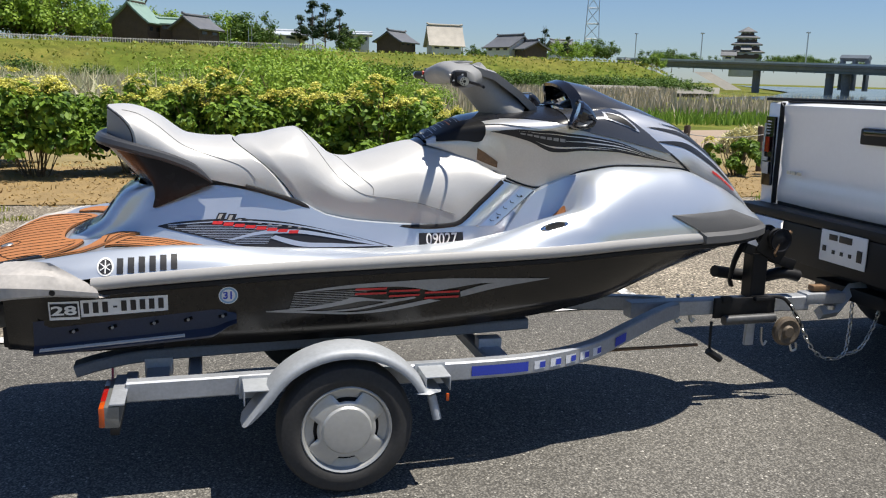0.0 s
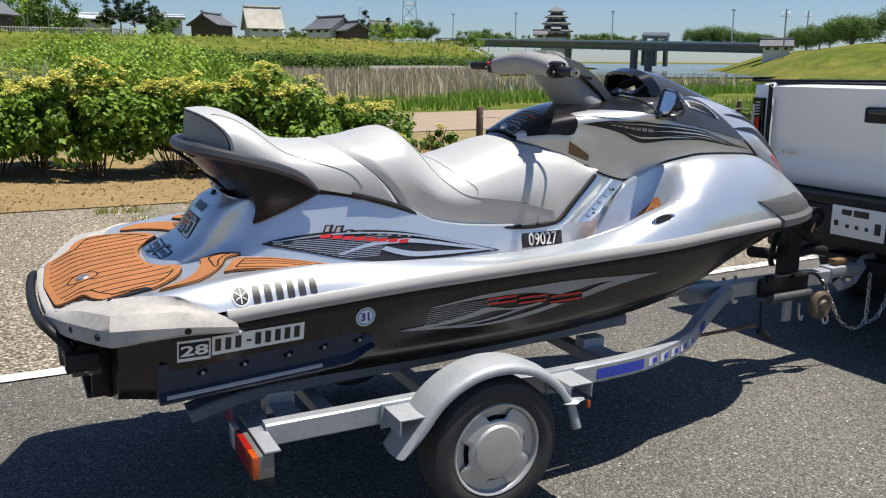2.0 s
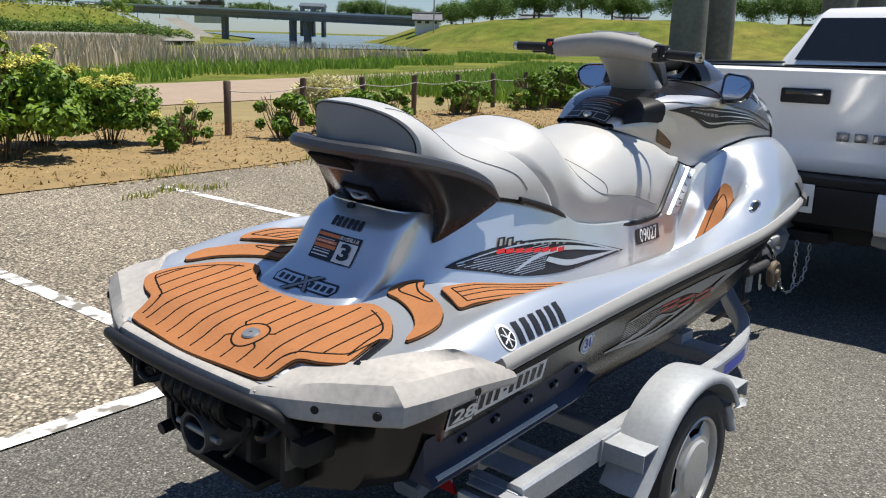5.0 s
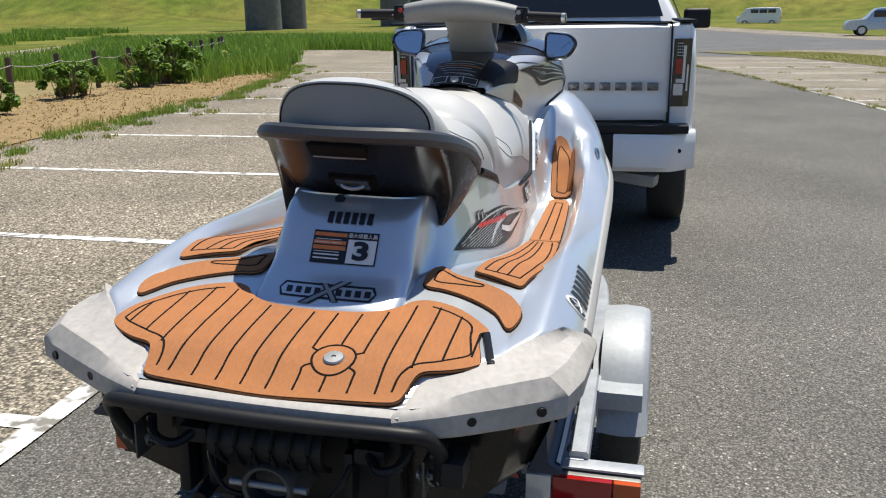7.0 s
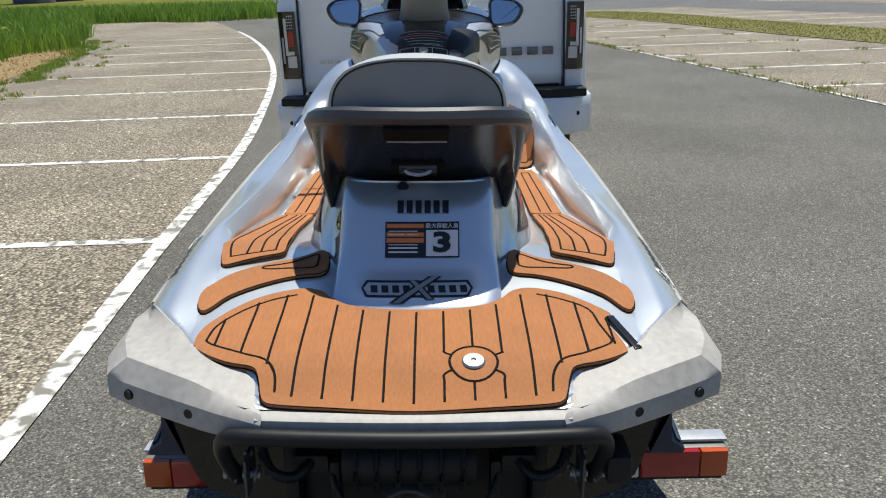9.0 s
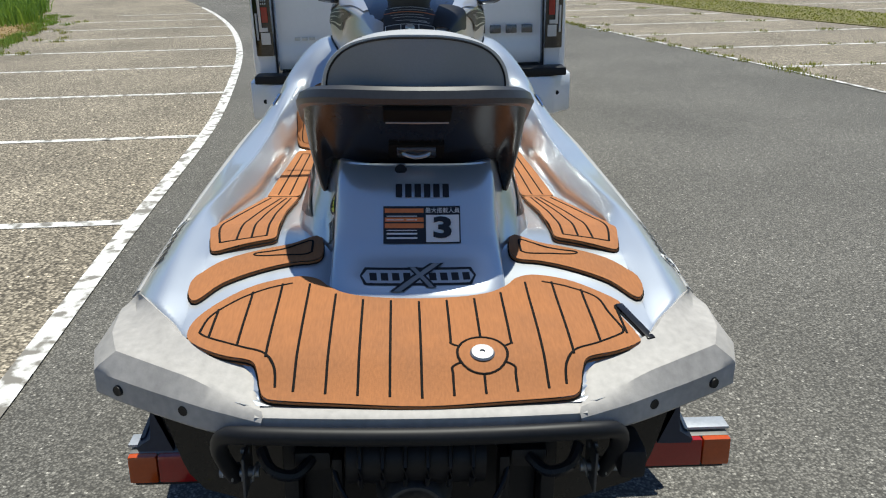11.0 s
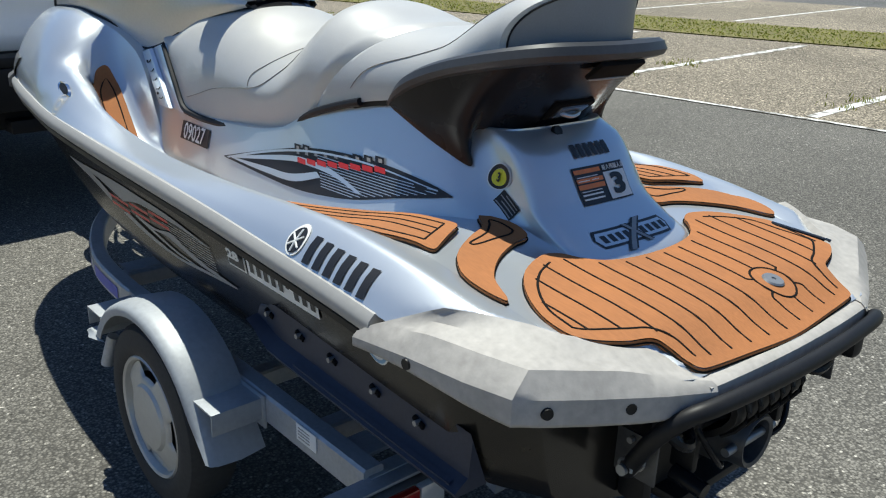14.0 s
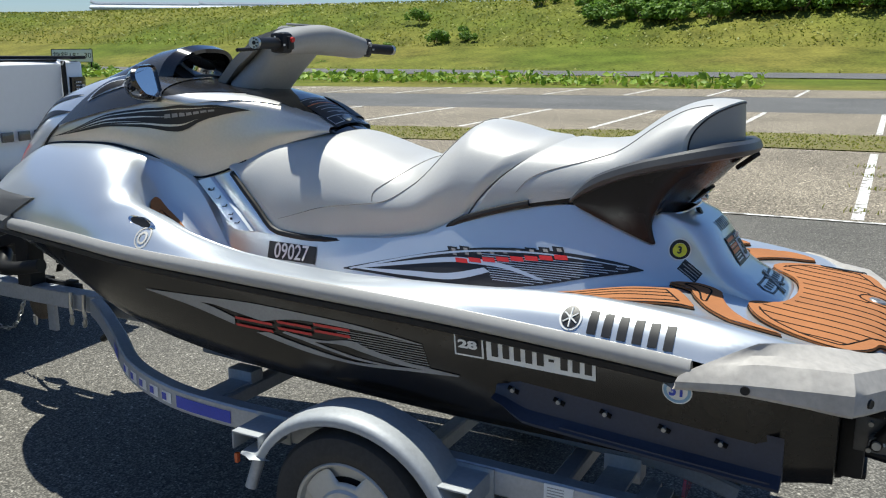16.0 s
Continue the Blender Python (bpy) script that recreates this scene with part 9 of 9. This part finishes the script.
# pylons and poles
def pylon(az, d, h, w):
    t = thing("pylon", "grey lattice power pylon", "pylon", "", facing(az, d))
    bm = bmesh.new()
    for i in range(9):
        z0, z1 = h * i / 9, h * (i + 1) / 9
        w0, w1 = w * (1 - 0.65 * i / 9), w * (1 - 0.65 * (i + 1) / 9)
        cs_ = [(-1, -1), (1, -1), (1, 1), (-1, 1)]
        for (x, y), (u, v) in zip(cs_, cs_[1:] + cs_[:1]):
            tube(bm, [(x * w0, y * w0, z0), (x * w1, y * w1, z1)], 0.16, 4)
            tube(bm, [(x * w0, y * w0, z0), (u * w1, v * w1, z1)], 0.09, 4)
            tube(bm, [(x * w0, y * w0, z0), (u * w0, v * w0, z0)], 0.09, 4)
    part("lattice", bm, STEEL, t)


pylon(25.05, 300, 45, 3.0)
pylon(21.9, 700, 42, 3.0)
for az, d, h in ((5.2, 190, 7.5), (4.4, 210, 6), (9.3, 185, 5.5), (16.9, 190, 8), (27.4, 190, 6.5), (28.0, 195, 6.0), (26.9, 205, 6.0), (13.2, 260, 9), (48.4, 175, 9), (49.6, 240, 10), (54.2, 230, 14), (12.8, 300, 7), (29.0, 220, 6)):
    up = thing("utility_pole", "concrete utility pole with cross arms", "utility pole", "utility poles", facing(az, d))
    part("pole", tube(bmesh.new(), [(0, 0, -1), (0, 0, h)], 0.15, 6), CONCRETE, up)
    for k in (0.86, 0.93):
        part("cross_arm", tube(bmesh.new(), [(-0.9, 0, h * k), (0.9, 0, h * k)], 0.06, 4), STEEL, up)
for az in (1.9, 2.1, 3.2, 3.4):
    fp = thing("flag_pole", "bare slim flag pole", "flag pole", "flag poles", facing(az, 155))
    part("pole", tube(bmesh.new(), [(0, 0, -1), (0, 0, 5.6)], 0.06, 6), STEEL, fp)
bm = bmesh.new()
for i in range(150):
    az = -14 + 22 * i / 150
    p = polar(az, 136)
    tube(bm, [(p[0], p[1], p[2] - 0.2), (p[0], p[1], p[2] + 0.75)], 0.10, 4)
for i in range(60):
    p, q = polar(-14 + 22 * i / 60, 136), polar(-14 + 22 * (i + 1) / 60, 136)
    tube(bm, [(p[0], p[1], p[2] + 0.6), (q[0], q[1], q[2] + 0.6)], 0.07, 4)
tagged(link("levee_fence", bm, CONCRETE), "low pale fence along the far levee crest", "fence", "", "stuff")

# viaduct piers
for az, d, w in ((64.1, 86, 1.55), (66.0, 90, 1.25), (72.7, 98, 1.5), (74.5, 102, 1.3)):
    x, y, z = polar(az, d)
    pr = thing("viaduct_pier", "tall dark weathered concrete viaduct pier", "pier", "viaduct piers", Matrix.Translation((x, y, z - 0.5)))
    PIER = bpy.data.materials.get("stained_concrete") or mat("stained_concrete", (0.16, 0.155, 0.15), 0.85, 0, 0.35, 0.35, 2.5)
    part("shaft", tube(bmesh.new(), [(0, 0, 0), (0, 0, 16)], lambda s: w * (1.12 - 0.12 * s), 20), PIER, pr)


# parked cars
def car(name, label, at, paint, profile, length, width):
    c = thing(name, label, "car", "distant parked cars", at)
    P = spline(profile, 5)
    rows = []
    for p in P:
        k = smooth(0.9, 1.7, p.y)
        wv = width / 2 * (1 - 0.16 * k)
        rows.append([(p.x, -width / 2, 0.35), (p.x, -width / 2, min(p.y, 0.95)), (p.x, -wv, p.y - 0.04), (p.x, -wv + 0.1, p.y), (p.x, wv - 0.1, p.y), (p.x, wv, p.y - 0.04), (p.x, width / 2, min(p.y, 0.95)), (p.x, width / 2, 0.35)])
    part("body", sheet(rows, True, True), paint, c)
    zt = max(p.y for p in P)
    for s in (-1, 1):
        for i in range(3):
            x0 = -length * 0.30 + length * 0.2 * i
            part("window", box(bmesh.new(), (x0, s * width * 0.46, zt - 0.38), (length * 0.17, 0.10, 0.38), 0.02), GLASS, c)
        for x in (-length * 0.31, length * 0.31):
            wm = Matrix.Translation((x, s * (width / 2 - 0.08), 0.31)) @ pose(0, 0, 0, -s * 90, 0, 0)
            w = part("wheel", lathe(bmesh.new(), [(0.0, 0.06), (0.2, 0.06), (0.22, 0.1), (0.3, 0.1), (0.31, 0.05), (0.31, -0.1), (0.0, -0.1)], wm, 20), TYRE, c)
            part("rim", lathe(bmesh.new(), [(0.0, 0.07), (0.19, 0.075), (0.2, 0.06)], wm, 16), STEEL, w)
    part("windscreen", box(bmesh.new(), (0, 0, 0), (0.05, width * 0.72, 0.45), 0.02, Matrix.Translation((-length * 0.40, 0, zt - 0.40)) @ pose(0, 0, 0, 0, 12, 0)), GLASS, c)
    for s in (-1, 1):
        part("tail_lamp", box(bmesh.new(), (-length / 2, s * width * 0.42, 0.85), (0.06, 0.16, 0.28), 0.02), REDLENS, c)
    return c


SILVERCAR = mat("silver_car_paint", (0.48, 0.52, 0.56), 0.3, 0.6, 0.03, coat=0.5)
car("van", "white van parked by the far road", pose(99.5, -12.3, 0.02, 0, 0, 78), WHITEPAINT, [(-2.2, 0.4), (-2.2, 1.0), (-2.1, 1.75), (-1.6, 1.9), (0.8, 1.9), (1.4, 1.75), (1.9, 1.1), (2.2, 0.95), (2.25, 0.4)], 4.4, 1.7)
car("estate_car", "silver estate car parked beyond the stalls", pose(56.2, -14.6, 0.02, 0, 0, 84), SILVERCAR, [(-2.3, 0.4), (-2.3, 0.95), (-2.15, 1.4), (-1.8, 1.62), (0.3, 1.62), (0.8, 1.5), (1.3, 1.0), (2.2, 0.85), (2.35, 0.4)], 4.6, 1.75)

# lock-up time sign
sx_, sy_, sz_ = polar(129.7, 62, (0.08, 2.42))
sgn_ = thing("notice_sign", "white notice board on two posts with dark characters", "sign", "", Matrix.Translation((sx_, sy_, 0)) @ pose(0, 0, 0, 0, 0, -129.7))
board = part("board", box(bmesh.new(), (0, 0, 1.0), (2.4, 0.05, 0.80), 0.01), WHITE, sgn_, "white board with a dark border")
bm = bmesh.new()
for c_, s_ in (((0, 0, 1.41), (2.46, 0.07, 0.04)), ((0, 0, 0.59), (2.46, 0.07, 0.04)), ((-1.22, 0, 1.0), (0.04, 0.07, 0.84)), ((1.22, 0, 1.0), (0.04, 0.07, 0.84))):
    box(bm, c_, s_)
part("border", bm, INK, board)
for x in (-1.1, 1.1):
    part("post", box(bmesh.new(), (x, 0.05, 0.5), (0.09, 0.07, 1.9), 0.01), GRAB, sgn_)
words("施錠18：30", 0.46, Matrix.Translation((0, -0.032, 1.0)) @ pose(0, 0, 0, 90, 0, 0), INK, board, "lettering", "dark notice characters")
